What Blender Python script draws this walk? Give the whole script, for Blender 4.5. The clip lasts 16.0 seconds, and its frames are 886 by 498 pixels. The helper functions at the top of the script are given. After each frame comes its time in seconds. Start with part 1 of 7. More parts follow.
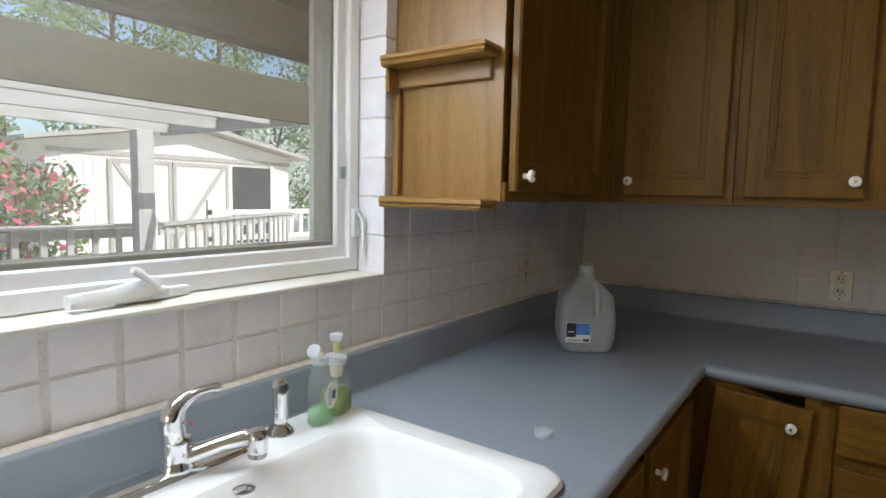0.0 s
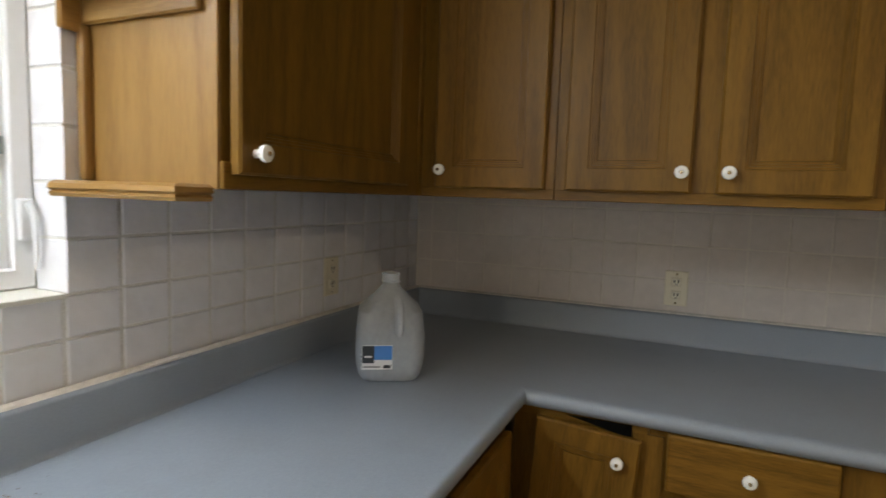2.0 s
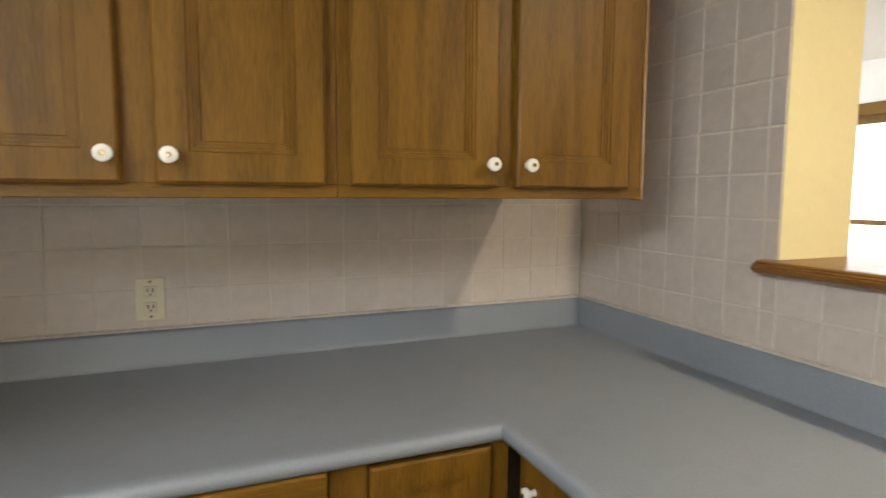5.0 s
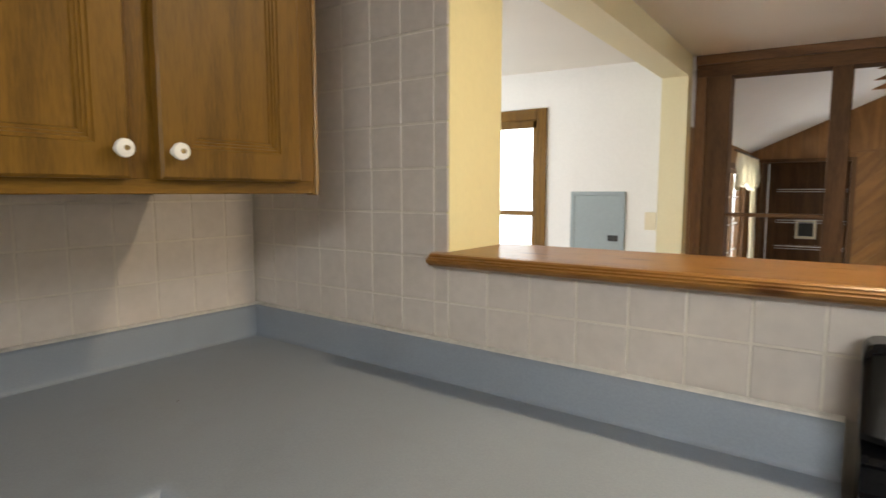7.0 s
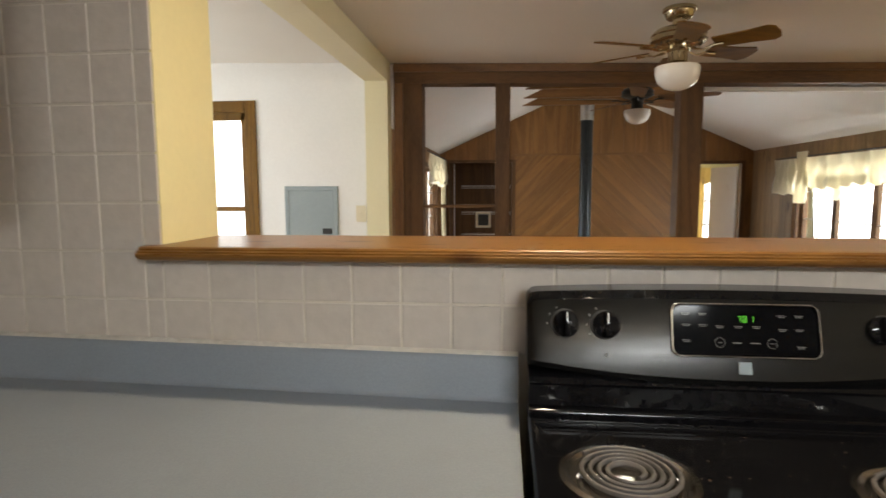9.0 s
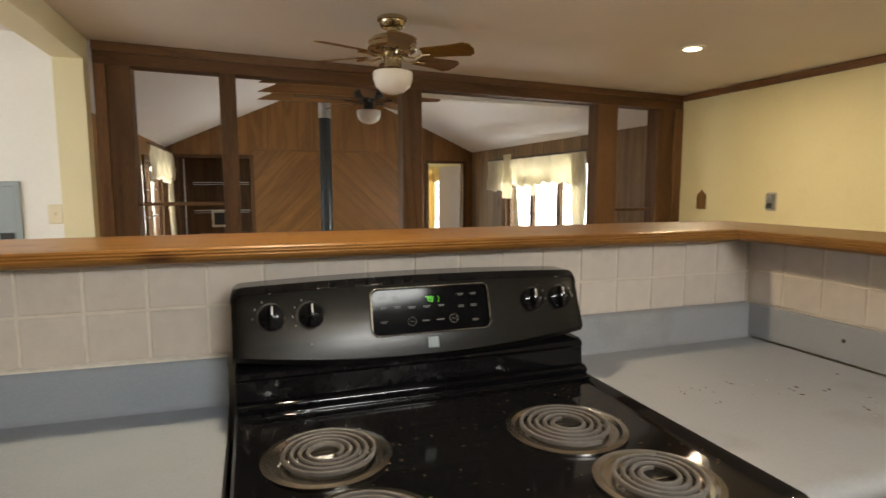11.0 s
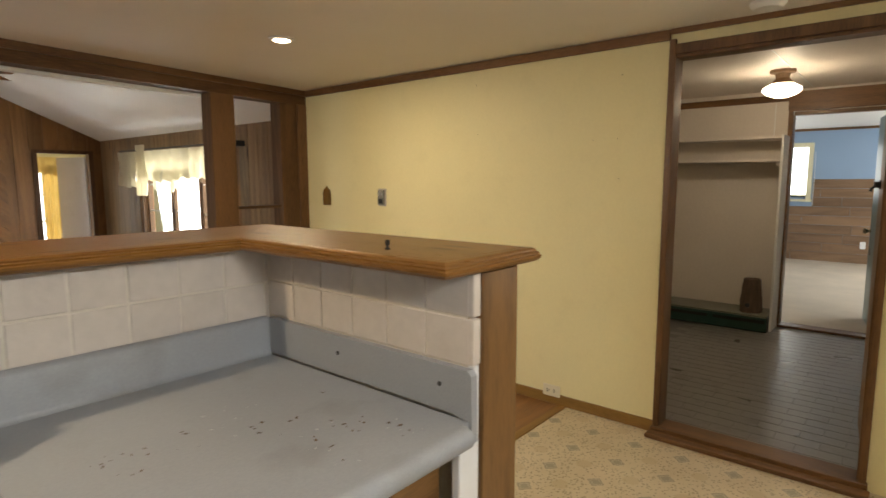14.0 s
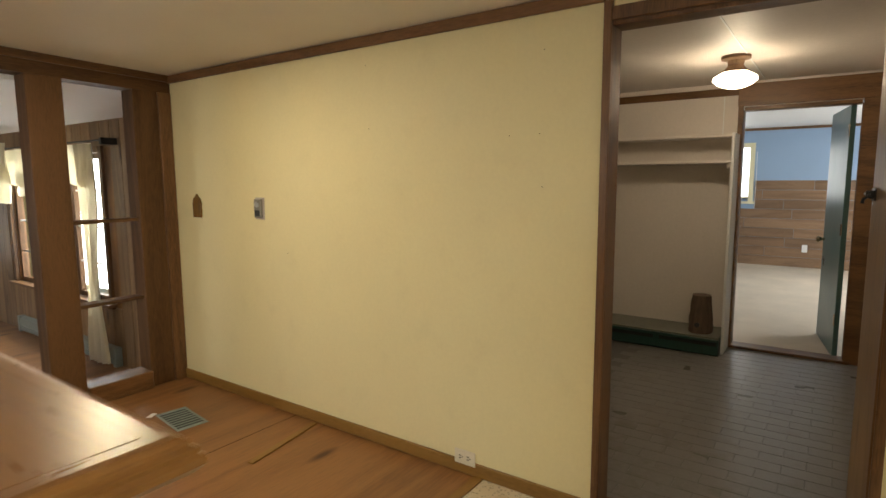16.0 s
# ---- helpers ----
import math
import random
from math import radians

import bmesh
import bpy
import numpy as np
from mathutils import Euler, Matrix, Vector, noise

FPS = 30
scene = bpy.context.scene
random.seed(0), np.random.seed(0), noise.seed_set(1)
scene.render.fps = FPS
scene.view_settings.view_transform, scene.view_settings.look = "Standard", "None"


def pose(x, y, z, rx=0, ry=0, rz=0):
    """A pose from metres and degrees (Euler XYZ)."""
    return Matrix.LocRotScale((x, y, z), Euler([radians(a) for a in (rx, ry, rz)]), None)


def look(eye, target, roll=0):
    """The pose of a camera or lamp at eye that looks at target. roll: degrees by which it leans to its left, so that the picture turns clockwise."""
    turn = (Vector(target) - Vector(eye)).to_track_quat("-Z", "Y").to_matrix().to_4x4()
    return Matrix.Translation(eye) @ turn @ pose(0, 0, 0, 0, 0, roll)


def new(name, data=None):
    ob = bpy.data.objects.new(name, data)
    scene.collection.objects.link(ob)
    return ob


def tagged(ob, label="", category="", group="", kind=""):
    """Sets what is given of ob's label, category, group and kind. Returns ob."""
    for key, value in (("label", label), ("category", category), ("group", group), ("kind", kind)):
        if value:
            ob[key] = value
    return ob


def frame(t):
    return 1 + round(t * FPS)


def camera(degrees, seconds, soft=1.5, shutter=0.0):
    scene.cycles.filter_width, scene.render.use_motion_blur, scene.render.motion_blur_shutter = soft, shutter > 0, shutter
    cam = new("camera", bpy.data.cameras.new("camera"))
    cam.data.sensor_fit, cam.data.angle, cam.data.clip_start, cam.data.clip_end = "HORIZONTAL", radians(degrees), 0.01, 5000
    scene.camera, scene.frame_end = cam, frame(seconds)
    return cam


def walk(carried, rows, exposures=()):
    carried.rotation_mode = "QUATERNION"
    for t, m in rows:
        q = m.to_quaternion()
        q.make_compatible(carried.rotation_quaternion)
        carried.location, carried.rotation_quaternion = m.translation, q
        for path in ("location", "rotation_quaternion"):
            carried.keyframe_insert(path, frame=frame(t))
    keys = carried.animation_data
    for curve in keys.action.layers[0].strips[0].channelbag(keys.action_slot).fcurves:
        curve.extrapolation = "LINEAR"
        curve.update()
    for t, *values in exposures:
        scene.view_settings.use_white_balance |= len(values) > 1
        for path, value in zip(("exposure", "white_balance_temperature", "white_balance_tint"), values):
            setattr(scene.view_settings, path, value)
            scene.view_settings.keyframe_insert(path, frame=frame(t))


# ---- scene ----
cam = camera(76.6, 16.0, shutter=0.35)
PATH = [
    (0, (-2.405, -0.937, 1.383), (-0.775, 0.206, 1.193), 1.3),
    (0.5, (-2.256, -0.936, 1.37), (-0.623, 0.204, 1.187), 1.4),
    (1, (-2.125, -0.95, 1.377), (-0.485, 0.179, 1.188), 1.6),
    (1.5, (-2.028, -0.979, 1.376), (-0.32, 0.045, 1.182), 1.8),
    (2, (-1.957, -0.992, 1.372), (-0.134, -0.191, 1.186), 1.9),
    (2.5, (-1.902, -0.995, 1.375), (0.021, -0.475, 1.198), 1.9),
    (3, (-1.863, -1.0, 1.388), (0.114, -0.754, 1.204), 1.7),
    (5.5, (-1.601, -1.162, 1.376), (0.113, -2.176, 1.182), 0.1),
    (6, (-1.562, -1.208, 1.388), (-0.01, -2.453, 1.187), 0.1),
    (6.5, (-1.535, -1.224, 1.383), (-0.163, -2.665, 1.183), 0.0),
    (7, (-1.516, -1.23, 1.375), (-0.369, -2.856, 1.174), -0.0),
    (7.5, (-1.506, -1.221, 1.364), (-0.596, -2.991, 1.162), -0.1),
    (8, (-1.5, -1.199, 1.359), (-0.821, -3.07, 1.156), -0.1),
    (8.5, (-1.504, -1.183, 1.355), (-1.049, -3.119, 1.149), -0.2),
    (9, (-1.515, -1.163, 1.35), (-1.294, -3.14, 1.141), -0.2),
    (11.5, (-1.645, -1.113, 1.345), (-2.467, -2.922, 1.119), -0.1),
    (12, (-1.696, -1.091, 1.344), (-2.683, -2.815, 1.113), -0.1),
    (12.5, (-1.745, -1.074, 1.346), (-2.896, -2.693, 1.11), -0.0),
    (13, (-1.843, -1.08, 1.352), (-3.135, -2.587, 1.111), -0.1),
    (13.5, (-1.997, -1.076, 1.363), (-3.423, -2.457, 1.119), 0.0),
    (14, (-2.154, -1.077, 1.367), (-3.674, -2.353, 1.122), -0.1),
    (14.5, (-2.345, -1.125, 1.365), (-3.925, -2.327, 1.119), -0.1),
    (15, (-2.564, -1.204, 1.392), (-4.181, -2.353, 1.145), -0.2),
    (15.5, (-2.769, -1.275, 1.392), (-4.393, -2.417, 1.145), -0.3),
    (16, (-2.975, -1.324, 1.4), (-4.603, -2.46, 1.156), -0.3),
]
walk(cam, [(t, look(eye, target, roll)) for t, eye, target, roll in PATH],
     [(0, 0.02, 5950, 10), (1.5, 0.2, 6150, 10), (2, 0.48, 6200, 10), (3, 1.12, 6550, 10), (5.5, 1.0, 6650, 10), (9, 0.74, 6850, 10), (12, 0.72, 7200, 10), (16, 0.75, 6850, 10)])

# ---- world, sun, large lights ----
world = bpy.data.worlds.new("world")
scene.world = world
world.use_nodes = True
wn = world.node_tree.nodes
sky = wn.new("ShaderNodeTexSky")
sky.sky_type = "NISHITA"
sky.sun_disc = False
sky.sun_elevation = radians(44)
sky.sun_rotation = radians(166)
wn["Background"].inputs[1].default_value = 0.15
world.node_tree.links.new(sky.outputs[0], wn["Background"].inputs[0])


def lamp(name, kind, m, energy, color=(1, 1, 1), size=0.1, size_y=None, spread=None, disk=False):
    d = bpy.data.lights.new(name, kind)
    d.energy, d.color = energy, color
    if kind == "AREA":
        d.size = size
        if size_y:
            d.shape, d.size_y = "RECTANGLE", size_y
        if disk:
            d.shape = "DISK"
        if spread:
            d.spread = radians(spread)
    elif kind == "SUN":
        d.angle = radians(size)
    else:
        d.shadow_soft_size = size
    ob = new(name, d)
    ob.matrix_world = m
    return ob


DAY = (0.93, 0.97, 1.0)
WARM = (1.0, 0.83, 0.60)
lamp("sun", "SUN", look((0, 0, 20), (-5.0, 20.0, 0)), 5.0, (1, 0.95, 0.88), 0.6)
# daylight through the window over the sink, high in its opening
lamp("window_light_sink", "AREA", look((-2.2, 0.045, 1.95), (-1.90, -0.95, 0.85)), 13.5, (0.90, 0.96, 1.0), 0.9, 0.13, 150)
# daylight of the windows of the white room
lamp("window_light_east", "AREA", look((2.05, -3.7, 1.35), (0.0, -3.9, 1.25)), 23, DAY, 1.5, 1.3)
# added warm light for the east wall, in an unseen opening of the west wall
lamp("window_light_kitchen_west", "AREA", look((-5.20, -0.48, 1.45), (-1.0, -0.9, 1.3)), 8.6, (1.0, 0.9, 0.74), 0.7, 0.85)
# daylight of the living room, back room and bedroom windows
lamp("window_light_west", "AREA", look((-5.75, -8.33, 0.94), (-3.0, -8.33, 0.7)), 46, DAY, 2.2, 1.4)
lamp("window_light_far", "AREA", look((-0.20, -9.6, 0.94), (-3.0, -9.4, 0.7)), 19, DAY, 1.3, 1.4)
lamp("window_light_bedroom", "AREA", look((-11.2, 0.62, 1.3), (-11.2, -2.5, 0.2)), 52, DAY, 1.7, 1.2)
# recessed downlights: over the range, over the sink, in the dining area; the hall lamp
for at, power in (((-1.70, -2.45), 8.5), ((-1.78, -0.30), 2), ((-2.2, -0.30), 1), ((-4.035, -3.81), 9.5), ((-3.6, -1.2), 1.2)):
    z = 2.11 + 0.025 * (at[0] + 5.13) - 0.022
    lamp("downlight_lamp", "AREA", look((*at, z), (*at, 0)), power, WARM, 0.075, disk=True)
lamp("hall_lamp_light", "POINT", pose(-7.0, -1.89, 1.99), 5.2, WARM, 0.05)

# ---- materials ----


def mat(name, color, rough=0.5, metal=0.0, bump=0.0, scale=20.0, vary=0.08, spec=0.5, coat=0.0, stretch=(1, 1, 1), stain=0.0, coords="Object", trans=0.0, emit=None, power=0.0):
    """A plain surface with fine grain, broad patches and slight relief."""
    m = bpy.data.materials.new(name)
    m.use_nodes = True
    n, l = m.node_tree.nodes, m.node_tree.links
    b = n["Principled BSDF"]
    b.inputs["Roughness"].default_value = rough
    b.inputs["Metallic"].default_value = metal
    b.inputs["Specular IOR Level"].default_value = spec
    b.inputs["Coat Weight"].default_value = coat
    b.inputs["Coat Roughness"].default_value = 0.15
    b.inputs["Transmission Weight"].default_value = trans
    tc = n.new("ShaderNodeTexCoord")
    mp = n.new("ShaderNodeMapping")
    mp.inputs["Scale"].default_value = stretch
    if coords == "Piece":
        oi, sh = n.new("ShaderNodeObjectInfo"), n.new("ShaderNodeVectorMath")
        sh.operation = "MULTIPLY_ADD"
        sh.inputs[1].default_value = (17.0, 23.0, 31.0)
        l.new(oi.outputs["Random"], sh.inputs[0]), l.new(tc.outputs["Object"], sh.inputs[2]), l.new(sh.outputs[0], mp.inputs[0])
    else:
        l.new(tc.outputs[coords], mp.inputs[0])
    fine, broad = n.new("ShaderNodeTexNoise"), n.new("ShaderNodeTexNoise")
    fine.inputs["Scale"].default_value, fine.inputs["Detail"].default_value = scale, 6
    broad.inputs["Scale"].default_value, broad.inputs["Detail"].default_value = 2.3, 3
    l.new(mp.outputs[0], fine.inputs[0]), l.new(mp.outputs[0], broad.inputs[0])
    add = n.new("ShaderNodeMath")
    add.operation = "ADD"
    l.new(fine.outputs[0], add.inputs[0]), l.new(broad.outputs[0], add.inputs[1])
    ramp = n.new("ShaderNodeValToRGB")
    ramp.color_ramp.elements[0].position, ramp.color_ramp.elements[1].position = 0.32, 0.68
    half = n.new("ShaderNodeMath")
    half.operation = "MULTIPLY"
    half.inputs[1].default_value = 0.5
    l.new(add.outputs[0], half.inputs[0]), l.new(half.outputs[0], ramp.inputs[0])
    lo, hi = [max(0, c * (1 - vary)) for c in color], [min(1, c * (1 + vary)) for c in color]
    ramp.color_ramp.elements[0].color, ramp.color_ramp.elements[1].color = (*lo, 1), (*hi, 1)
    out = ramp.outputs[0]
    if stain:
        s = n.new("ShaderNodeTexNoise")
        s.inputs["Scale"].default_value, s.inputs["Detail"].default_value = 7.0, 8
        l.new(mp.outputs[0], s.inputs[0])
        sr = n.new("ShaderNodeValToRGB")
        sr.color_ramp.elements[0].position, sr.color_ramp.elements[1].position = 0.56, 0.74
        sr.color_ramp.elements[0].color, sr.color_ramp.elements[1].color = (1, 1, 1, 1), (1 - stain, 1 - stain * 1.1, 1 - stain * 1.3, 1)
        l.new(s.outputs[0], sr.inputs[0])
        mx = n.new("ShaderNodeMix")
        mx.data_type, mx.blend_type = "RGBA", "MULTIPLY"
        mx.inputs[0].default_value = 1
        l.new(out, mx.inputs[6]), l.new(sr.outputs[0], mx.inputs[7])
        out = mx.outputs[2]
    l.new(out, b.inputs["Base Color"])
    rr = n.new("ShaderNodeMapRange")
    rr.inputs["To Min"].default_value, rr.inputs["To Max"].default_value = max(0.02, rough - 0.07), min(1, rough + 0.07)
    l.new(broad.outputs[0], rr.inputs[0]), l.new(rr.outputs[0], b.inputs["Roughness"])
    if bump:
        bp = n.new("ShaderNodeBump")
        bp.inputs["Strength"].default_value, bp.inputs["Distance"].default_value = bump, 0.004
        l.new(fine.outputs[0], bp.inputs["Height"]), l.new(bp.outputs[0], b.inputs["Normal"])
    if emit:
        b.inputs["Emission Color"].default_value, b.inputs["Emission Strength"].default_value = (*emit, 1), power
    return m


def wood(name, light, dark, axis="z", rough=0.35, grain=1.0, coat=0.15, knots=False, bump=0.12, per=0.25, slant=0, spec=0.4):
    """Wood with long grain along one axis, cathedral bands and pores; each piece a little different."""
    m = bpy.data.materials.new(name)
    m.use_nodes = True
    n, l = m.node_tree.nodes, m.node_tree.links
    b = n["Principled BSDF"]
    b.inputs["Coat Weight"].default_value, b.inputs["Coat Roughness"].default_value = coat, 0.18
    b.inputs["Specular IOR Level"].default_value = spec
    tc, oi = n.new("ShaderNodeTexCoord"), n.new("ShaderNodeObjectInfo")
    shift = n.new("ShaderNodeVectorMath")
    shift.operation = "MULTIPLY_ADD"
    shift.inputs[1].default_value = (7.3, 5.1, 9.7)
    l.new(oi.outputs["Random"], shift.inputs[0]), l.new(tc.outputs["Object"], shift.inputs[2])
    mp = n.new("ShaderNodeMapping")
    long = {"x": (0.09, 1, 1), "y": (1, 0.09, 1), "z": (1, 1, 0.09)}[axis]
    mp.inputs["Scale"].default_value = [v * grain for v in long]
    if slant:
        vr0 = n.new("ShaderNodeVectorRotate")
        vr0.rotation_type = "Y_AXIS"
        vr0.inputs["Angle"].default_value = radians(slant)
        l.new(shift.outputs[0], vr0.inputs[0]), l.new(vr0.outputs[0], mp.inputs[0])
    else:
        l.new(shift.outputs[0], mp.inputs[0])
    band = n.new("ShaderNodeTexNoise")
    band.inputs["Scale"].default_value, band.inputs["Detail"].default_value, band.inputs["Distortion"].default_value = 6, 2, 0.6
    l.new(mp.outputs[0], band.inputs[0])
    rings = n.new("ShaderNodeMath")
    rings.operation = "MULTIPLY"
    rings.inputs[1].default_value = 9.0
    l.new(band.outputs[0], rings.inputs[0])
    wave = n.new("ShaderNodeMath")
    wave.operation = "PINGPONG"
    wave.inputs[1].default_value = 1.0
    l.new(rings.outputs[0], wave.inputs[0])
    pore = n.new("ShaderNodeTexNoise")
    pore.inputs["Scale"].default_value, pore.inputs["Detail"].default_value, pore.inputs["Roughness"].default_value = 240, 5, 0.66
    l.new(mp.outputs[0], pore.inputs[0])
    mixv = n.new("ShaderNodeMath")
    mixv.operation = "MULTIPLY_ADD"
    mixv.inputs[1].default_value = 0.30
    l.new(wave.outputs[0], mixv.inputs[0]), l.new(pore.outputs[0], mixv.inputs[2])
    ramp = n.new("ShaderNodeValToRGB")
    e = ramp.color_ramp.elements
    e[0].position, e[1].position = 0.40, 0.80
    e[0].color, e[1].color = (*dark, 1), (*light, 1)
    l.new(mixv.outputs[0], ramp.inputs[0])
    hsv = n.new("ShaderNodeHueSaturation")
    vr = n.new("ShaderNodeMapRange")
    vr.inputs["To Min"].default_value, vr.inputs["To Max"].default_value = 1 - per, 1 + per
    l.new(oi.outputs["Random"], vr.inputs[0]), l.new(vr.outputs[0], hsv.inputs["Value"]), l.new(ramp.outputs[0], hsv.inputs["Color"])
    out = hsv.outputs[0]
    if knots:
        vo = n.new("ShaderNodeTexVoronoi")
        vo.inputs["Scale"].default_value = 4.2 if knots == "flat" else 3.0
        if knots == "flat":
            vo.voronoi_dimensions = "2D"
        mk = n.new("ShaderNodeMapping")
        mk.inputs["Scale"].default_value = {"x": (0.5, 1.6, 1), "y": (1.6, 0.5, 1), "z": (1.6, 1.6, 0.5)}[axis]
        l.new(shift.outputs[0], mk.inputs[0]), l.new(mk.outputs[0], vo.inputs[0])
        kr = n.new("ShaderNodeValToRGB")
        kr.color_ramp.elements[0].position, kr.color_ramp.elements[1].position = (0.045, 0.11) if knots == "flat" else (0.05, 0.18)
        kr.color_ramp.elements[0].color, kr.color_ramp.elements[1].color = (0.28, 0.2, 0.16, 1), (1, 1, 1, 1)
        l.new(vo.outputs["Distance"], kr.inputs[0])
        mx = n.new("ShaderNodeMix")
        mx.data_type, mx.blend_type = "RGBA", "MULTIPLY"
        mx.inputs[0].default_value = 1
        l.new(out, mx.inputs[6]), l.new(kr.outputs[0], mx.inputs[7])
        out = mx.outputs[2]
    l.new(out, b.inputs["Base Color"])
    rr = n.new("ShaderNodeMapRange")
    rr.inputs["To Min"].default_value, rr.inputs["To Max"].default_value = rough - 0.06, rough + 0.12
    l.new(pore.outputs[0], rr.inputs[0]), l.new(rr.outputs[0], b.inputs["Roughness"])
    bp = n.new("ShaderNodeBump")
    bp.inputs["Strength"].default_value, bp.inputs["Distance"].default_value = bump, 0.003
    l.new(pore.outputs[0], bp.inputs["Height"]), l.new(bp.outputs[0], b.inputs["Normal"])
    return m


OAK_L, OAK_D = (0.190, 0.095, 0.011), (0.098, 0.047, 0.005)
M_OAK = {a: wood("oak_" + a, OAK_L, OAK_D, a, 0.40, 1.25, 0.0, per=0.08, spec=0.24) for a in "xyz"}
M_OAKP = {a: wood("oak_pale_" + a, (0.285, 0.155, 0.038), (0.195, 0.100, 0.021), a, 0.40, 1.0, 0.1, per=0.05) for a in "xyz"}
M_OAKM = {a: wood("oak_drawer_" + a, (0.21, 0.105, 0.035), (0.11, 0.051, 0.016), a, 0.38, 1.0, 0.1, per=0.06) for a in "xyz"}
M_TRIM = {a: wood("trim_wood_" + a, (0.19, 0.092, 0.034), (0.08, 0.037, 0.013), a, 0.42, 0.8, 0.1, per=0.12) for a in "xyz"}
M_POST = {a: wood("post_wood_" + a, (0.135, 0.068, 0.028), (0.068, 0.033, 0.013), a, 0.5, 0.8, 0.0, per=0.08, spec=0.25) for a in "xyz"}
M_PINE = {a: wood("bar_pine_" + a, (0.25, 0.118, 0.030), (0.165, 0.072, 0.018), a, 0.27, 0.6, 0.0, knots="flat", bump=0.05, per=0.04, spec=0.3) for a in "xyz"}
M_PANEL = {a: wood("panel_wood_" + a, (0.25, 0.120, 0.036), (0.15, 0.066, 0.018), a, 0.45, 0.7, 0.05, per=0.16) for a in "xyz"}
M_PALEPANEL = {a: wood("grey_panel_wood_" + a, (0.26, 0.16, 0.075), (0.14, 0.08, 0.036), a, 0.45, 0.7, 0.05, knots=True, per=0.15) for a in "xyz"}
M_BARN = {a: wood("barn_wood_" + a, (0.27, 0.165, 0.095), (0.165, 0.098, 0.054), a, 0.6, 0.8, 0.0, per=0.18) for a in "xyz"}
M_GREYWOOD = {a: wood("weathered_wood_" + a, (0.56, 0.53, 0.48), (0.40, 0.375, 0.33), a, 0.8, 0.7, 0.0, per=0.12) for a in "xyz"}
# weathered timber darkened in its colour for the shade near the house
M_SHADETIMBER = {a: wood("shaded_timber_" + a, (0.105, 0.095, 0.062), (0.06, 0.054, 0.036), a, 0.85, 0.7, 0.0, per=0.12, spec=0.1) for a in "xyz"}
M_PLY = wood("plywood_floor", (0.28, 0.132, 0.046), (0.17, 0.075, 0.026), "x", 0.42, 0.35, 0.25, knots=True, per=0.06)
M_LAM = mat("blue_laminate", (0.265, 0.30, 0.345), 0.42, scale=260, vary=0.10, bump=0.05, stain=0.06)
M_LAMG = mat("grey_laminate", (0.31, 0.325, 0.35), 0.42, scale=260, vary=0.10, bump=0.05, stain=0.16)
M_TILE = mat("tile_glaze", (0.61, 0.545, 0.49), 0.38, scale=34, vary=0.075, bump=0.35, coat=0.05, stain=0.06, coords="Piece")
M_TILEN = mat("moulded_tile_glaze", (0.76, 0.75, 0.765), 0.36, scale=22, vary=0.07, bump=0.7, coat=0.1, stain=0.10, coords="Piece")
M_GROUT = mat("tile_grout", (0.68, 0.622, 0.54), 0.85, scale=90, vary=0.08, bump=0.3)
M_GROUTN = mat("rough_white_grout", (0.72, 0.70, 0.66), 0.9, scale=150, vary=0.15, bump=1.0, stain=0.15)
M_YEL = mat("yellow_paint", (0.78, 0.70, 0.40), 0.55, scale=60, vary=0.03, bump=0.08, stain=0.03)
M_CREAM = mat("cream_paint", (0.80, 0.74, 0.50), 0.55, scale=60, vary=0.03, bump=0.08)
M_WHITE = mat("white_paint", (0.80, 0.80, 0.78), 0.55, scale=60, vary=0.03, bump=0.06)
M_HALLW = mat("hall_white_paint", (0.70, 0.64, 0.58), 0.6, scale=40, vary=0.05, bump=0.06)
M_CEIL = mat("ceiling_paint", (0.80, 0.78, 0.72), 0.8, scale=120, vary=0.03, bump=0.15)
M_BLUE = mat("blue_paint", (0.30, 0.42, 0.58), 0.6, scale=60, vary=0.03)
M_VINYLW = mat("white_vinyl_frame", (0.80, 0.81, 0.82), 0.35, scale=30, vary=0.03, stain=0.05)
M_ENAMEL = mat("white_enamel", (0.82, 0.82, 0.81), 0.12, scale=30, vary=0.02, coat=0.5, stain=0.04)
M_BLACK = mat("black_enamel", (0.006, 0.006, 0.007), 0.06, scale=60, vary=0.3, spec=0.22)
M_DISPLAY = mat("display_glass", (0.004, 0.004, 0.005), 0.09, scale=60, vary=0.3, spec=0.08)
M_BLACKM = mat("black_matte", (0.02, 0.02, 0.02), 0.5, scale=60, vary=0.3)
M_BRUSHED = mat("brushed_black_steel", (0.022, 0.0215, 0.021), 0.24, metal=0.7, spec=0.4, scale=90, vary=0.12, bump=0.04, stretch=(0.02, 1, 1))
M_SILL = mat("cream_sill_tile", (0.72, 0.70, 0.63), 0.4, scale=30, vary=0.05, stain=0.1)
M_OLIVE = mat("olive_grey_metal", (0.23, 0.225, 0.19), 0.5, scale=40, vary=0.08)
M_CAULK = mat("cream_caulk", (0.70, 0.67, 0.61), 0.7, scale=60, vary=0.2, stain=0.3)
M_COIL = mat("burner_coil", (0.12, 0.11, 0.105), 0.6, metal=0.1, scale=80, vary=0.25, bump=0.2)
M_CHROME = mat("chrome", (0.80, 0.80, 0.80), 0.09, metal=1.0, scale=40, vary=0.03)
M_DRIP = mat("drip_pan_chrome", (0.42, 0.40, 0.37), 0.24, metal=1.0, scale=40, vary=0.3, stain=0.4)
M_BRASS = mat("brass", (0.50, 0.42, 0.28), 0.2, metal=1.0, scale=40, vary=0.06)
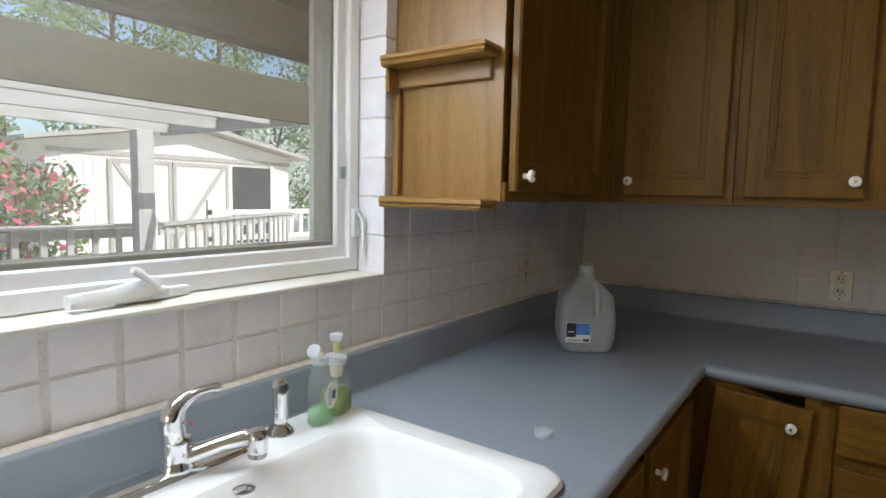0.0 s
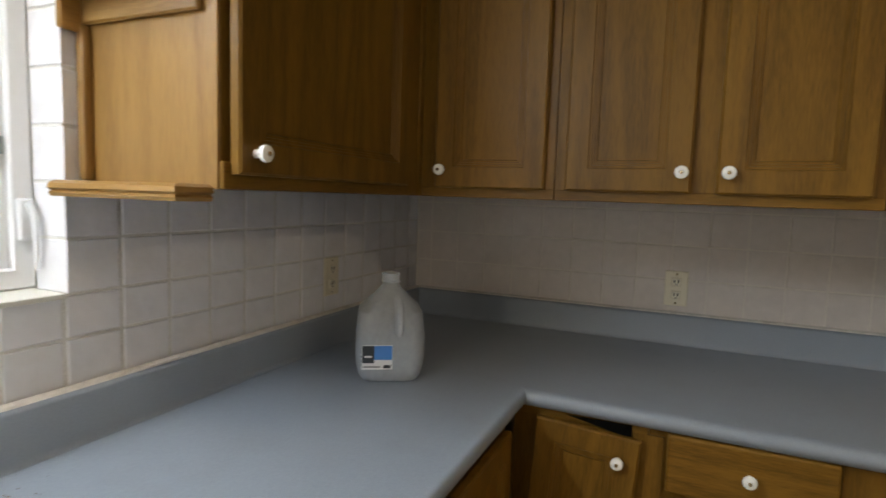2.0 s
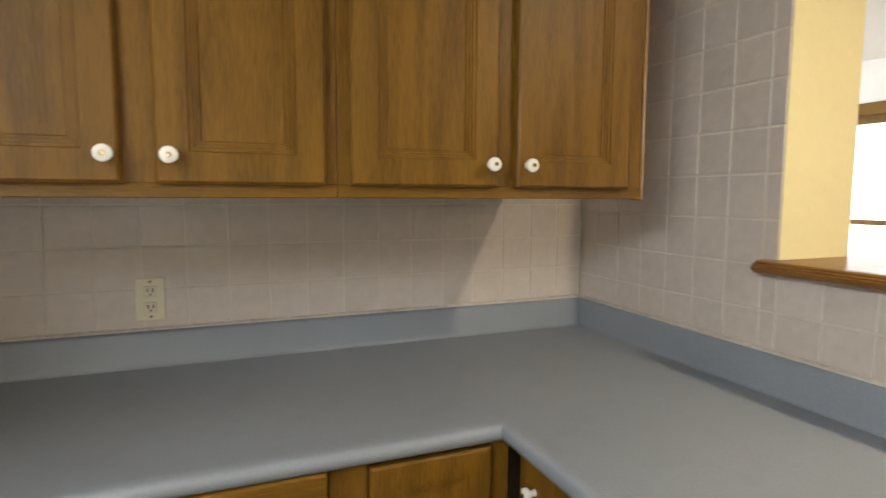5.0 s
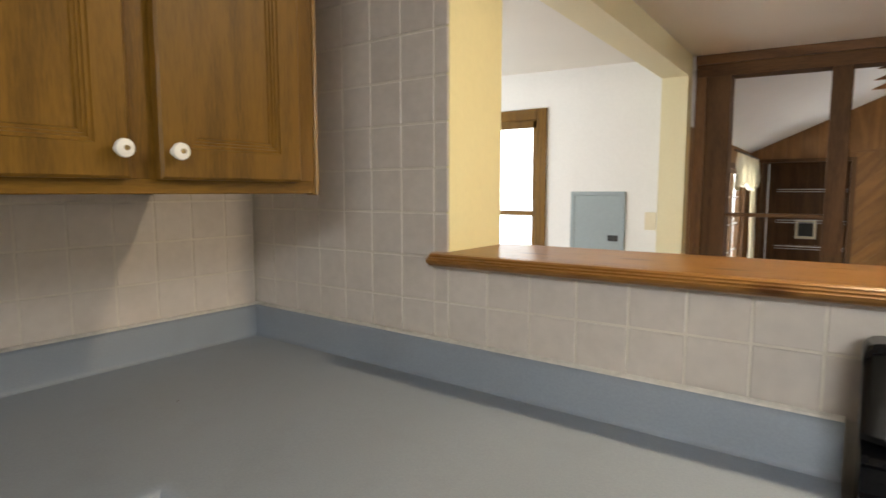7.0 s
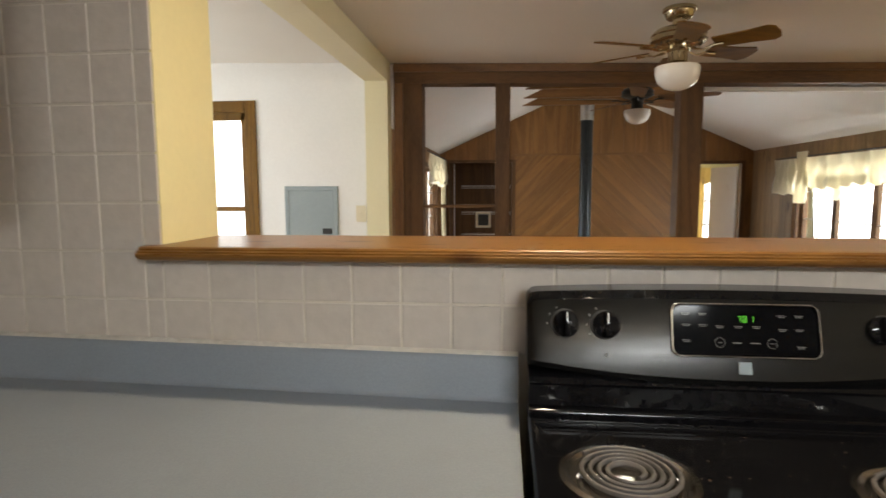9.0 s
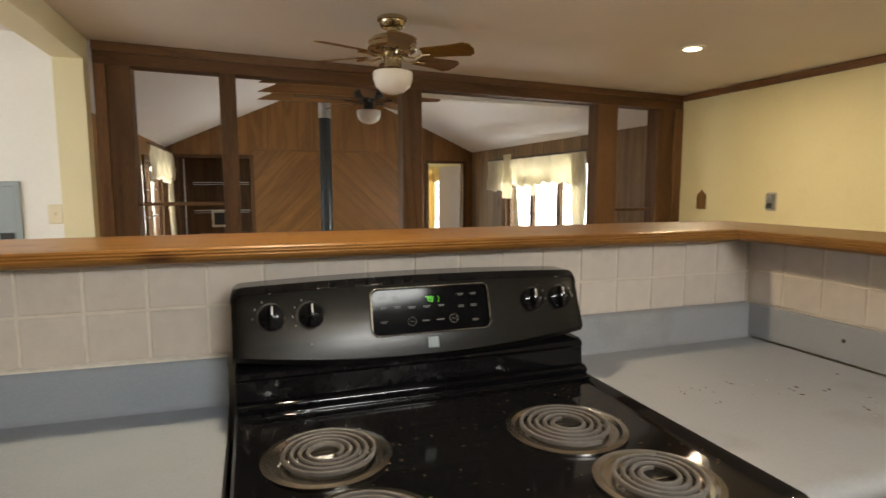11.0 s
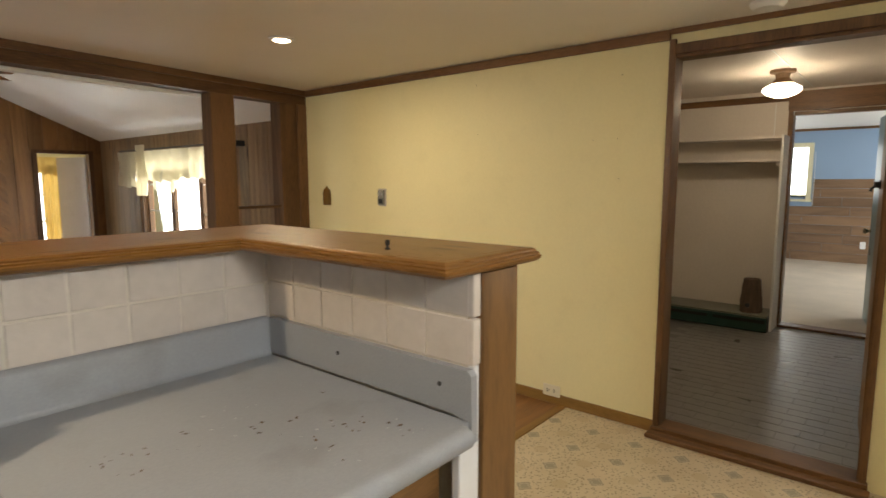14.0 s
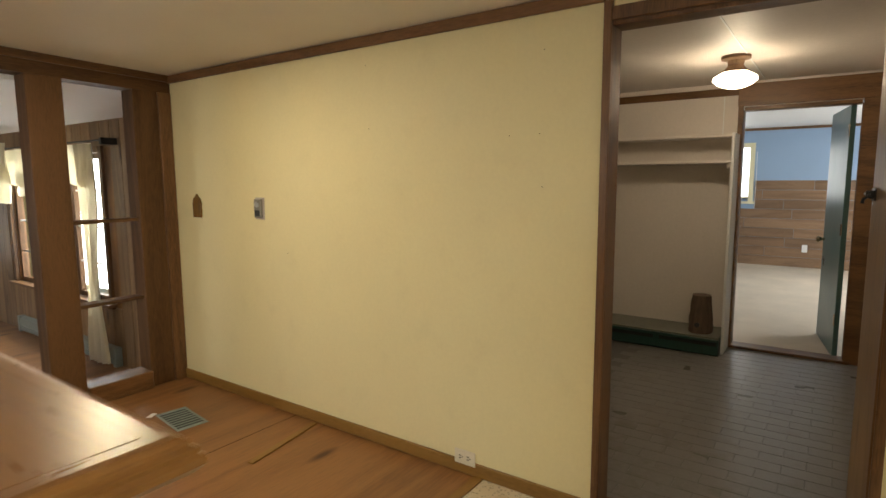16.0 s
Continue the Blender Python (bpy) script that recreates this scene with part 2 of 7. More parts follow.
M_KNOB = mat("porcelain", (0.84, 0.82, 0.76), 0.12, scale=30, vary=0.02, coat=0.4)
M_IVORY = mat("ivory_plastic", (0.72, 0.66, 0.50), 0.4, scale=50, vary=0.03)
M_GREYMET = mat("grey_panel_metal", (0.30, 0.36, 0.38), 0.45, scale=50, vary=0.05)
M_GREEN = mat("green_metal", (0.018, 0.06, 0.045), 0.4, scale=50, vary=0.12, stain=0.2)
M_GREYGRN = mat("grey_green_metal", (0.22, 0.27, 0.25), 0.45, scale=50, vary=0.1)
M_GREENDOOR = mat("green_door_paint", (0.07, 0.15, 0.14), 0.3, scale=40, vary=0.06)
M_BENCH = mat("bench_top_paint", (0.16, 0.16, 0.125), 0.6, scale=40, vary=0.15, stain=0.2)
M_FLUE = mat("flue_black", (0.03, 0.037, 0.042), 0.35, metal=0.4, scale=40, vary=0.2)
M_STEEL = mat("galvanised_steel", (0.55, 0.56, 0.57), 0.3, metal=1.0, scale=25, vary=0.15)
M_CURT = mat("cream_curtain", (0.82, 0.76, 0.60), 0.9, scale=200, vary=0.05, bump=0.1, trans=0.0)
M_CURTY = mat("yellow_curtain", (0.78, 0.62, 0.30), 0.9, scale=200, vary=0.06, bump=0.1)
M_CARPET = mat("beige_carpet", (0.56, 0.47, 0.36), 0.95, scale=240, vary=0.15, bump=0.5, stain=0.06)
M_BARK = mat("stump_bark", (0.11, 0.075, 0.05), 0.9, scale=30, vary=0.4, bump=1.0, stretch=(1, 1, 0.25))
M_LEAF = mat("leaves", (0.17, 0.25, 0.08), 0.6, scale=3, vary=0.5)
M_PINK = mat("azalea_bloom", (0.65, 0.10, 0.17), 0.6, scale=9, vary=0.3)
M_WHITEBLOOM = mat("dogwood_bloom", (0.72, 0.76, 0.66), 0.6, scale=9, vary=0.15)
M_GROUND = mat("pale_ground", (0.68, 0.66, 0.60), 0.95, scale=8, vary=0.2)
M_SHED = mat("shed_paint", (0.80, 0.77, 0.69), 0.7, scale=20, vary=0.06, stain=0.1)
M_SHEDTRIM = mat("shed_trim_paint", (0.45, 0.41, 0.36), 0.7, scale=20, vary=0.08)
M_DARK = mat("shaded_interior", (0.05, 0.05, 0.055), 0.8, scale=20, vary=0.2)
M_GLOBE = mat("opal_glass", (0.85, 0.84, 0.80), 0.2, scale=20, vary=0.02, coat=0.5)
M_GLOW = mat("lit_opal_glass", (0.85, 0.82, 0.75), 0.3, emit=(1.0, 0.86, 0.66), power=5.0)
M_CANLIGHT = mat("lit_bulb", (0.85, 0.82, 0.75), 0.3, emit=(1.0, 0.82, 0.58), power=10.0)
M_LED = mat("green_digits", (0.05, 0.2, 0.02), 0.4, emit=(0.15, 1.0, 0.05), power=0.7)
M_MARK = mat("grey_print", (0.15, 0.15, 0.145), 0.5, vary=0.02)
M_DARKPRINT = mat("dark_print", (0.03, 0.035, 0.04), 0.4, vary=0.05)
M_BLUEPRINT = mat("blue_label", (0.08, 0.24, 0.62), 0.4, vary=0.2)
M_PAPER = mat("label_paper", (0.78, 0.78, 0.77), 0.5, vary=0.02)
M_RED = mat("red_dot", (0.5, 0.03, 0.03), 0.4, vary=0.05)
M_CRUMB = mat("crumbs", (0.14, 0.09, 0.05), 0.8, vary=0.4)
M_CRUMBP = mat("pale_crumbs", (0.42, 0.30, 0.17), 0.8, vary=0.4)
M_GAP = mat("unlit_cavity", (0.004, 0.004, 0.004), 0.95, vary=0.1, spec=0.0)
M_HALLGROUT = mat("hall_floor_joint", (0.15, 0.142, 0.13), 0.4, scale=60, vary=0.2)


def glass(name, color, rough=0.0, ior=1.45):
    m = bpy.data.materials.new(name)
    m.use_nodes = True
    b = m.node_tree.nodes["Principled BSDF"]
    b.inputs["Base Color"].default_value = (*color, 1)
    b.inputs["Roughness"].default_value, b.inputs["IOR"].default_value, b.inputs["Transmission Weight"].default_value = rough, ior, 1.0
    return m


M_GLASS = glass("window_glass", (0.96, 0.98, 0.97), 0.0, 1.05)


def milky(name, color, amount, rough=0.35):
    """Cloudy plastic, or a fine mesh: part scattering, part see-through."""
    m = bpy.data.materials.new(name)
    m.use_nodes = True
    n, l = m.node_tree.nodes, m.node_tree.links
    b = n["Principled BSDF"]
    b.inputs["Base Color"].default_value, b.inputs["Roughness"].default_value = (*color, 1), rough
    tr, mx = n.new("ShaderNodeBsdfTransparent"), n.new("ShaderNodeMixShader")
    no = n.new("ShaderNodeTexNoise")
    no.inputs["Scale"].default_value = 14
    mr = n.new("ShaderNodeMapRange")
    mr.inputs["To Min"].default_value, mr.inputs["To Max"].default_value = amount * 0.85, min(1, amount * 1.15)
    l.new(no.outputs[0], mr.inputs[0]), l.new(mr.outputs[0], mx.inputs[0])
    l.new(tr.outputs[0], mx.inputs[1]), l.new(b.outputs[0], mx.inputs[2]), l.new(mx.outputs[0], n["Material Output"].inputs[0])
    return m


M_JUG = milky("cloudy_plastic", (0.68, 0.72, 0.76), 0.44)
M_WATER = milky("jug_water", (0.42, 0.45, 0.48), 0.5, 0.1)
M_BOTTLE = milky("clear_bottle", (0.72, 0.76, 0.75), 0.11, 0.08)
M_SOAPL = milky("light_green_soap", (0.22, 0.52, 0.20), 0.5, 0.1)
M_SOAPD = milky("olive_green_soap", (0.25, 0.34, 0.03), 0.65, 0.1)
M_SOAPP = milky("soapy_plastic", (0.55, 0.58, 0.12), 0.8, 0.2)
M_SCREEN = milky("insect_screen", (0.84, 0.82, 0.74), 0.14, 0.8)
M_SHEER = milky("sheer_curtain", (0.85, 0.80, 0.66), 0.75, 0.9)


def glow_backdrop(name, color, power):
    m = bpy.data.materials.new(name)
    m.use_nodes = True
    n, l = m.node_tree.nodes, m.node_tree.links
    e = n.new("ShaderNodeEmission")
    e.inputs[0].default_value, e.inputs[1].default_value = (*color, 1), power
    l.new(e.outputs[0], n["Material Output"].inputs[0])
    return m


M_DAYLIGHT = glow_backdrop("bright_daylight", (0.95, 0.98, 1.0), 2.4)


def vinyl_floor():
    """Cream sheet vinyl printed with grey diamonds, ochre medallions and leaf sprigs."""
    m = bpy.data.materials.new("patterned_vinyl")
    m.use_nodes = True
    n, l = m.node_tree.nodes, m.node_tree.links
    b = n["Principled BSDF"]
    b.inputs["Roughness"].default_value = 0.42
    tc = n.new("ShaderNodeTexCoord")

    def math_node(op, a, c=None, clamp=False):
        q = n.new("ShaderNodeMath")
        q.operation, q.use_clamp = op, clamp
        for k, v in enumerate((a, c)):
            if isinstance(v, (int, float)):
                q.inputs[k].default_value = v
            elif v is not None:
                l.new(v, q.inputs[k])
        return q.outputs[0]

    sep = n.new("ShaderNodeSeparateXYZ")
    l.new(tc.outputs["Object"], sep.inputs[0])

    def cell(axis, origin, pitch):
        f = math_node("FRACT", math_node("ADD", math_node("DIVIDE", math_node("SUBTRACT", axis, origin), pitch), 0.5))
        return math_node("ABSOLUTE", math_node("SUBTRACT", f, 0.5))

    u, v = cell(sep.outputs[0], -4.910, 0.2345), cell(sep.outputs[1], -2.325, 0.2335)
    wob = n.new("ShaderNodeTexNoise")
    wob.inputs["Scale"].default_value = 60
    l.new(tc.outputs["Object"], wob.inputs[0])
    lobes = math_node("MULTIPLY", math_node("SUBTRACT", wob.outputs[0], 0.5), 0.10)
    dia = math_node("ADD", math_node("ADD", u, v), lobes)
    u2, v2 = math_node("SUBTRACT", 0.5, u), math_node("SUBTRACT", 0.5, v)
    rad = math_node("ADD", math_node("SQRT", math_node("ADD", math_node("MULTIPLY", u2, u2), math_node("MULTIPLY", v2, v2))), lobes)
    leaf = n.new("ShaderNodeTexVoronoi")
    leaf.inputs["Scale"].default_value = 62
    l.new(tc.outputs["Object"], leaf.inputs[0])
    spot = math_node("LESS_THAN", leaf.outputs["Distance"], 0.33)
    zone = math_node("MULTIPLY", math_node("GREATER_THAN", dia, 0.26), math_node("GREATER_THAN", rad, 0.10))
    sprig = math_node("MULTIPLY", math_node("MULTIPLY", spot, zone), 0.85)

    def blend(fac, a, colour):
        x = n.new("ShaderNodeMix")
        x.data_type = "RGBA"
        l.new(fac, x.inputs[0])
        if isinstance(a, tuple):
            x.inputs[6].default_value = (*a, 1)
        else:
            l.new(a, x.inputs[6])
        x.inputs[7].default_value = (*colour, 1)
        return x.outputs[2]

    c = blend(sprig, (0.65, 0.565, 0.42), (0.36, 0.31, 0.215))
    c = blend(math_node("MULTIPLY", math_node("LESS_THAN", rad, 0.16), 0.55), c, (0.55, 0.45, 0.29))
    c = blend(math_node("MULTIPLY", math_node("LESS_THAN", dia, 0.18), 0.9), c, (0.34, 0.31, 0.245))
    c = blend(math_node("MULTIPLY", math_node("LESS_THAN", math_node("ABSOLUTE", math_node("SUBTRACT", dia, 0.12)), 0.014), 0.7), c, (0.60, 0.53, 0.41))
    dirt = n.new("ShaderNodeTexNoise")
    dirt.inputs["Scale"].default_value, dirt.inputs["Detail"].default_value = 3.0, 6
    l.new(tc.outputs["Object"], dirt.inputs[0])
    dr = n.new("ShaderNodeValToRGB")
    dr.color_ramp.elements[0].position, dr.color_ramp.elements[1].position = 0.35, 0.75
    dr.color_ramp.elements[0].color, dr.color_ramp.elements[1].color = (1, 1, 1, 1), (0.84, 0.81, 0.76, 1)
    l.new(dirt.outputs[0], dr.inputs[0])
    mx = n.new("ShaderNodeMix")
    mx.data_type, mx.blend_type = "RGBA", "MULTIPLY"
    mx.inputs[0].default_value = 1
    l.new(c, mx.inputs[6]), l.new(dr.outputs[0], mx.inputs[7])
    l.new(mx.outputs[2], b.inputs["Base Color"])
    return m


M_VINYL = vinyl_floor()
M_BRICK = mat("grey_painted_brick", (0.20, 0.19, 0.175), 0.30, scale=60, vary=0.14, bump=0.25, stain=0.3, coords="Piece")

# ---- mesh helpers ----


def thing(name, label, category, at=(0, 0, 0), rz=0, group=""):
    ob = new(name)
    ob.matrix_world = pose(*at, 0, 0, rz)
    return tagged(ob, label, category, group)


def part(name, bm, material, parent=None, label="", smooth=False):
    me = bpy.data.meshes.new(name)
    bmesh.ops.recalc_face_normals(bm, faces=bm.faces)
    bm.to_mesh(me)
    bm.free()
    me.materials.append(material)
    if smooth:
        for p in me.polygons:
            p.use_smooth = True
        me.set_sharp_from_angle(angle=radians(38))
    ob = new(name, me)
    if parent:
        ob.parent = parent
    return tagged(ob, label) if label else ob


def structure(name, bm, material, label, category):
    return tagged(part(name, bm, material, None), label, category, "", "structure")


def box(bm, x0, x1, y0, y1, z0, z1, bevel=0.0, seg=1):
    m = Matrix.Translation(((x0 + x1) / 2, (y0 + y1) / 2, (z0 + z1) / 2)) @ Matrix.Diagonal((abs(x1 - x0), abs(y1 - y0), abs(z1 - z0), 1))
    r = bmesh.ops.create_cube(bm, size=1, matrix=m)
    if bevel:
        es = {e for v in r["verts"] for e in v.link_edges}
        bmesh.ops.bevel(bm, geom=list(es), offset=bevel, segments=seg, affect="EDGES", profile=0.5)
    return bm


def boxes(*rows, bevel=0.0):
    bm = bmesh.new()
    for r in rows:
        box(bm, *r, bevel=bevel)
    return bm


def sweep(bm, path, profile, closed=False):
    """A closed profile of (offset to the left of the path, z) along a flat path, mitred at its corners."""
    pts = [Vector((p[0], p[1])) for p in path]
    rings, count = [], len(pts)
    for i, p in enumerate(pts):
        d0 = (p - pts[i - 1]).normalized() if i or closed else None
        d1 = (pts[(i + 1) % count] - p).normalized() if i < count - 1 or closed else None
        d0, d1 = d0 or d1, d1 or d0
        n0, n1 = Vector((-d0.y, d0.x)), Vector((-d1.y, d1.x))
        mid = (n0 + n1).normalized()
        k = 1 / max(0.3, mid.dot(n0))
        rings.append([bm.verts.new((p.x + mid.x * o * k, p.y + mid.y * o * k, z)) for o, z in profile])
    for i in range(count if closed else count - 1):
        a, b = rings[i], rings[(i + 1) % count]
        for j in range(len(profile)):
            k = (j + 1) % len(profile)
            bm.faces.new((a[j], a[k], b[k], b[j]))
    if not closed:
        bm.faces.new(rings[0]), bm.faces.new(rings[-1][::-1])
    return bm


def lathe(bm, profile, seg=24, at=(0, 0, 0), m=None):
    """A turned shape from (radius, height) pairs."""
    rings = []
    base = Matrix.Translation(at) @ (m or Matrix())
    for r, z in profile:
        rings.append([bm.verts.new(base @ Vector((r * math.cos(a), r * math.sin(a), z))) for a in [2 * math.pi * i / seg for i in range(seg)]] if r > 1e-6 else [bm.verts.new(base @ Vector((0, 0, z)))])
    for a, b in zip(rings, rings[1:]):
        for i in range(seg):
            k = (i + 1) % seg
            if len(a) == 1 and len(b) > 1:
                bm.faces.new((a[0], b[i], b[k]))
            elif len(b) == 1 and len(a) > 1:
                bm.faces.new((a[i], a[k], b[0]))
            elif len(a) > 1:
                bm.faces.new((a[i], a[k], b[k], b[i]))
    for ring in (rings[0], rings[-1]):
        if len(ring) > 1:
            bm.faces.new(ring)
    return bm


def tube(bm, pts, radii, seg=10, flat=1.0):
    """A round bar along a line of points."""
    pts = [Vector(p) for p in pts]
    radii = radii if hasattr(radii, "__len__") else [radii] * len(pts)
    rings, side = [], None
    for i, p in enumerate(pts):
        d = (pts[min(i + 1, len(pts) - 1)] - pts[max(i - 1, 0)]).normalized()
        side = (side - d * side.dot(d)).normalized() if side else d.orthogonal().normalized()
        up = d.cross(side)
        rings.append([bm.verts.new(p + (side * math.cos(a) + up * math.sin(a) * flat) * radii[i]) for a in [2 * math.pi * k / seg for k in range(seg)]])
    for a, b in zip(rings, rings[1:]):
        for i in range(seg):
            k = (i + 1) % seg
            bm.faces.new((a[i], a[k], b[k], b[i]))
    bm.faces.new(rings[0][::-1]), bm.faces.new(rings[-1])
    return bm


def round_rect(x0, x1, y0, y1, r, seg=5):
    out = []
    for cx, cy, a0 in ((x1 - r, y1 - r, 0), (x0 + r, y1 - r, 90), (x0 + r, y0 + r, 180), (x1 - r, y0 + r, 270)):
        for i in range(seg + 1):
            a = radians(a0 + 90 * i / seg)
            out.append((cx + r * math.cos(a), cy + r * math.sin(a)))
    return out


def loft(bm, loops, first=True, last=True):
    rings = [[bm.verts.new(v) for v in lp] for lp in loops]
    for a, b in zip(rings, rings[1:]):
        for i in range(len(a)):
            k = (i + 1) % len(a)
            bm.faces.new((a[i], a[k], b[k], b[i]))
    if first:
        bm.faces.new(rings[0][::-1])
    if last:
        bm.faces.new(rings[-1])
    return bm


def prism(bm, outline, m, depth):
    """A flat outline (u, v) extruded by depth; m carries it into place."""
    a = [bm.verts.new(m @ Vector((u, v, 0))) for u, v in outline]
    b = [bm.verts.new(m @ Vector((u, v, depth))) for u, v in outline]
    for i in range(len(a)):
        k = (i + 1) % len(a)
        bm.faces.new((a[i], a[k], b[k], b[i]))
    bm.faces.new(a[::-1]), bm.faces.new(b)
    return bm


# ---- plan ----
XE, XW = 0.05, -5.13
YS, YSB = -2.38, -2.64
YP = -5.09
ZC = 0.91
ZLIV = -0.42


def ceil_z(x):
    """The ceiling falls slightly towards the west."""
    return 2.11 + 0.025 * (x + 5.13)

# ---- large structure ----
ZB = 1.194  # underside of the bar top
WX0, WX1, WZ0, WZ1 = -2.75, -1.329, 1.172, 2.03  # window over the sink

bm = boxes((-5.23, WX0, 0.006, 0.28, -0.1, 2.4), (WX1, 0.2, 0.006, 0.28, -0.1, 2.4), (WX0, WX1, 0.006, 0.28, -0.1, WZ0), (WX0, WX1, 0.006, 0.28, WZ1, 2.4))
wall_north = structure("wall_north", bm, M_GROUTN, "tiled kitchen wall with a deep window opening", "wall")
wall_east = structure("wall_east", boxes((XE + 0.0035, 0.22, -2.374, 0.006, -0.1, 2.4)), M_GROUT, "cream tiled wall behind the blue counter", "wall")
wall_south = structure("wall_south", boxes((-0.714, 0.2, YSB, YS - 0.0035, -0.1, 2.4)), M_GROUT, "tiled wall pier beside the serving opening", "wall")
structure("pier_face", boxes((-0.722, -0.714, YSB, YS - 0.004, 0.0, 2.35)), M_YEL, "yellow painted end of the wall pier", "wall")
wall_bar = structure("wall_bar", boxes((-3.0, -0.714, YSB, YS - 0.0035, -0.1, ZB), (-3.115, -2.9835, YSB, -1.712, -0.1, ZB)), M_GROUT, "low tiled wall carrying the wooden bar top", "wall")
structure("wall_bar_back", boxes((-3.13, -0.722, YSB - 0.012, YSB, 0, ZB), (-3.13, -3.115, YSB, -1.712, 0, ZB)), M_PANEL["z"], "brown panelled back of the low bar wall", "wall")
# the opening at y -0.85 to -0.11 is unseen, cut for the added lamp
structure("wall_west", boxes((-5.23, XW, YP, -2.062, -0.1, 2.4), (-5.23, XW, -1.168, -0.85, -0.1, 2.4), (-5.23, XW, -0.11, 0.0, -0.1, 2.4), (-5.23, XW, -0.85, -0.11, -0.1, 1.0), (-5.23, XW, -0.85, -0.11, 1.9, 2.4), (-5.23, XW, -2.062, -1.168, 2.0, 2.4)), M_YEL, "pale yellow painted wall with a doorway", "wall")

bm = bmesh.new()
cs = [(-5.25, 0.28), (2.3, 0.28), (2.3, YP - 0.02), (-5.25, YP - 0.02)]
loft(bm, [[(x, y, ceil_z(x)) for x, y in cs], [(x, y, ceil_z(x) + 0.2) for x, y in cs]])
structure("ceiling", bm, M_CEIL, "matt off-white ceiling of kitchen and dining area", "ceiling")

structure("floor_vinyl", boxes((-5.23, 0.1, -2.62, 0.1, -0.1, 0.0)), M_VINYL, "cream sheet vinyl floor printed with diamond medallions", "floor")
structure("floor_plywood", boxes((-5.23, 0.1, YP - 0.14, -2.62, -0.42, -0.003), (0.1, 2.2, YP, -2.62, -0.42, -0.003)), M_PLY, "worn brown varnished plywood floor", "floor")
structure("floor_seam", boxes((-5.12, -3.2, -3.912, -3.908, -0.004, -0.0026), (-4.122, -4.118, -5.08, -3.912, -0.004, -0.0026), (-3.902, -3.898, -3.908, -2.66, -0.004, -0.0026)), M_GAP, "dark open joints between plywood sheets", "trim")
structure("floor_edge_strip", boxes((-5.12, -3.13, -2.645, -2.595, -0.002, 0.006)), M_OAKP["x"], "thin wooden strip where the vinyl ends", "trim")

# white room to the east
structure("wall_white_room", boxes((-0.56, 0.30, YP - 0.1, YP + 0.03, -0.1, 2.4), (1.06, 2.2, YP - 0.1, YP + 0.03, -0.1, 2.4), (0.30, 1.06, YP - 0.1, YP + 0.03, 1.93, 2.4),
                                  (0.2, 2.2, YSB, YSB + 0.1, -0.1, 2.4), (2.1, 2.2, YP, -4.5, -0.1, 2.4), (2.1, 2.2, -2.9, YSB, -0.1, 2.4), (2.1, 2.2, -4.5, -2.9, -0.1, 0.65), (2.1, 2.2, -4.5, -2.9, 2.05, 2.4)), M_WHITE, "bright white painted wall of the adjoining room", "wall")
structure("header_beam", boxes((-0.715, -0.56, YP + 0.02, YSB, 2.085, 2.32)), M_CREAM, "pale yellow boxed ceiling beam", "beam")
structure("pilaster", boxes((-0.715, -0.56, YP + 0.005, YP + 0.12, 0, 2.085)), M_CREAM, "narrow pale yellow pilaster under the beam", "wall")

# living room, one step lower
LX0, LX1, LY = -5.58, -0.37, -11.05
ZE, XR, ZR = 1.98, -2.97, 3.15
structure("floor_living", boxes((LX0 - 0.1, LX1 + 0.1, LY - 3.2, YP - 0.14, ZLIV - 0.1, ZLIV)), M_PLY, "brown wooden floor of the sunken living room", "floor")
for nm, xa, xb in (("ceiling_living_east", LX1 + 0.12, XR), ("ceiling_living_west", LX0 - 0.12, XR)):
    k = (ZR - ZE) / abs(XR - (LX0 if xa < XR else LX1))
    za = ZE - k * 0.12
    bm = bmesh.new()
    cs = [(xa, YP - 0.02, za), (xb, YP - 0.02, ZR), (xb, LY - 0.12, ZR), (xa, LY - 0.12, za)]
    loft(bm, [cs, [(x, y, z + 0.15) for x, y, z in cs]])
    structure(nm, bm, M_WHITE, "sloping white vaulted ceiling", "ceiling")
WY0, WY1, WZA, WZB = -9.5, -7.15, 0.2, 1.68
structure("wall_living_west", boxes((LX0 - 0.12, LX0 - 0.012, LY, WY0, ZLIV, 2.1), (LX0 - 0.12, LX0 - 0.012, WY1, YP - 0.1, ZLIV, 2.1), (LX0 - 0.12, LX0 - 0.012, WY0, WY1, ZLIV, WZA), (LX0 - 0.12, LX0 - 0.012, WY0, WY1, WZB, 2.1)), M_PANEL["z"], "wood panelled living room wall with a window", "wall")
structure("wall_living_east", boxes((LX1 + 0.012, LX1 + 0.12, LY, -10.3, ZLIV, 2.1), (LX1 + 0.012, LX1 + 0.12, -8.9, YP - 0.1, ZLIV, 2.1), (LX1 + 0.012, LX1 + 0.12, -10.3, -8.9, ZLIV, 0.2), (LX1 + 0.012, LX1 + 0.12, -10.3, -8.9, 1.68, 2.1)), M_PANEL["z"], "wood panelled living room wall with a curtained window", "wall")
DX0, DX1, DZ = -5.40, -4.72, 1.77
NX0, NX1, NZ = -1.62, -0.52, 1.82
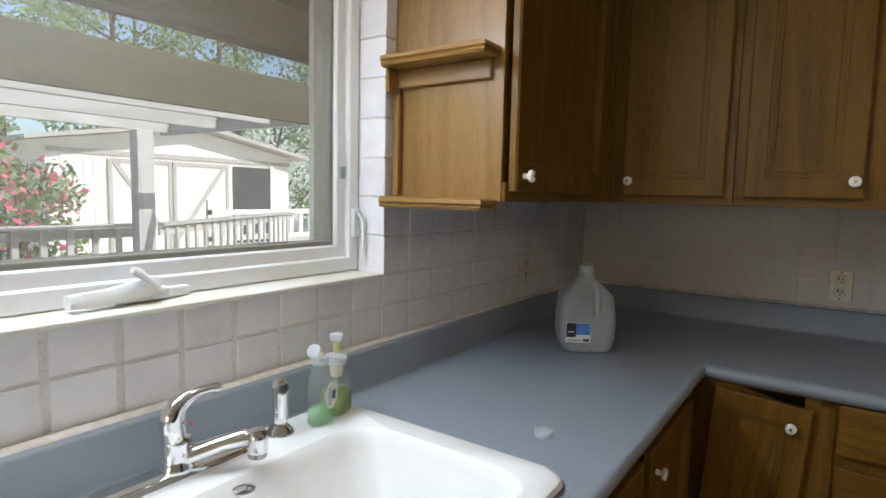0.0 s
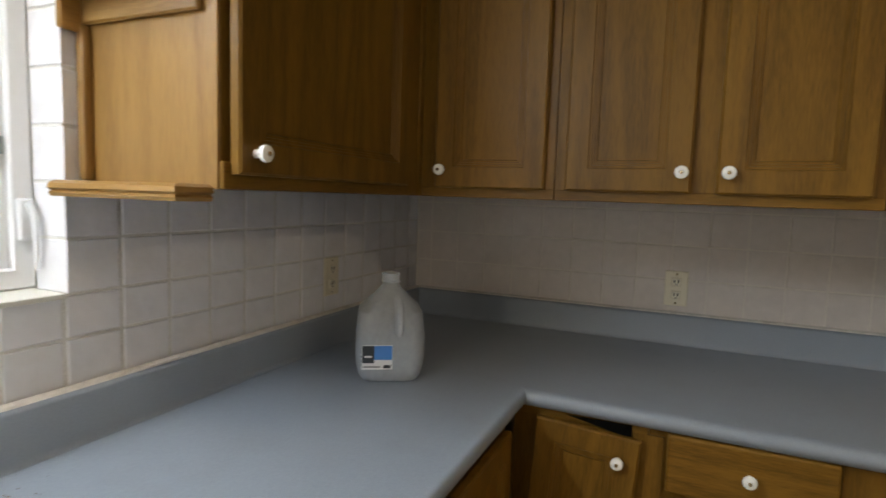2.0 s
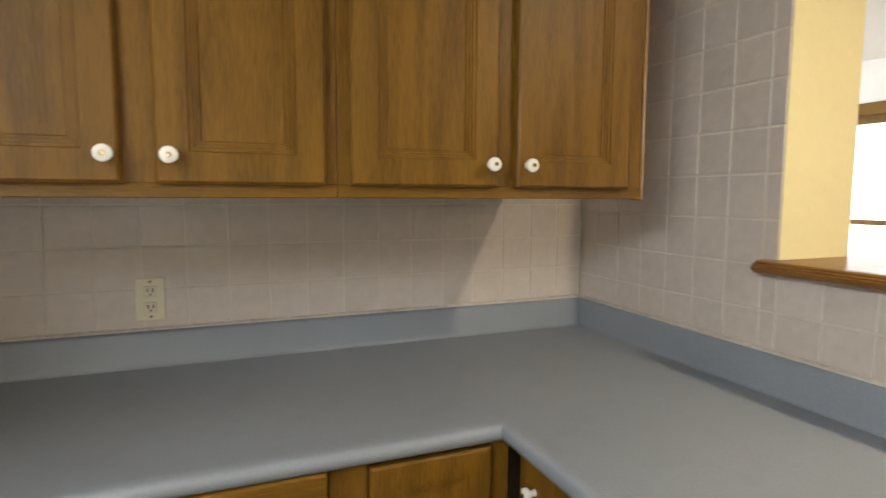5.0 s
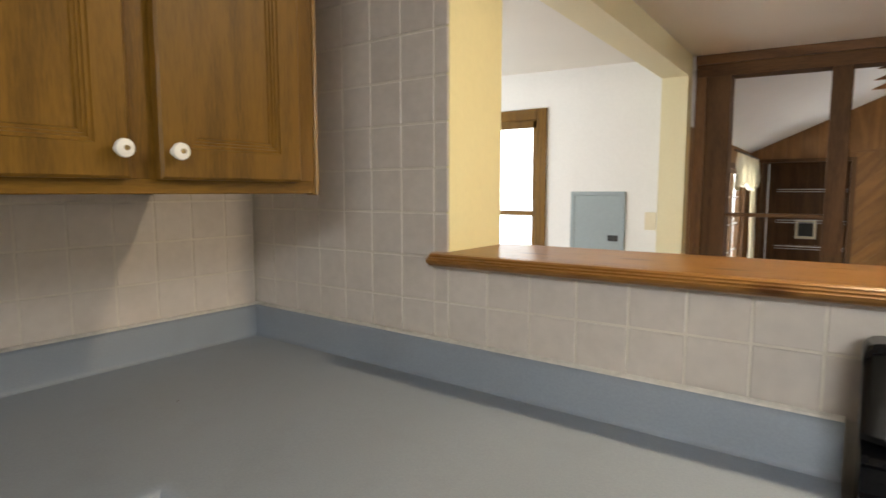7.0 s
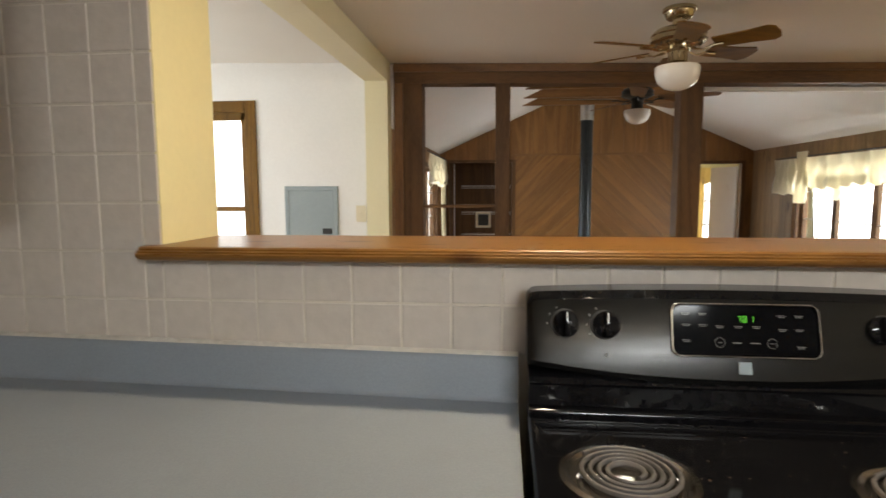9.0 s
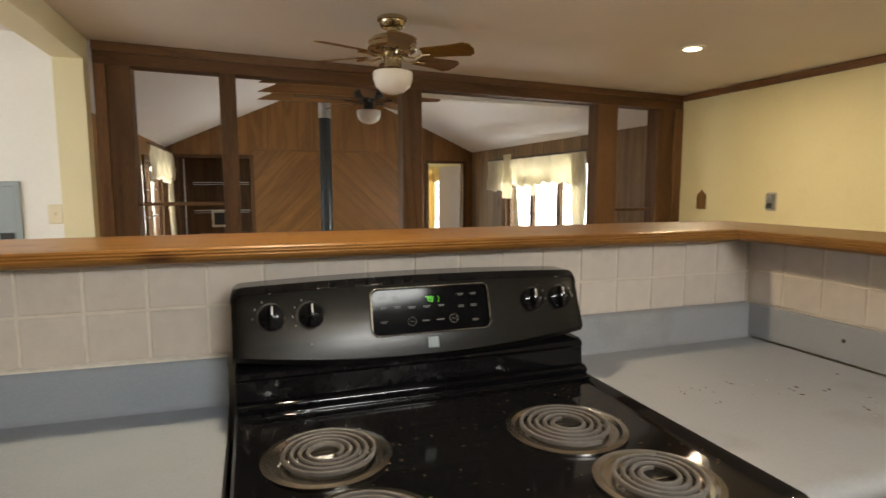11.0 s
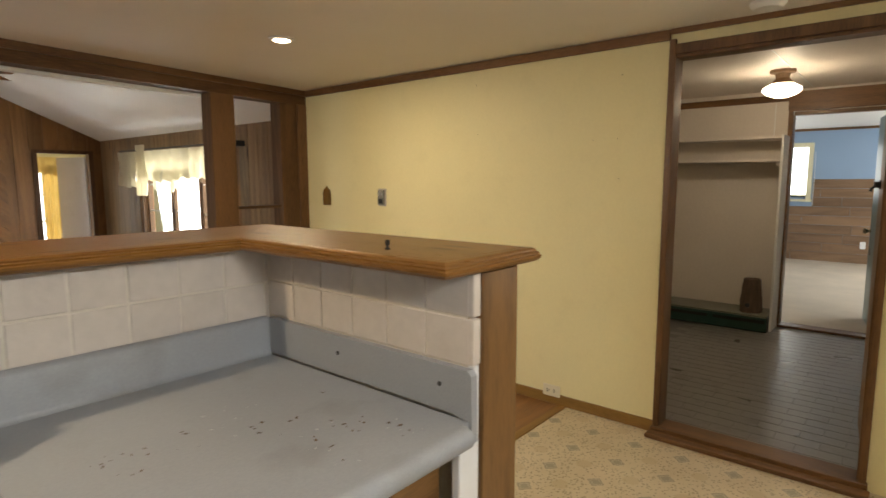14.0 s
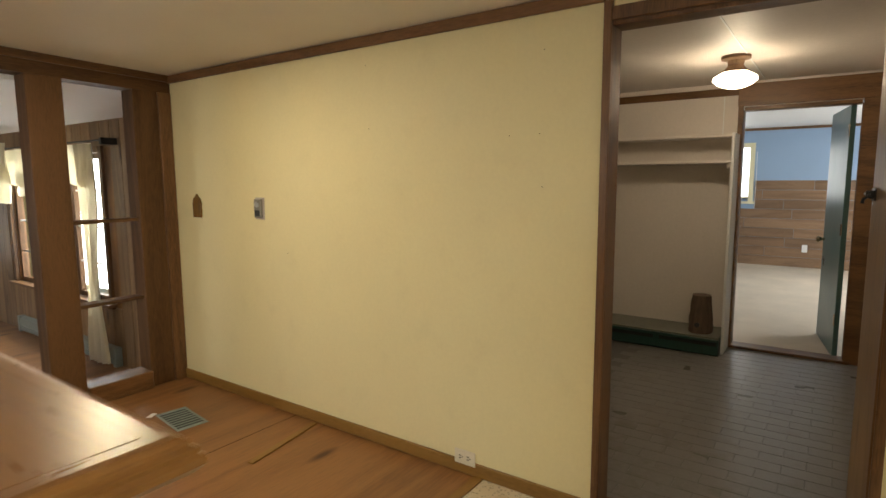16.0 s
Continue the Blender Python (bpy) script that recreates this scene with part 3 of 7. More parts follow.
bm = boxes((LX0 - 0.12, DX0, LY - 0.12, LY - 0.014, ZLIV, 2.3), (DX1, NX0, LY - 0.12, LY - 0.014, ZLIV, 2.3), (NX1, LX1 + 0.12, LY - 0.12, LY - 0.014, ZLIV, 2.3), (DX0, DX1, LY - 0.12, LY - 0.014, DZ, 2.3), (NX0, NX1, LY - 0.12, LY - 0.014, NZ, 2.3), (LX0 - 0.12, LX1 + 0.12, LY - 0.12, LY - 0.014, 2.3, 3.4))
wall_gable = structure("wall_gable", bm, M_PANEL["z"], "gable wall clad in stained wooden boards", "wall")
structure("wall_over_screen", boxes((LX0 - 0.12, LX1 + 0.12, YP - 0.145, YP - 0.14, 2.2, 3.4), (LX0 - 0.12, -5.15, YP - 0.2, YP - 0.1, ZLIV, 2.3), (-0.56, LX1 + 0.12, YP - 0.2, YP - 0.1, ZLIV, 2.3), (-5.2, -0.5, YP - 0.2, YP - 0.14, ZLIV, -0.01)), M_WHITE, "plain wall above the timber screen", "wall")
structure("closet_niche", boxes((NX0 - 0.02, NX1 + 0.02, LY - 0.62, LY - 0.6, ZLIV, 2.0), (NX0 - 0.02, NX0, LY - 0.6, LY - 0.12, ZLIV, 2.0), (NX1, NX1 + 0.02, LY - 0.6, LY - 0.12, ZLIV, 2.0), (NX0, NX1, LY - 0.6, LY - 0.12, NZ + 0.05, NZ + 0.08)), M_POST["z"], "dark wooden closet recess in the gable wall", "closet")
# back room behind the gable wall
structure("wall_back_room", boxes((-7.2, -4.2, -13.9, -13.8, ZLIV, 2.2), (-7.3, -7.2, -13.9, LY - 0.12, ZLIV, 2.2), (-4.3, -4.2, -13.8, LY - 0.62, ZLIV, 2.2), (-7.3, -4.2, -13.9, LY - 0.12, 2.2, 2.3)), M_CREAM, "pale wall of the room behind the doorway", "wall")

# hall and bedroom to the west
XB = -8.1
structure("floor_hall", boxes((XB - 0.1, -5.18, -3.7, -0.9, -0.1, -0.0022)), M_HALLGROUT, "dark grey painted brick floor of the hall", "floor")
structure("ceiling_hall", boxes((XB, -5.23, -3.7, -0.9, 2.16, 2.3)), M_HALLW, "white panelled hall ceiling", "ceiling")
structure("wall_hall", boxes((XB - 0.1, XB, -3.7, -1.985, -0.1, 2.3), (XB - 0.1, XB, -1.165, -0.9, -0.1, 2.3), (XB - 0.1, XB, -1.985, -1.165, 1.965, 2.3), (XB, -5.23, -3.8, -3.7, -0.1, 2.3), (XB, -5.23, -1.0, -0.9, -0.1, 2.3)), M_HALLW, "off-white panelled hall wall with a doorway", "wall")
XF = -13.4
structure("floor_bedroom", boxes((XF - 0.1, XB - 0.1, -4.5, 0.7, -0.1, 0.0)), M_CARPET, "beige wall-to-wall carpet of the far bedroom", "floor")
structure("ceiling_bedroom", boxes((XF, XB - 0.1, -4.5, 0.7, 2.2, 2.3)), M_WHITE, "white panelled bedroom ceiling", "ceiling")
BW0, BW1, BZ0, BZ1 = -3.2, -2.5, 1.08, 1.90
structure("wall_bedroom", boxes((XF - 0.1, XF, -4.5, BW0, 0, 2.3), (XF - 0.1, XF, BW1, 0.7, 0, 2.3), (XF - 0.1, XF, BW0, BW1, 0, BZ0), (XF - 0.1, XF, BW0, BW1, BZ1, 2.3), (XF, XB - 0.1, -4.6, -4.5, 0, 2.3), (XF, -12.1, 0.6, 0.7, 0, 2.3), (-10.3, XB - 0.1, 0.6, 0.7, 0, 2.3), (-12.1, -10.3, 0.6, 0.7, 0, 0.7), (-12.1, -10.3, 0.6, 0.7, 1.95, 2.3), (XB - 0.099, XB - 0.001, -4.6, -3.7, 0, 2.3), (XB - 0.099, XB - 0.001, -0.9, 0.7, 0, 2.3)), M_BLUE, "light blue bedroom wall above planks", "wall")

# trims
for nm, rows, ax, lab in (
        ("ceiling_trim_west", [(XW, XW + 0.02, YP, -2.075, 2.058, 2.108), (XW, XW + 0.02, -2.075, -0.02, 2.085, 2.112)], "y", "dark wooden strip under the ceiling"),
        ("door_casing_1", [(XW, XW + 0.02, -2.078, -2.046, 0.02, 2.06), (XW, XW + 0.02, -1.176, -1.146, 0.02, 2.06), (XW + 0.001, XW + 0.019, -2.046, -1.176, 1.985, 2.035), (-5.235, XW, -2.062, -2.047, 0, 2.0), (-5.235, XW, -1.182, -1.168, 0, 2.0), (-5.235, XW, -2.047, -1.182, 1.97, 1.999)], "z", "brown wooden door casing round the hall doorway"),
        ("threshold_1", [(-5.24, -5.095, -2.085, -1.14, 0.0, 0.042), (-5.095, -5.03, -2.09, -1.13, 0.0, 0.022)], "y", "worn wooden threshold in the doorway"),
        ("door_casing_2", [(XB, XB + 0.02, -2.005, -1.968, 0, 1.97), (XB, XB + 0.02, -1.20, -1.10, 0, 1.97), (XB + 0.001, XB + 0.021, -2.01, -1.0, 1.97, 2.14), (XB - 0.11, XB, -1.99, -1.965, 0, 1.94), (XB - 0.11, XB, -1.205, -1.16, 0, 1.94), (XB - 0.11, XB, -1.965, -1.205, 1.935, 1.964)], "y", "brown wooden casing round the bedroom doorway"),
        ("threshold_2", [(XB - 0.12, XB + 0.03, -1.98, -1.16, 0.0, 0.022)], "y", "reddish wooden threshold of the bedroom"),
        ("hall_ceiling_trim", [(XB, XB + 0.02, -3.7, -2.01, 2.06, 2.12)], "y", "dark wooden trim under the hall ceiling")):
    structure(nm, boxes(*rows, bevel=0.003), M_TRIM[ax], lab, "trim")
structure("bedroom_trim", boxes((XF, XF + 0.015, -4.4, 0.6, 2.16, 2.2)), M_TRIM["y"], "dark strip above the blue bedroom wall", "trim")
structure("hall_ceiling_joint", boxes((-8.0, -5.3, -1.83, -1.822, 2.157, 2.16), (-8.0, -5.3, -3.0, -2.99, 2.157, 2.16), (XB, XB + 0.004, -2.115, -2.107, 1.73, 2.06)), M_WHITE, "thin batten over the ceiling panel joint", "trim")

structure("baseboard_west", boxes((XW, XW + 0.014, YP + 0.01, -2.075, 0, 0.065), bevel=0.003), M_OAKP["y"], "low brown wooden baseboard", "trim")

# timber screen between dining area and living room
screen = tagged(thing("timber_screen", "open dark-stained timber screen of posts, header and thin shelves", "room divider", (0, YP, 0)), kind="structure")


def header_z(x):
    return 1.99 + 0.022 * (x + 5.13)


for nm, z0, z1, y0, y1, mt, f in (("header", 0.0, 0.075, -0.14, 0.0, M_POST, header_z), ("top_trim", 0.075, 0.16, -0.10, 0.018, M_TRIM, header_z)):
    bm = bmesh.new()
    ends = []
    for x in (-5.13, -0.735):
        h = f(x)
        top = ceil_z(x) - 0.002 if nm == "top_trim" else h + z1
        ends.append([(x, y0, h + z0), (x, y1, h + z0), (x, y1, top), (x, y0, top)])
    loft(bm, ends)
    part(nm, bm, mt["x"], screen)
for x0, x1, mt, y0 in ((-5.128, -5.04, M_TRIM, 0.012), (-5.04, -4.875, M_POST, 0.0), (-4.475, -4.285, M_POST, 0.0), (-2.80, -2.655, M_POST, 0.0), (-1.54, -1.44, M_POST, 0.0), (-0.935, -0.80, M_POST, 0.0), (-0.80, -0.737, M_TRIM, 0.012)):
    bm = box(bmesh.new(), x0, x1, -0.14, y0, 0.0, header_z((x0 + x1) / 2) + 0.002, 0.004)
    part("post", bm, mt["z"], screen)
for x0, x1, z in ((-4.875, -4.475, 1.14), (-4.875, -4.475, 0.615), (-1.44, -0.935, 1.225)):
    part("shelf_rail", box(bmesh.new(), x0, x1, -0.12, -0.02, z, z + 0.022, 0.004), M_POST["x"], screen)
for x0, x1 in ((-4.875, -4.475), (-1.44, -0.935)):
    part("sill", box(bmesh.new(), x0, x1, -0.14, 0.03, 0.0, 0.12, 0.006), M_TRIM["x"], screen)
bm = bmesh.new()
loft(bm, [[(x, -0.19, header_z(x) - 0.026), (x, -0.142, header_z(x) - 0.026), (x, -0.142, header_z(x) + 0.06), (x, -0.19, header_z(x) + 0.06)] for x in (-4.285, -2.80)])
part("white_strip", bm, M_WHITE, screen, "pale painted strip behind the header")
# ---- kitchen fittings ----


def knob(parent, at, axis):
    """A turned porcelain knob with a brass centre; axis is the way it points."""
    m = Vector(axis).to_track_quat("Z", "Y").to_matrix().to_4x4()
    bm = lathe(bmesh.new(), [(0.0075, 0), (0.0065, 0.008), (0.007, 0.012), (0.0138, 0.016), (0.0148, 0.020), (0.0135, 0.0245), (0.008, 0.0272), (0, 0.0275)], 20, at, m)
    k = part("knob", bm, M_KNOB, parent, "white porcelain knob", True)
    bm = lathe(bmesh.new(), [(0.0045, 0.0265), (0.004, 0.0295), (0, 0.030)], 12, at, m)
    part("screw_cap", bm, M_BRASS, k, "brass centre", True)


def cabinet_door(parent, w, h, at, rz, wood_set, knob_at=None, flat=False):
    """A framed oak door, its back lower-left corner at `at`, its face towards local -Y."""
    m = pose(*at, 0, 0, rz)
    st = 0.052
    bm = bmesh.new()
    steps_in = [(0, 0), (0, -0.0155), (0.0045, -0.02), (st, -0.02), (st + 0.002, -0.0165), (st + 0.007, -0.0165), (st + 0.008, -0.0135), (st + 0.0125, -0.0135), (st + 0.0135, -0.0105), (st + 0.018, -0.0105), (st + 0.020, -0.007)]
    loft(bm, [[(o, y, o), (w - o, y, o), (w - o, y, h - o), (o, y, h - o)] for o, y in steps_in])
    bm.transform(m)
    d = part("door", bm, wood_set["z"], parent)
    if knob_at:
        u, v = knob_at
        knob(d, m @ Vector((u, -0.02, v)), m.to_3x3() @ Vector((0, -1, 0)))
    return d


ZU, DZU = 1.372, 1.396
# upper cabinet beside the window
c = thing("wall_cabinet", "medium oak wall cabinet with one framed door beside the window", "cabinet")
part("body", box(bmesh.new(), -1.285, -0.60, -0.31, -0.002, ZU, 2.19, 0.002), M_OAK["z"], c)
part("end_panel", box(bmesh.new(), -1.293, -1.286, -0.312, -0.002, ZU, 2.19, 0.001), M_OAKP["z"], c, "pale oak end panel")
part("face_rail", box(bmesh.new(), -1.29, -0.62, -0.322, -0.311, ZU, DZU + 0.02, 0.002), M_OAK["x"], c)
part("face_stile", box(bmesh.new(), -0.705, -0.62, -0.3225, -0.3115, ZU, 2.19, 0.002), M_OAK["z"], c)
cabinet_door(c, 0.572, 0.72, (-1.276, -0.322, DZU), 0, M_OAK, (0.035, 0.035))
part("corner_filler", box(bmesh.new(), -0.6195, -0.5895, -0.3258, -0.3112, ZU, 2.19, 0.001), M_OAK["z"], c)
# open display shelves on its end panel
c = thing("display_shelf", "pale oak open end shelves with moulded edges", "shelf")
prof = [(0, 0), (0.012, 0), (0.016, 0.006), (0.012, 0.010), (0.018, 0.014), (0.016, 0.022), (0.006, 0.027), (0, 0.027)]
for z, nm in ((1.352, "lower_shelf"), (1.69, "upper_shelf")):
    bm = box(bmesh.new(), -1.35, -1.294, -0.288, -0.004, z, z + 0.027)
    sweep(bm, [(-1.294, -0.288), (-1.35, -0.288), (-1.35, -0.012)][::-1], [(-o, z + h) for o, h in prof])
    part(nm, bm, M_OAKP["y"], c)
part("bracket_rail", box(bmesh.new(), -1.306, -1.294, -0.285, -0.012, 1.645, 1.689, 0.003), M_OAKP["y"], c)
part("wall_cleat", box(bmesh.new(), -1.345, -1.306, -0.022, -0.009, 1.63, 1.689, 0.003), M_OAKP["x"], c)
part("back_bead", box(bmesh.new(), -1.312, -1.294, -0.026, -0.008, 1.38, 1.645, 0.005, 2), M_OAKP["z"], c)

# upper cabinets along the east wall: one corner unit and two double units
for y0, y1, doors, lab in ((-0.326, -0.685, [(-0.372, -0.662, "n")], "medium oak corner wall cabinet with a single door"),
                           (-0.685, -1.338, [(-0.712, -0.986, "s"), (-1.036, -1.315, "n")], "medium oak double wall cabinet with porcelain knobs"),
                           (-1.338, -2.054, [(-1.362, -1.668, "s"), (-1.714, -2.004, "n")], "medium oak double wall cabinet ending before the tiled pier")):
    c = thing("wall_cabinet", lab, "cabinet", group="east wall cabinets")
    part("body", box(bmesh.new(), -0.588, XE - 0.002, y1 + 0.0005, y0 - 0.0005, ZU, 2.21, 0.001), M_OAK["z"], c)
    part("face_rail", box(bmesh.new(), -0.60, -0.589, y1 + 0.0005, y0 - 0.0005, ZU, DZU + 0.03, 0.0015), M_OAK["y"], c)
    edges = [y0] + [v for d in doors for v in d[:2]] + [y1]
    for a, b in zip(edges[0::2], edges[1::2]):
        if a - b > 0.003:
            part("face_stile", box(bmesh.new(), -0.601, -0.589, max(b - 0.012, y1 + 0.0005), min(a + 0.012, y0 - 0.0005), DZU, 2.21, 0.0015), M_OAK["z"], c)
    for a, b, side in doors:
        w = a - b
        cabinet_door(c, w, 0.74, (-0.601, a, DZU), -90, M_OAK, ((0.022 if side == "n" else w - 0.020), 0.034 if a < -2.0 else 0.045))
    if y1 < -2:
        part("scribe_strip", box(bmesh.new(), -0.607, -0.57, y1 - 0.009, y1, ZU - 0.003, 2.21, 0.003), M_OAKP["z"], c)



def plate(xs, ys, z0, z1, inside):
    """A flat slab over the cells of a grid whose middles are inside."""
    q = bmesh.new()
    xs, ys = sorted(set(xs)), sorted(set(ys))
    grid = {}
    cells = [(i, j) for i in range(len(xs) - 1) for j in range(len(ys) - 1) if inside((xs[i] + xs[i + 1]) / 2, (ys[j] + ys[j + 1]) / 2)]
    def vert(i, j):
        if (i, j) not in grid:
            grid[i, j] = q.verts.new((xs[i], ys[j], z1))
        return grid[i, j]
    top = [q.faces.new((vert(i, j), vert(i + 1, j), vert(i + 1, j + 1), vert(i, j + 1))) for i, j in cells]
    r = bmesh.ops.extrude_face_region(q, geom=top, use_keep_orig=True)
    bmesh.ops.translate(q, verts=[v for v in r["geom"] if isinstance(v, bmesh.types.BMVert)], vec=(0, 0, z0 - z1))
    return q


# base cabinets
ZT = 0.868
c = thing("base_cabinet", "medium oak base cabinet under the sink counter", "cabinet")
part("body", box(bmesh.new(), -3.0, -0.65, -0.60, -0.002, 0.1, 0.74), M_OAK["z"], c)
part("front_board", box(bmesh.new(), -3.0, -0.646, -0.6005, -0.585, 0.741, ZT), M_OAK["x"], c)
part("face_rail", box(bmesh.new(), -3.0, -0.645, -0.612, -0.601, 0.835, ZT), M_OAK["x"], c)
for x0 in (-1.12, -1.62, -2.1, -2.58):
    cabinet_door(c, 0.44, 0.62, (x0, -0.612, 0.19), 0, M_OAK, (0.04, 0.56))
c = thing("base_cabinet", "medium oak corner base cabinet with a slightly sagging door", "cabinet", group="east base cabinets")
part("body", box(bmesh.new(), -0.612, XE - 0.004, -0.935, -0.615, 0.1, ZT), M_OAK["z"], c)
part("face_rail", box(bmesh.new(), -0.622, -0.612, -0.935, -0.622, 0.842, ZT), M_OAK["y"], c)
part("face_stile", box(bmesh.new(), -0.6215, -0.612, -0.97, -0.905, 0.1, 0.842), M_OAK["z"], c)
d = cabinet_door(c, 0.245, 0.66, (-0.624, -0.655, 0.185), -90, M_OAK, (0.20, 0.605))
# solid black wedge in place of the gap's shade; the body behind is closed
part("dark_gap", prism(bmesh.new(), [(-0.745, 0.856), (-0.90, 0.826), (-0.90, 0.858)], Matrix(((0, 0, -1, -0.612), (1, 0, 0, 0), (0, 1, 0, 0), (0, 0, 0, 1))), 0.0115), M_GAP, c, "black wedge for the shade in the gap above the sagging door")
d.matrix_basis = Matrix.Translation((-0.004, -0.70, 0.5)) @ pose(0, 0, 0, 4.0, 0, 0) @ Matrix.Translation((0, 0.70, -0.5))
c = thing("base_cabinet", "medium oak drawer base cabinet with a porcelain knob", "cabinet", group="east base cabinets")
part("body", box(bmesh.new(), -0.612, XE - 0.004, -1.345, -0.937, 0.1, ZT), M_OAK["z"], c)
part("face_frame", boxes((-0.622, -0.612, -1.385, -0.97, 0.866, ZT), (-0.622, -0.612, -1.385, -1.31, 0.1, 0.866)), M_OAK["z"], c)
for z0, z1 in ((0.725, 0.868), (0.45, 0.70), (0.18, 0.43)):
    f = part("drawer_front", box(bmesh.new(), -0.642, -0.622, -1.305, -0.978, z0, z1 - 0.008, 0.006, 2), M_OAK["y"], c)
    knob(f, (-0.642, -1.142, (z0 + z1) / 2), (-1, 0, 0))
c = thing("base_cabinet", "medium oak base cabinet with a framed door in the counter corner", "cabinet", group="east base cabinets")
part("body", box(bmesh.new(), -0.612, XE - 0.004, -1.70, -1.347, 0.1, ZT), M_OAK["z"], c)
part("face_frame", boxes((-0.622, -0.612, -1.70, -1.387, 0.856, ZT), (-0.622, -0.612, -1.70, -1.655, 0.1, 0.856)), M_OAK["z"], c)
cabinet_door(c, 0.263, 0.66, (-0.622, -1.388, 0.19), -90, M_OAK, (0.225, 0.33))
c = thing("base_cabinet", "medium oak base cabinet beside the black range", "cabinet")
part("body", box(bmesh.new(), -1.54, -0.65, YS + 0.01, -1.715, 0.1, 0.845), M_OAK["z"], c)
cabinet_door(c, 0.40, 0.66, (-0.70, -1.715, 0.19), 180, M_OAK, (0.04, 0.60))
cabinet_door(c, 0.40, 0.66, (-1.12, -1.715, 0.19), 180, M_OAK, (0.04, 0.60))
c = thing("base_cabinet", "mid-brown oak drawer cabinet at the end of the counter", "cabinet")
part("body", box(bmesh.new(), -2.94, -2.335, YS + 0.01, -1.762, 0.1, 0.862), M_OAKM["z"], c)
for z0, z1 in ((0.70, 0.856), (0.43, 0.66), (0.17, 0.40)):
    f = part("drawer_front", box(bmesh.new(), -2.938, -2.40, -1.762, -1.742, z0, z1, 0.006, 2), M_OAKM["x"], c)
    knob(f, (-2.655, -1.742, (z0 + z1) / 2), (0, 1, 0))

# worktops: flat slabs with a rolled front edge and an upstand with a coved top


def settle(ob):
    """The worktop has sunk a little towards the range."""
    for o in ob.children:
        for v in o.data.vertices:
            if v.co.y < -1.66 and v.co.x < -0.1:
                v.co.z -= 0.02 * (-v.co.x - 0.1) / 1.45


NOSE = [(0, 0.868), (0.016, 0.868), (0.026, 0.876), (0.030, 0.888), (0.028, 0.899), (0.020, 0.907), (0.008, 0.9105), (0, 0.910)]
COVE = [(0, 0.909), (0.030, 0.9095), (0.024, 0.914), (0.021, 0.922), (0.021, 1.0), (0.017, 1.007), (0.010, 1.010), (0, 1.010)]
SX0, SX1, SY0, SY1 = -2.37, -1.565, -0.575, -0.075
ED = 0.625
c = thing("worktop", "blue-grey laminate worktop with rolled edge and upstand", "countertop")
bm = plate([-3.0, SX0, -1.545, SX1, -ED, XE - 0.002], [YS + 0.003, -1.695, -ED, SY0, SY1, -0.002], 0.868, ZC,
           lambda x, y: (y > -ED and not (SX0 < x < SX1 and SY0 < y < SY1)) or (x > -ED and y < -ED) or (x > -1.545 and y < -1.695))
part("slab", bm, M_LAM, c)
part("rolled_edge", sweep(bmesh.new(), [(-1.545, -1.695), (-ED, -1.695), (-ED, -ED), (-3.0, -ED)], NOSE), M_LAM, c, "", True)
part("upstand", sweep(bmesh.new(), [(-3.0, -0.002), (XE - 0.002, -0.002), (XE - 0.002, YS + 0.003), (-1.545, YS + 0.003)], [(-o, z) for o, z in COVE]), M_LAM, c, "", True)
part("caulk_line", sweep(bmesh.new(), [(-3.0, -0.002), (XE - 0.002, -0.002), (XE - 0.002, YS + 0.003), (-1.545, YS + 0.003)], [(0, 1.009), (-0.014, 1.009), (-0.011, 1.0125), (-0.004, 1.015), (0, 1.016)]), M_CAULK, c, "cracked cream caulk line")
settle(c)
c = thing("worktop", "stained grey laminate worktop between range and bar wall", "countertop")
part("slab", boxes((-2.965, -2.327, YS + 0.003, -1.695, 0.868, ZC)), M_LAMG, c)
part("rolled_edge", sweep(bmesh.new(), [(-2.945, -1.695), (-2.327, -1.695)], NOSE), M_LAMG, c, "", True)
part("upstand", sweep(bmesh.new(), [(-2.327, YS + 0.003), (-2.966, YS + 0.003)], [(-o, z) for o, z in COVE]), M_LAMG, c, "", True)
ps = [(-2.36, 0.9155), (-1.732, 0.9155), (-1.710, 0.908), (-1.698, 0.893), (-1.696, 0.866), (-1.688, 0.866), (-1.688, 0.90), (-1.690, 0.998), (-1.698, 1.008), (-2.36, 1.008)]
part("side_upstand", prism(bmesh.new(), ps, Matrix(((0, 0, 1, -2.984), (1, 0, 0, 0), (0, 1, 0, 0), (0, 0, 0, 1))), 0.018), M_LAMG, c)
for y in (-2.078, -1.768):
    part("screw_hole", lathe(bmesh.new(), [(0.005, 0), (0.005, 0.0015)], 10, (-2.966, y, 0.968), pose(0, 0, 0, 0, 90, 0)), M_BLACKM, c)

# wooden bar top
BARP = [(-0.006, 0), (0.004, 0.0005), (0.013, 0.004), (0.019, 0.010), (0.020, 0.016), (0.0155, 0.0185), (0.0165, 0.022), (0.0115, 0.0245), (0.0115, 0.028), (0.007, 0.031), (0.002, 0.032)]
c = thing("breakfast_bar", "varnished knotty pine bar top with a moulded edge", "bar top")
corners = [(-0.715, YSB - 0.03, 0, -1), (-3.166, YSB - 0.03, -1, -1), (-3.166, -1.692, -1, 1), (-2.890, -1.692, 1, 1), (-2.890, -2.340, 1, 1), (-0.705, -2.340, 0.5, 1), (-0.690, -2.362, 1, 0.5), (-0.690, -2.3755, 1, 0), (-0.715, -2.3755, 0, 0)]


def bar_rings(profile):
    return [[(x + sx * o, y + sy * o, ZB + z) for x, y, sx, sy in corners] for o, z in profile]


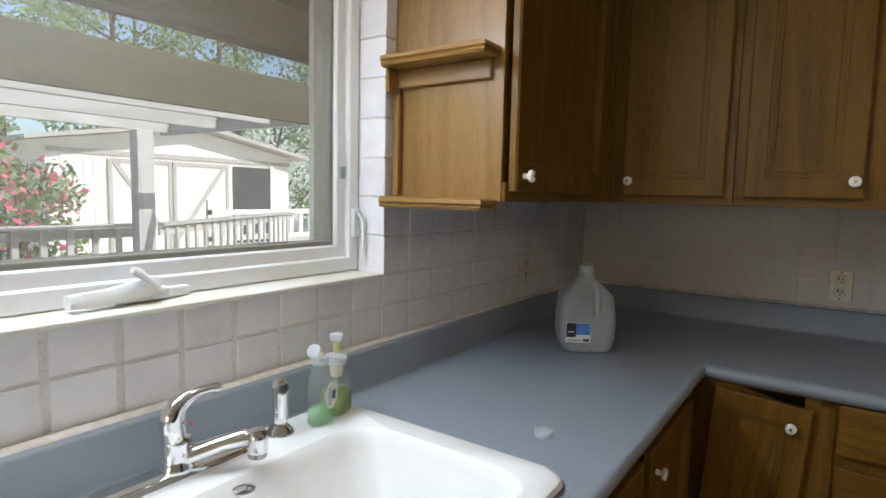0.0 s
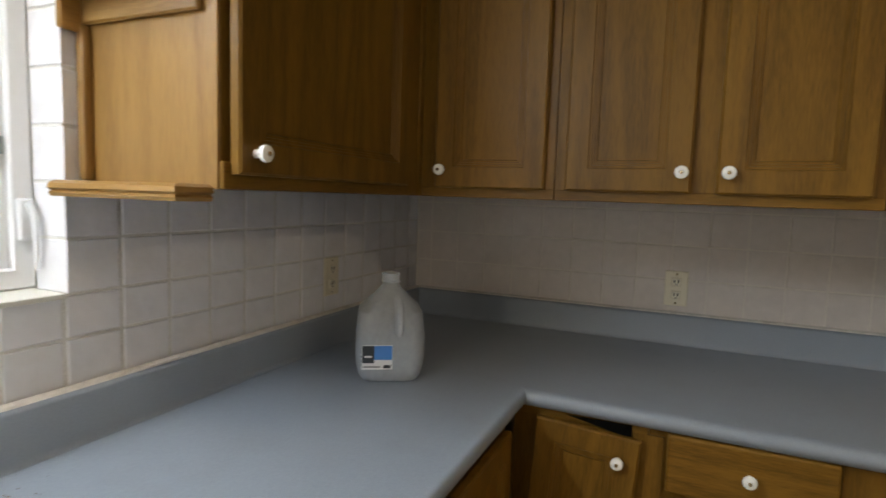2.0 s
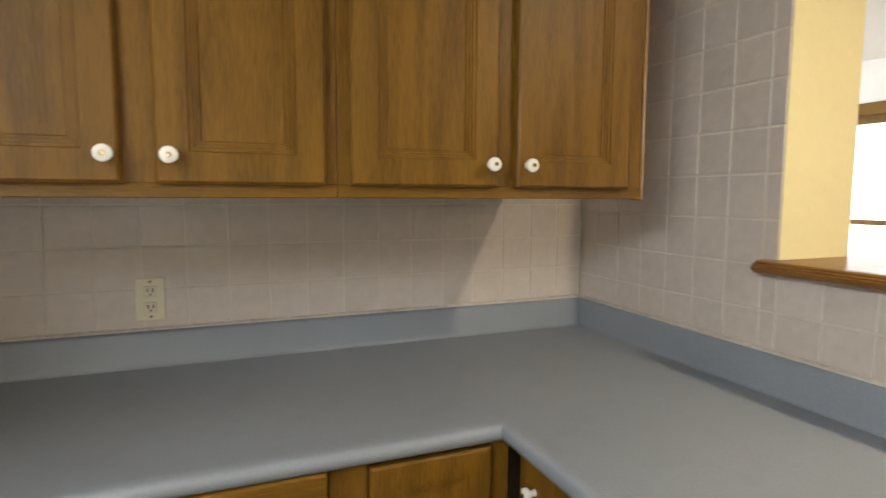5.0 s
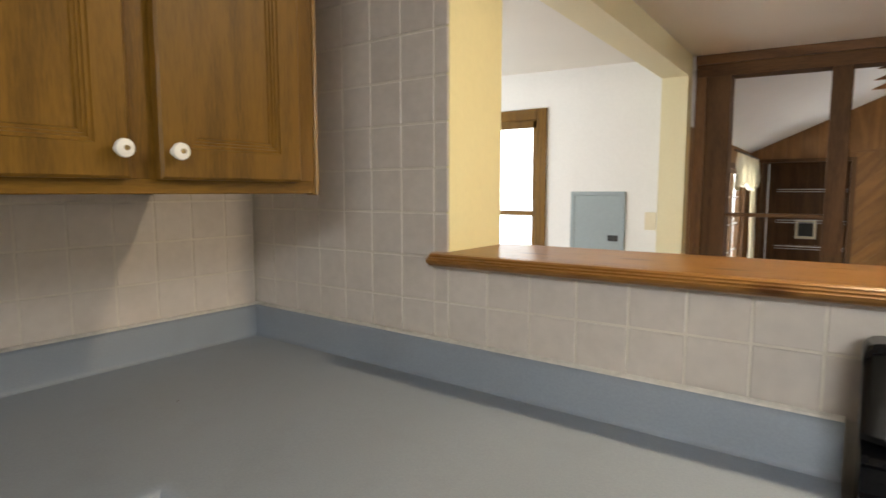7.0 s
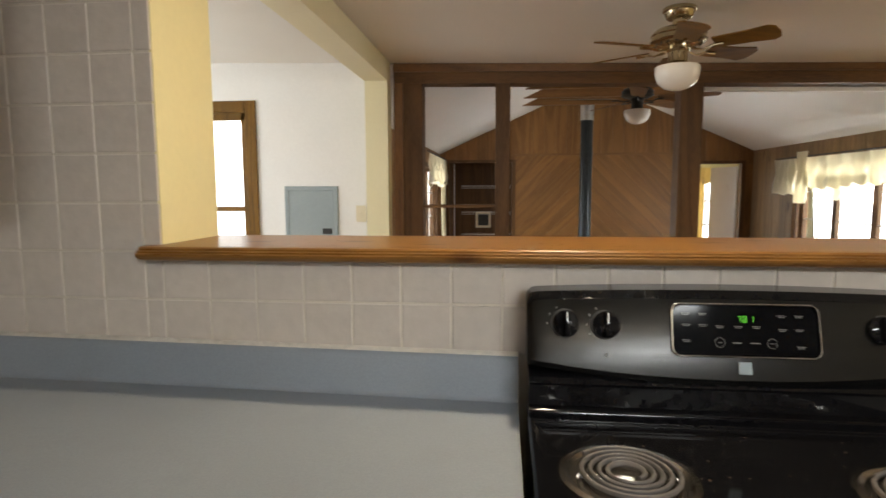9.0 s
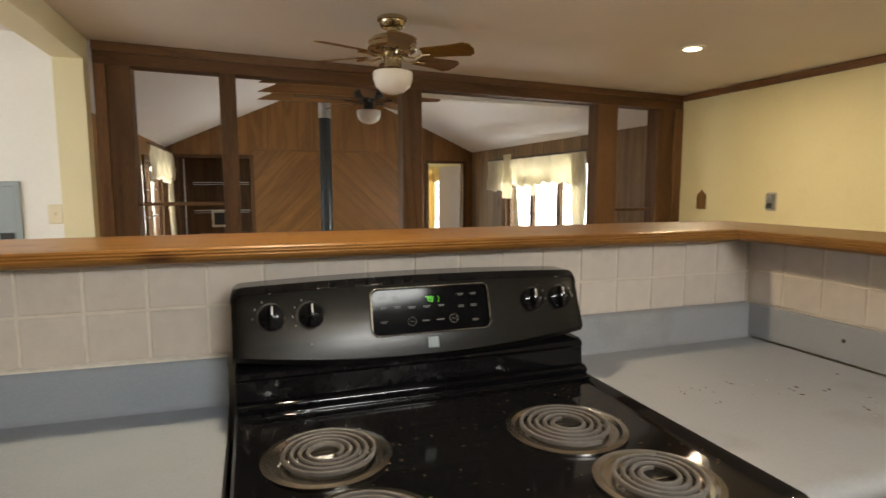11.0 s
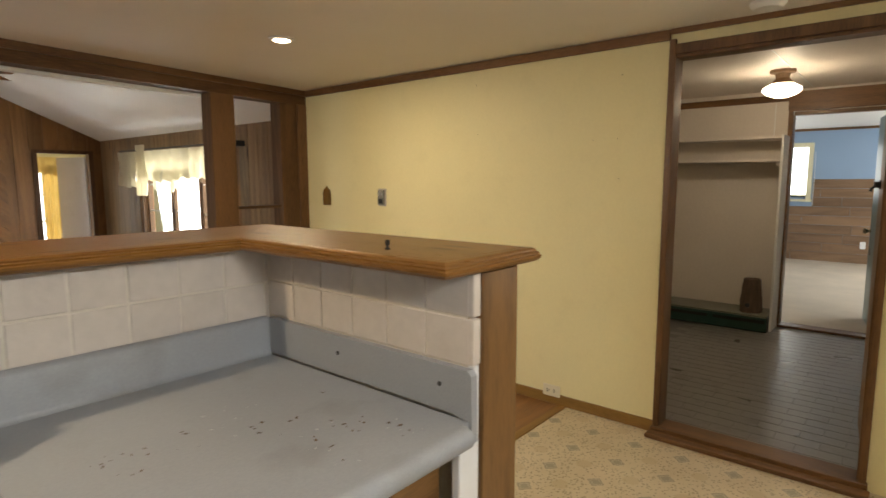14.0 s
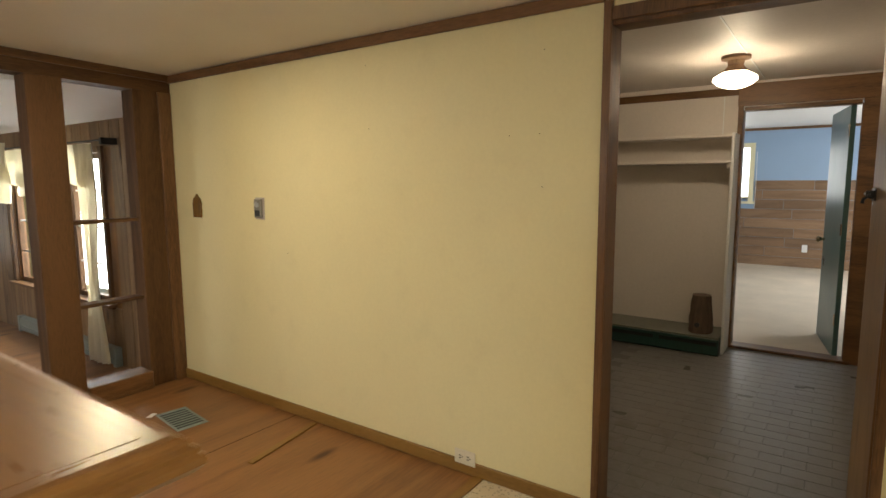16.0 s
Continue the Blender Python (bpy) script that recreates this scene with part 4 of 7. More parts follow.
top_ring = [Vector(p) for p in bar_rings([(-0.011, 0.0)])[0]]
mitre = (4, 1)
for nm, ids, ax in (("main_board", (0, 1, 4, 5, 6, 7, 8), "x"), ("leg_board", (1, 2, 3, 4), "y")):
    low = [tuple(top_ring[i] + (Vector((0.0012, 0, 0)) if ax == "x" and i in mitre else Vector())) for i in ids]
    part(nm, loft(bmesh.new(), [low, [(x, y, z + 0.0322) for x, y, z in low]]), M_PINE[ax], c)
edge_rings = bar_rings([(-0.0105, 0)] + BARP + [(-0.0105, 0.032)])
for i in range(len(corners)):
    k = (i + 1) % len(corners)
    q = bmesh.new()
    va, vb = [q.verts.new(r[i]) for r in edge_rings], [q.verts.new(r[k]) for r in edge_rings]
    for j in range(len(va) - 1):
        q.faces.new((va[j], va[j + 1], vb[j + 1], vb[j]))
    part("moulded_edge", q, M_PINE["y" if abs(corners[i][0] - corners[k][0]) < abs(corners[i][1] - corners[k][1]) else "x"], c)
c = thing("end_post", "flat oak end panel closing the low bar wall", "panel")
part("panel", box(bmesh.new(), -3.128, -3.005, -1.712, -1.692, 0, ZB - 0.001, 0.003), M_OAKM["z"], c)
part("white_edge", boxes((-3.004, -2.942, -1.718, -1.699, 0, 0.867), (-3.004, -2.9855, -1.718, -1.699, 0.867, 1.012), bevel=0.002), M_VINYLW, c, "white painted wall edge")
# ---- tiles ----
tile_meshes = {}


def tile(parent, at, w, h, rz, deep=0.0065, glaze=None, gx=0.0028):
    """One slightly pillowed wall tile; `at` is its lower left corner seen from the front, its face towards local -Y."""
    key = (round(w, 3), round(h, 3), deep, gx)
    if key not in tile_meshes:
        t = bmesh.new()
        g = 0.0028
        loops = []
        for o, y in ((0, 0), (0, -deep * 0.6), (deep * 0.5, -deep)):
            a, b = gx + o, g + o
            loops.append([(a, y, b), (w - a, y, b), (w - a, y, h - b), (a, y, h - b)])
        loft(t, loops, False, True)
        me = bpy.data.meshes.new("tile")
        bmesh.ops.recalc_face_normals(t, faces=t.faces)
        t.to_mesh(me)
        t.free()
        me.materials.append(glaze or M_TILE)
        tile_meshes[key] = me
    ob = new("tile", tile_meshes[key])
    ob.matrix_world = pose(*at, random.uniform(-0.5, 0.5), 0, rz + random.uniform(-0.35, 0.35))
    ob.parent = parent
    return ob


def steps(a, b, p, start=None):
    """Cuts of a run from a to b at pitch p, counted from start."""
    s = a if start is None else start
    cuts = {round(a, 4), round(b, 4)}
    k = math.ceil((a - s) / p - 1e-6)
    while s + k * p < b - 0.012:
        if s + k * p > a + 0.012:
            cuts.add(round(s + k * p, 4))
        k += 1
    return sorted(cuts)


def tile_field(parent, us, vs, place, rz, deep=0.0065, glaze=None, gx=0.0028):
    for u0, u1 in zip(us, us[1:]):
        for v0, v1 in zip(vs, vs[1:]):
            tile(parent, place(u0, u1, v0), u1 - u0, v1 - v0, rz, deep, glaze, gx)


rowsN = [1.010, 1.098, 1.178, 1.276, 1.374]
# north: below the sill, then right of the window
tile_field(wall_north, steps(-2.7, -1.335, 0.1065, -1.335), rowsN[:3], lambda u0, u1, v: (u0, 0.006, v), 0, 0.0034, M_TILEN, 0.0055)
tile_field(wall_north, steps(-1.335, XE, 0.109, -1.335), rowsN[:4] + [1.374], lambda u0, u1, v: (u0, 0.006, v), 0, 0.0034, M_TILEN, 0.0045)
tile_field(wall_north, [-1.335, -1.285], steps(1.374, 2.2, 0.0985), lambda u0, u1, v: (u0, 0.006, v), 0, 0.0034, M_TILEN)
tile_field(wall_north, [-0.004, 0.088], steps(1.178, 2.02, 0.0985), lambda u0, u1, v: (-1.329, u1, v), -90, 0.0034, M_TILEN)
# east
tile_field(wall_east, steps(0.0, 2.37, 0.1105, 2.38), steps(1.010, 1.372, 0.113), lambda u0, u1, v: (XE + 0.0035, -u0, v), -90, 0.0022)
# south pier and low wall, seen from the north
tile_field(wall_south, steps(-XE, 0.722, 0.106, -0.064), steps(0.985, 2.2, 0.113), lambda u0, u1, v: (-u0, YS - 0.0035, v), 180, 0.0032)
tile_field(wall_bar, steps(0.722, 2.985, 0.1125, 0.722), [0.985, 1.098, ZB - 0.002], lambda u0, u1, v: (-u0, YS - 0.0035, v), 180, 0.0032)
# short leg of the low wall, seen from the east
tile_field(wall_bar, steps(-2.372, -1.705, 0.112, -1.705), [1.010, 1.106, ZB - 0.002], lambda u0, u1, v: (-2.9835, u0, v), 90, 0.0032)
for z0, z1 in ((1.014, 1.104), (1.108, ZB - 0.002)):
    part("tile", box(bmesh.new(), -3.0045, -2.9805, -1.711, -1.696, z0, z1, 0.003, 2), M_TILE, wall_bar)
# one tile of the upper row carries a sunburst in relief
q = bmesh.new()
for i in range(16):
    a = 2 * math.pi * i / 16
    r0, r1 = 0.010, 0.030 if i % 2 else 0.036
    box(q, r0, r1, -0.0022, 0.0, -0.0016, 0.0016, 0.0007)
    q.verts.ensure_lookup_table()
    for v in q.verts[-24:]:
        v.co = Vector((v.co.x * math.cos(a) - v.co.z * math.sin(a), v.co.y, v.co.x * math.sin(a) + v.co.z * math.cos(a)))
q.transform(Matrix.Translation((-1.496, 0.0008, 1.138)))
part("sunburst_relief", q, M_TILEN, wall_north, "moulded sunburst on a tile")
structure("window_sill", box(bmesh.new(), -2.74, -1.333, -0.004, 0.10, 1.172, 1.182, 0.002), M_SILL, "cream tiled window sill", "sill")
# ---- sink and small kitchen things ----
c = thing("kitchen_sink", "white enamelled drop-in kitchen sink with rounded rim", "sink", (0, 0, 0))
bm = bmesh.new()
RX0, RX1, RY0, RY1 = -2.41, -1.538, -0.605, -0.050
BX0, BX1, BY0, BY1 = -2.36, -1.60, -0.565, -0.185
loops = []
for x0, x1, y0, y1, r, z in ((RX0 + 0.006, RX1 - 0.006, RY0 + 0.006, RY1 - 0.006, 0.05, 0.9105), (RX0, RX1, RY0, RY1, 0.05, 0.917), (RX0 + 0.004, RX1 - 0.004, RY0 + 0.004, RY1 - 0.004, 0.05, 0.924), (RX0 + 0.014, RX1 - 0.014, RY0 + 0.014, RY1 - 0.014, 0.045, 0.927),
                             (BX0 - 0.008, BX1 + 0.008, BY0 - 0.008, BY1 + 0.008, 0.075, 0.925), (BX0, BX1, BY0, BY1, 0.07, 0.918), (BX0 + 0.007, BX1 - 0.007, BY0 + 0.007, BY1 - 0.007, 0.068, 0.90),
                             (BX0 + 0.025, BX1 - 0.025, BY0 + 0.025, BY1 - 0.025, 0.075, 0.79), (BX0 + 0.05, BX1 - 0.05, BY0 + 0.05, BY1 - 0.05, 0.08, 0.765), (-2.0, -1.96, -0.40, -0.36, 0.015, 0.755)):
    loops.append([(x, y, z) for x, y in round_rect(x0, x1, y0, y1, r, 7)])
loft(bm, loops, False, True)
part("basin", bm, M_ENAMEL, c, "", True)
part("drain", lathe(bmesh.new(), [(0.045, 0), (0.045, 0.004), (0.035, 0.005), (0.03, 0.001), (0, 0.001)], 24, (-1.98, -0.38, 0.757)), M_CHROME, c, "chrome drain", True)
part("hole_cover", lathe(bmesh.new(), [(0.017, 0), (0.017, 0.003), (0.010, 0.005), (0, 0.005)], 20, (-1.905, -0.225, 0.926)), M_CHROME, c, "round chrome hole cover", True)

c = thing("kitchen_faucet", "chrome single-lever kitchen faucet on a long deck plate", "faucet", (-1.940, -0.10, 0.926))
bm = bmesh.new()
loft(bm, [[(x, y, z) for x, y in round_rect(-0.135 + o, 0.13 - o, -0.030 + o, 0.030 - o, 0.029 - o, 6)] for o, z in ((0, 0), (0, 0.006), (0.005, 0.012), (0.014, 0.0145))])
part("deck_plate", bm, M_CHROME, c, "", True)
part("body", lathe(bmesh.new(), [(0.027, 0.012), (0.0265, 0.018), (0.0235, 0.024), (0.0225, 0.052), (0.0235, 0.056), (0.0235, 0.060), (0.021, 0.064)], 28), M_CHROME, c, "", True)
part("lever", tube(bmesh.new(), [(-0.001, 0, 0.061), (-0.003, 0, 0.075), (-0.005, 0.001, 0.090), (-0.003, 0, 0.104), (0.004, -0.001, 0.116), (0.016, -0.004, 0.125), (0.032, -0.008, 0.130), (0.050, -0.012, 0.132), (0.064, -0.015, 0.131), (0.070, -0.016, 0.129)], [0.0225, 0.0245, 0.025, 0.0235, 0.020, 0.0155, 0.0115, 0.0105, 0.0115, 0.006], 18, 0.8), M_CHROME, c, "curved chrome lever housing", True)
part("red_mark", lathe(bmesh.new(), [(0.004, 0), (0.004, 0.0012)], 10, (0.014, -0.0195, 0.088), pose(0, 0, 0, 90, 0, 30)), M_RED, c, "small red hot-water mark")
sp = part("spout", tube(bmesh.new(), [(0.010, -0.009, 0.032), (0.030, -0.026, 0.040), (0.055, -0.048, 0.050), (0.078, -0.068, 0.055), (0.090, -0.080, 0.054)], [0.017, 0.0155, 0.014, 0.0145, 0.013], 16, 0.8), M_CHROME, c, "", True)
part("spout_head", lathe(bmesh.new(), [(0.0165, 0.030), (0.0175, 0.034), (0.0175, 0.052), (0.0165, 0.060), (0.012, 0.067), (0, 0.069)], 22, (0.092, -0.082, 0)), M_CHROME, sp, "", True)
part("aerator", lathe(bmesh.new(), [(0.0135, 0.020), (0.0155, 0.022), (0.0155, 0.030), (0.013, 0.031)], 20, (0.092, -0.082, 0)), M_DRIP, sp, "worn aerator ring", True)
c = thing("side_sprayer", "chrome pull-out side sprayer beside the sink", "sprayer", (-1.735, -0.098, 0.926))
part("base", lathe(bmesh.new(), [(0.027, 0), (0.027, 0.003), (0.022, 0.010), (0.015, 0.018), (0.0145, 0.022)], 24), M_CHROME, c, "", True)
part("head", tube(bmesh.new(), [(0, 0, 0.021), (0, 0, 0.045), (0, 0, 0.072), (-0.001, -0.002, 0.088), (-0.003, -0.006, 0.098), (-0.004, -0.009, 0.103)], [0.0135, 0.0145, 0.0148, 0.0165, 0.0145, 0.008], 20), M_CHROME, c, "", True)
part("nozzle", lathe(bmesh.new(), [(0.0115, 0), (0.012, 0.010), (0.009, 0.012), (0, 0.011)], 18, (-0.005, -0.010, 0.090), pose(0, 0, 0, 80, 0, -20)), M_DRIP, c, "", True)
part("trigger", box(bmesh.new(), -0.004, 0.004, 0.010, 0.017, 0.060, 0.092, 0.002), M_DRIP, c)


def ribbed(radius, z0, z1, ribs):
    """A collar with fine rings."""
    rows = [(radius * 0.93, z0)]
    for i in range(ribs):
        a, h = z0 + (z1 - z0) * i / ribs, (z1 - z0) / ribs
        rows += [(radius, a + h * 0.2), (radius, a + h * 0.7), (radius * 0.95, a + h * 0.9)]
    return rows + [(radius * 0.8, z1)]


def bottle_part(c, ring, prof, liquid, level):
    part("bottle", loft(bmesh.new(), [ring(r, z) for r, z in prof]), M_BOTTLE, c, "clear plastic bottle", True)
    lv = [(r, z) for r, z in prof if z < level] + [(prof[2][0], level)]
    part("soap", loft(bmesh.new(), [ring(r * 0.94, z + 0.0015) for r, z in lv]), liquid, c, "green liquid soap", True)


def flip_top_bottle(at, rz):
    c = thing("soap_bottle", "clear dish soap bottle with an open flip-top lid, almost empty", "bottle", at, rz)

    def ring(r, z):
        return [(r * 1.04 * math.cos(2 * math.pi * i / 28), r * 0.74 * math.sin(2 * math.pi * i / 28), z) for i in range(28)]

    bottle_part(c, ring, [(0.028, 0), (0.032, 0.004), (0.0325, 0.03), (0.032, 0.07), (0.029, 0.092), (0.022, 0.108), (0.0145, 0.116), (0.0135, 0.122)], M_SOAPL, 0.026)
    part("collar", lathe(bmesh.new(), ribbed(0.0165, 0.118, 0.135, 3), 24), M_JUG, c, "ribbed cloudy cap", True)
    part("spout", lathe(bmesh.new(), [(0.010, 0.134), (0.0085, 0.140), (0.005, 0.143), (0.0045, 0.150), (0, 0.151)], 16), M_IVORY, c, "", True)
    part("flip_lid", lathe(bmesh.new(), [(0.0135, 0), (0.0145, 0.003), (0.0125, 0.006), (0, 0.007)], 22, (-0.024, 0, 0.150), pose(0, 0, 0, 0, -62, 0)), M_JUG, c, "open round lid", True)
    part("hinge", box(bmesh.new(), -0.020, -0.012, -0.004, 0.004, 0.134, 0.141, 0.001), M_JUG, c)
    lb = bmesh.new()
    loft(lb, [[(x * 0.0235, -0.0205 - 0.0042 * math.sqrt(max(0, 1 - (x * 0.72) ** 2)) - d, 0.058 + z * 0.027) for x, z in [(math.cos(2 * math.pi * i / 24), math.sin(2 * math.pi * i / 24)) for i in range(24)]] for d in (0, 0.0006)])
    lab = part("label", lb, M_PAPER, c, "worn oval white label with small print")
    for i in range(6):
        part("print_line", boxes((-0.014, -0.002 - 0.002 * (i % 2), -0.0262, -0.0252, 0.042 + i * 0.006, 0.0437 + i * 0.006)), M_MARK, lab)
    for i in range(7):
        part("print_bar", boxes((0.003 + i * 0.0018, 0.0038 + i * 0.0018 + 0.0005 * (i % 2), -0.0262, -0.0250, 0.048, 0.066)), M_DARKPRINT, lab)


def foam_pump_bottle(at, rz):
    c = thing("soap_bottle", "clear squarish foaming pump bottle part filled with olive soap", "bottle", at, rz)

    def ring(r, z):
        return [(x, y, z) for x, y in round_rect(-r, r, -r * 0.9, r * 0.9, r * 0.5, 5)]

    bottle_part(c, ring, [(0.027, 0), (0.030, 0.004), (0.030, 0.03), (0.0275, 0.065), (0.023, 0.092), (0.018, 0.106), (0.0165, 0.110)], M_SOAPD, 0.046)
    part("collar", lathe(bmesh.new(), ribbed(0.0215, 0.104, 0.124, 4), 26), M_JUG, c, "wide ribbed cloudy collar", True)
    part("dome", lathe(bmesh.new(), [(0.0185, 0.123), (0.017, 0.130), (0.0105, 0.136), (0.0095, 0.150), (0.0095, 0.153)], 22), M_BOTTLE, c, "clear pump housing", True)
    part("pump_stem", lathe(bmesh.new(), [(0.006, 0.128), (0.006, 0.150), (0.004, 0.152)], 14), M_SOAPP, c, "yellow-green pump stem", True)
    part("pump_head", lathe(bmesh.new(), [(0.0095, 0.152), (0.0135, 0.155), (0.0140, 0.164), (0.0125, 0.167), (0, 0.168)], 22), M_JUG, c, "round cloudy pump head", True)
    part("chamber", lathe(bmesh.new(), [(0.011, 0.078), (0.013, 0.084), (0.0135, 0.106), (0.011, 0.110)], 16), M_IVORY, c, "pale pump chamber", True)
    part("dip_tube", tube(bmesh.new(), [(0, 0, 0.01), (0.002, 0, 0.079)], 0.0028, 6), M_JUG, c)


flip_top_bottle((-1.652, -0.118, 0.926), 20)
foam_pump_bottle((-1.596, -0.105, 0.926), 12)

c = thing("water_jug", "cloudy plastic gallon water jug about half full", "jug", (-0.716, -0.305, ZC + 0.001), -58)
rr = [(0.058, 0), (0.068, 0.003), (0.077, 0.016), (0.0835, 0.045), (0.0855, 0.075), (0.085, 0.110), (0.080, 0.158), (0.0775, 0.174), (0.036, 0.218), (0.025, 0.231), (0.0215, 0.238), (0.0215, 0.262)]
part("bottle", loft(bmesh.new(), [[(x, y, z) for x, y in round_rect(-r, r, -r * 0.95, r * 0.95, r * (0.42 if z < 0.2 else 0.9), 7)] for r, z in rr]), M_JUG, c, "", True)
part("water", loft(bmesh.new(), [[(x, y, z) for x, y in round_rect(-r, r, -r * 0.95, r * 0.95, r * 0.42, 7)] for r, z in ((0.060, 0.003), (0.074, 0.017), (0.0805, 0.045), (0.0828, 0.075), (0.0815, 0.122))]), M_WATER, c, "water to the middle of the jug", True)
part("handle", tube(bmesh.new(), [(0.016, -0.046, 0.206), (0.018, -0.066, 0.198), (0.019, -0.078, 0.182), (0.020, -0.082, 0.160), (0.020, -0.084, 0.138), (0.019, -0.080, 0.122)], [0.010, 0.012, 0.0125, 0.012, 0.0115, 0.009], 14, 0.85), M_JUG, c, "moulded handle", True)
part("neck_ring", lathe(bmesh.new(), [(0.0225, 0.240), (0.0245, 0.243), (0.0225, 0.246), (0.0235, 0.249), (0.0222, 0.253), (0.0222, 0.2645), (0.018, 0.2645)], 24), M_JUG, c, "", True)
lb = part("label", boxes((-0.070, 0.004, -0.0812, -0.0804, 0.038, 0.098)), M_PAPER, c, "blue and white printed label")
for x0, x1, z0, z1, mt in ((-0.069, -0.040, 0.054, 0.097, M_DARKPRINT), (-0.040, 0.003, 0.062, 0.097, M_BLUEPRINT), (-0.018, 0.000, 0.041, 0.049, M_DARKPRINT), (-0.066, -0.024, 0.043, 0.046, M_MARK), (-0.064, -0.046, 0.068, 0.072, M_PAPER)):
    part("print", boxes((x0, x1, -0.0818 - (0.0004 if mt is M_PAPER else 0), -0.0813, z0, z1)), mt, lb)
c = thing("jug_cap", "translucent plastic jug cap lying on the worktop", "cap", (-1.402, -0.489, ZC + 0.001))
part("shell", lathe(bmesh.new(), [(0.018, 0), (0.019, 0.002), (0.019, 0.010), (0.0175, 0.012), (0, 0.012)], 22), M_JUG, c, "", True)


def outlet(at, rz, label):
    """A duplex outlet on its cover plate, facing local -Y."""
    c = thing("wall_outlet", label, "outlet", at, rz)
    part("plate", box(bmesh.new(), -0.036, 0.036, -0.006, 0, -0.058, 0.058, 0.003, 2), M_IVORY, c)
    for z in (-0.022, 0.022):
        f = part("socket", box(bmesh.new(), -0.016, 0.016, -0.009, -0.005, z - 0.015, z + 0.015, 0.003), M_IVORY, c)
        for x in (-0.006, 0.006):
            part("slot", boxes((x - 0.0017, x + 0.0017, -0.0096, -0.0089, z - 0.003, z + 0.008)), M_GAP, f)
        part("ground_hole", lathe(bmesh.new(), [(0.0026, 0), (0.0026, 0.0006)], 10, (0, -0.0089, z - 0.009), pose(0, 0, 0, 90, 0, 0)), M_GAP, f)
    for z in (-0.048, 0.048):
        part("screw", lathe(bmesh.new(), [(0.003, 0), (0.003, 0.001)], 10, (0, -0.006, z), pose(0, 0, 0, 90, 0, 0)), M_BRASS, c)


outlet((XE - 0.001, -0.962, 1.094), -90, "ivory duplex outlet on the tiled wall above the worktop")
outlet((-0.546, -0.001, 1.120), 0, "ivory duplex outlet on the tiles by the corner")


def specks(name, count, x0, x1, y0, y1, z, big, material, label):
    random.seed(hash_of(name))
    q = bmesh.new()
    for i in range(count):
        s = random.uniform(0.3, 1) * big
        m = pose(random.uniform(x0, x1), random.uniform(y0, y1), z + s * 0.10, 0, 0, random.uniform(0, 360)) @ Matrix.Diagonal((s * random.uniform(0.8, 1.8), s * random.uniform(0.3, 0.9), s * 0.25, 1))
        bmesh.ops.create_icosphere(q, subdivisions=1, radius=0.5, matrix=m)
    tagged(part(name, q, material), label, "crumbs", "", "stuff")


def hash_of(text):
    return sum((i + 1) * ord(ch) for i, ch in enumerate(text))


specks("counter_crumbs", 26, -1.60, -1.42, -0.16, -0.03, ZC, 0.005, M_CRUMB, "dark crumbs scattered on the worktop by the sink")
specks("counter_specks", 5, -0.45, -0.15, -1.9, -0.75, ZC, 0.006, M_CRUMB, "few dark specks on the blue worktop")
specks("counter_scraps", 26, -2.88, -2.68, -2.05, -1.75, ZC, 0.009, M_CRUMB, "dirt and scraps on the grey worktop")
specks("counter_flakes", 30, -2.90, -2.62, -2.12, -1.74, ZC, 0.007, M_STEEL, "grey flakes scattered on the grey worktop")
specks("counter_dirt", 16, -2.60, -2.42, -2.08, -1.98, ZC, 0.007, M_CRUMB, "dark dirt specks near the range")
specks("nail", 1, -0.537, -0.533, YS + 0.004, YS + 0.006, 1.764, 0.012, M_CRUMB, "nail left in the tiled wall")

q = bmesh.new()
for y, z in ((-3.28, 1.66), (-2.48, 1.585), (-2.34, 1.588), (-2.325, 1.37), (-3.94, 0.98), (-3.295, 1.97), (-2.324, 1.92)):
    bmesh.ops.create_icosphere(q, subdivisions=1, radius=0.0028, matrix=Matrix.Translation((XW, y, z)) @ Matrix.Diagonal((0.4, 1, 1, 1)))
tagged(part("nail_hole", q, M_CRUMB), "small nail holes in the yellow wall", "nail hole", "", "stuff")
# window over the sink
win = tagged(thing("window_1", "white vinyl casement window with screen over the sink", "window", (0, 0.10, 0)), kind="structure")
fx0, fx1, fz0, fz1 = -2.74, -1.33, 1.183, 2.03


def ring_frame(x0, x1, z0, z1, w, y0, y1, bev=0.004):
    q = bmesh.new()
    loft(q, [[(x0 + o, y, z0 + o), (x1 - o, y, z0 + o), (x1 - o, y, z1 - o), (x0 + o, y, z1 - o)] for o, y in ((0, y1), (0, y0 + bev), (bev, y0), (w - bev, y0), (w, y0 + bev), (w, y1))], False, False)
    return q


part("window_frame", ring_frame(fx0, fx1, fz0, fz1, 0.038, -0.012, 0.10), M_VINYLW, win)
part("sash", ring_frame(fx0 + 0.036, fx1 - 0.036, fz0 + 0.034, fz1 - 0.034, 0.034, 0.0, 0.08), M_VINYLW, win, "white sash")
part("gasket", ring_frame(fx0 + 0.068, fx1 - 0.068, fz0 + 0.066, fz1 - 0.066, 0.013, 0.012, 0.07, 0.002), M_OLIVE, win, "olive grey screen frame")
g = part("pane", boxes((fx0 + 0.07, fx1 - 0.07, 0.05, 0.054, fz0 + 0.07, fz1 - 0.07)), M_GLASS, win)
g.visible_shadow = False
g = part("screen", boxes((fx0 + 0.078, fx1 - 0.078, 0.034, 0.035, fz0 + 0.078, fz1 - 0.078)), M_SCREEN, win, "fine dusty insect screen")
g.visible_shadow = False
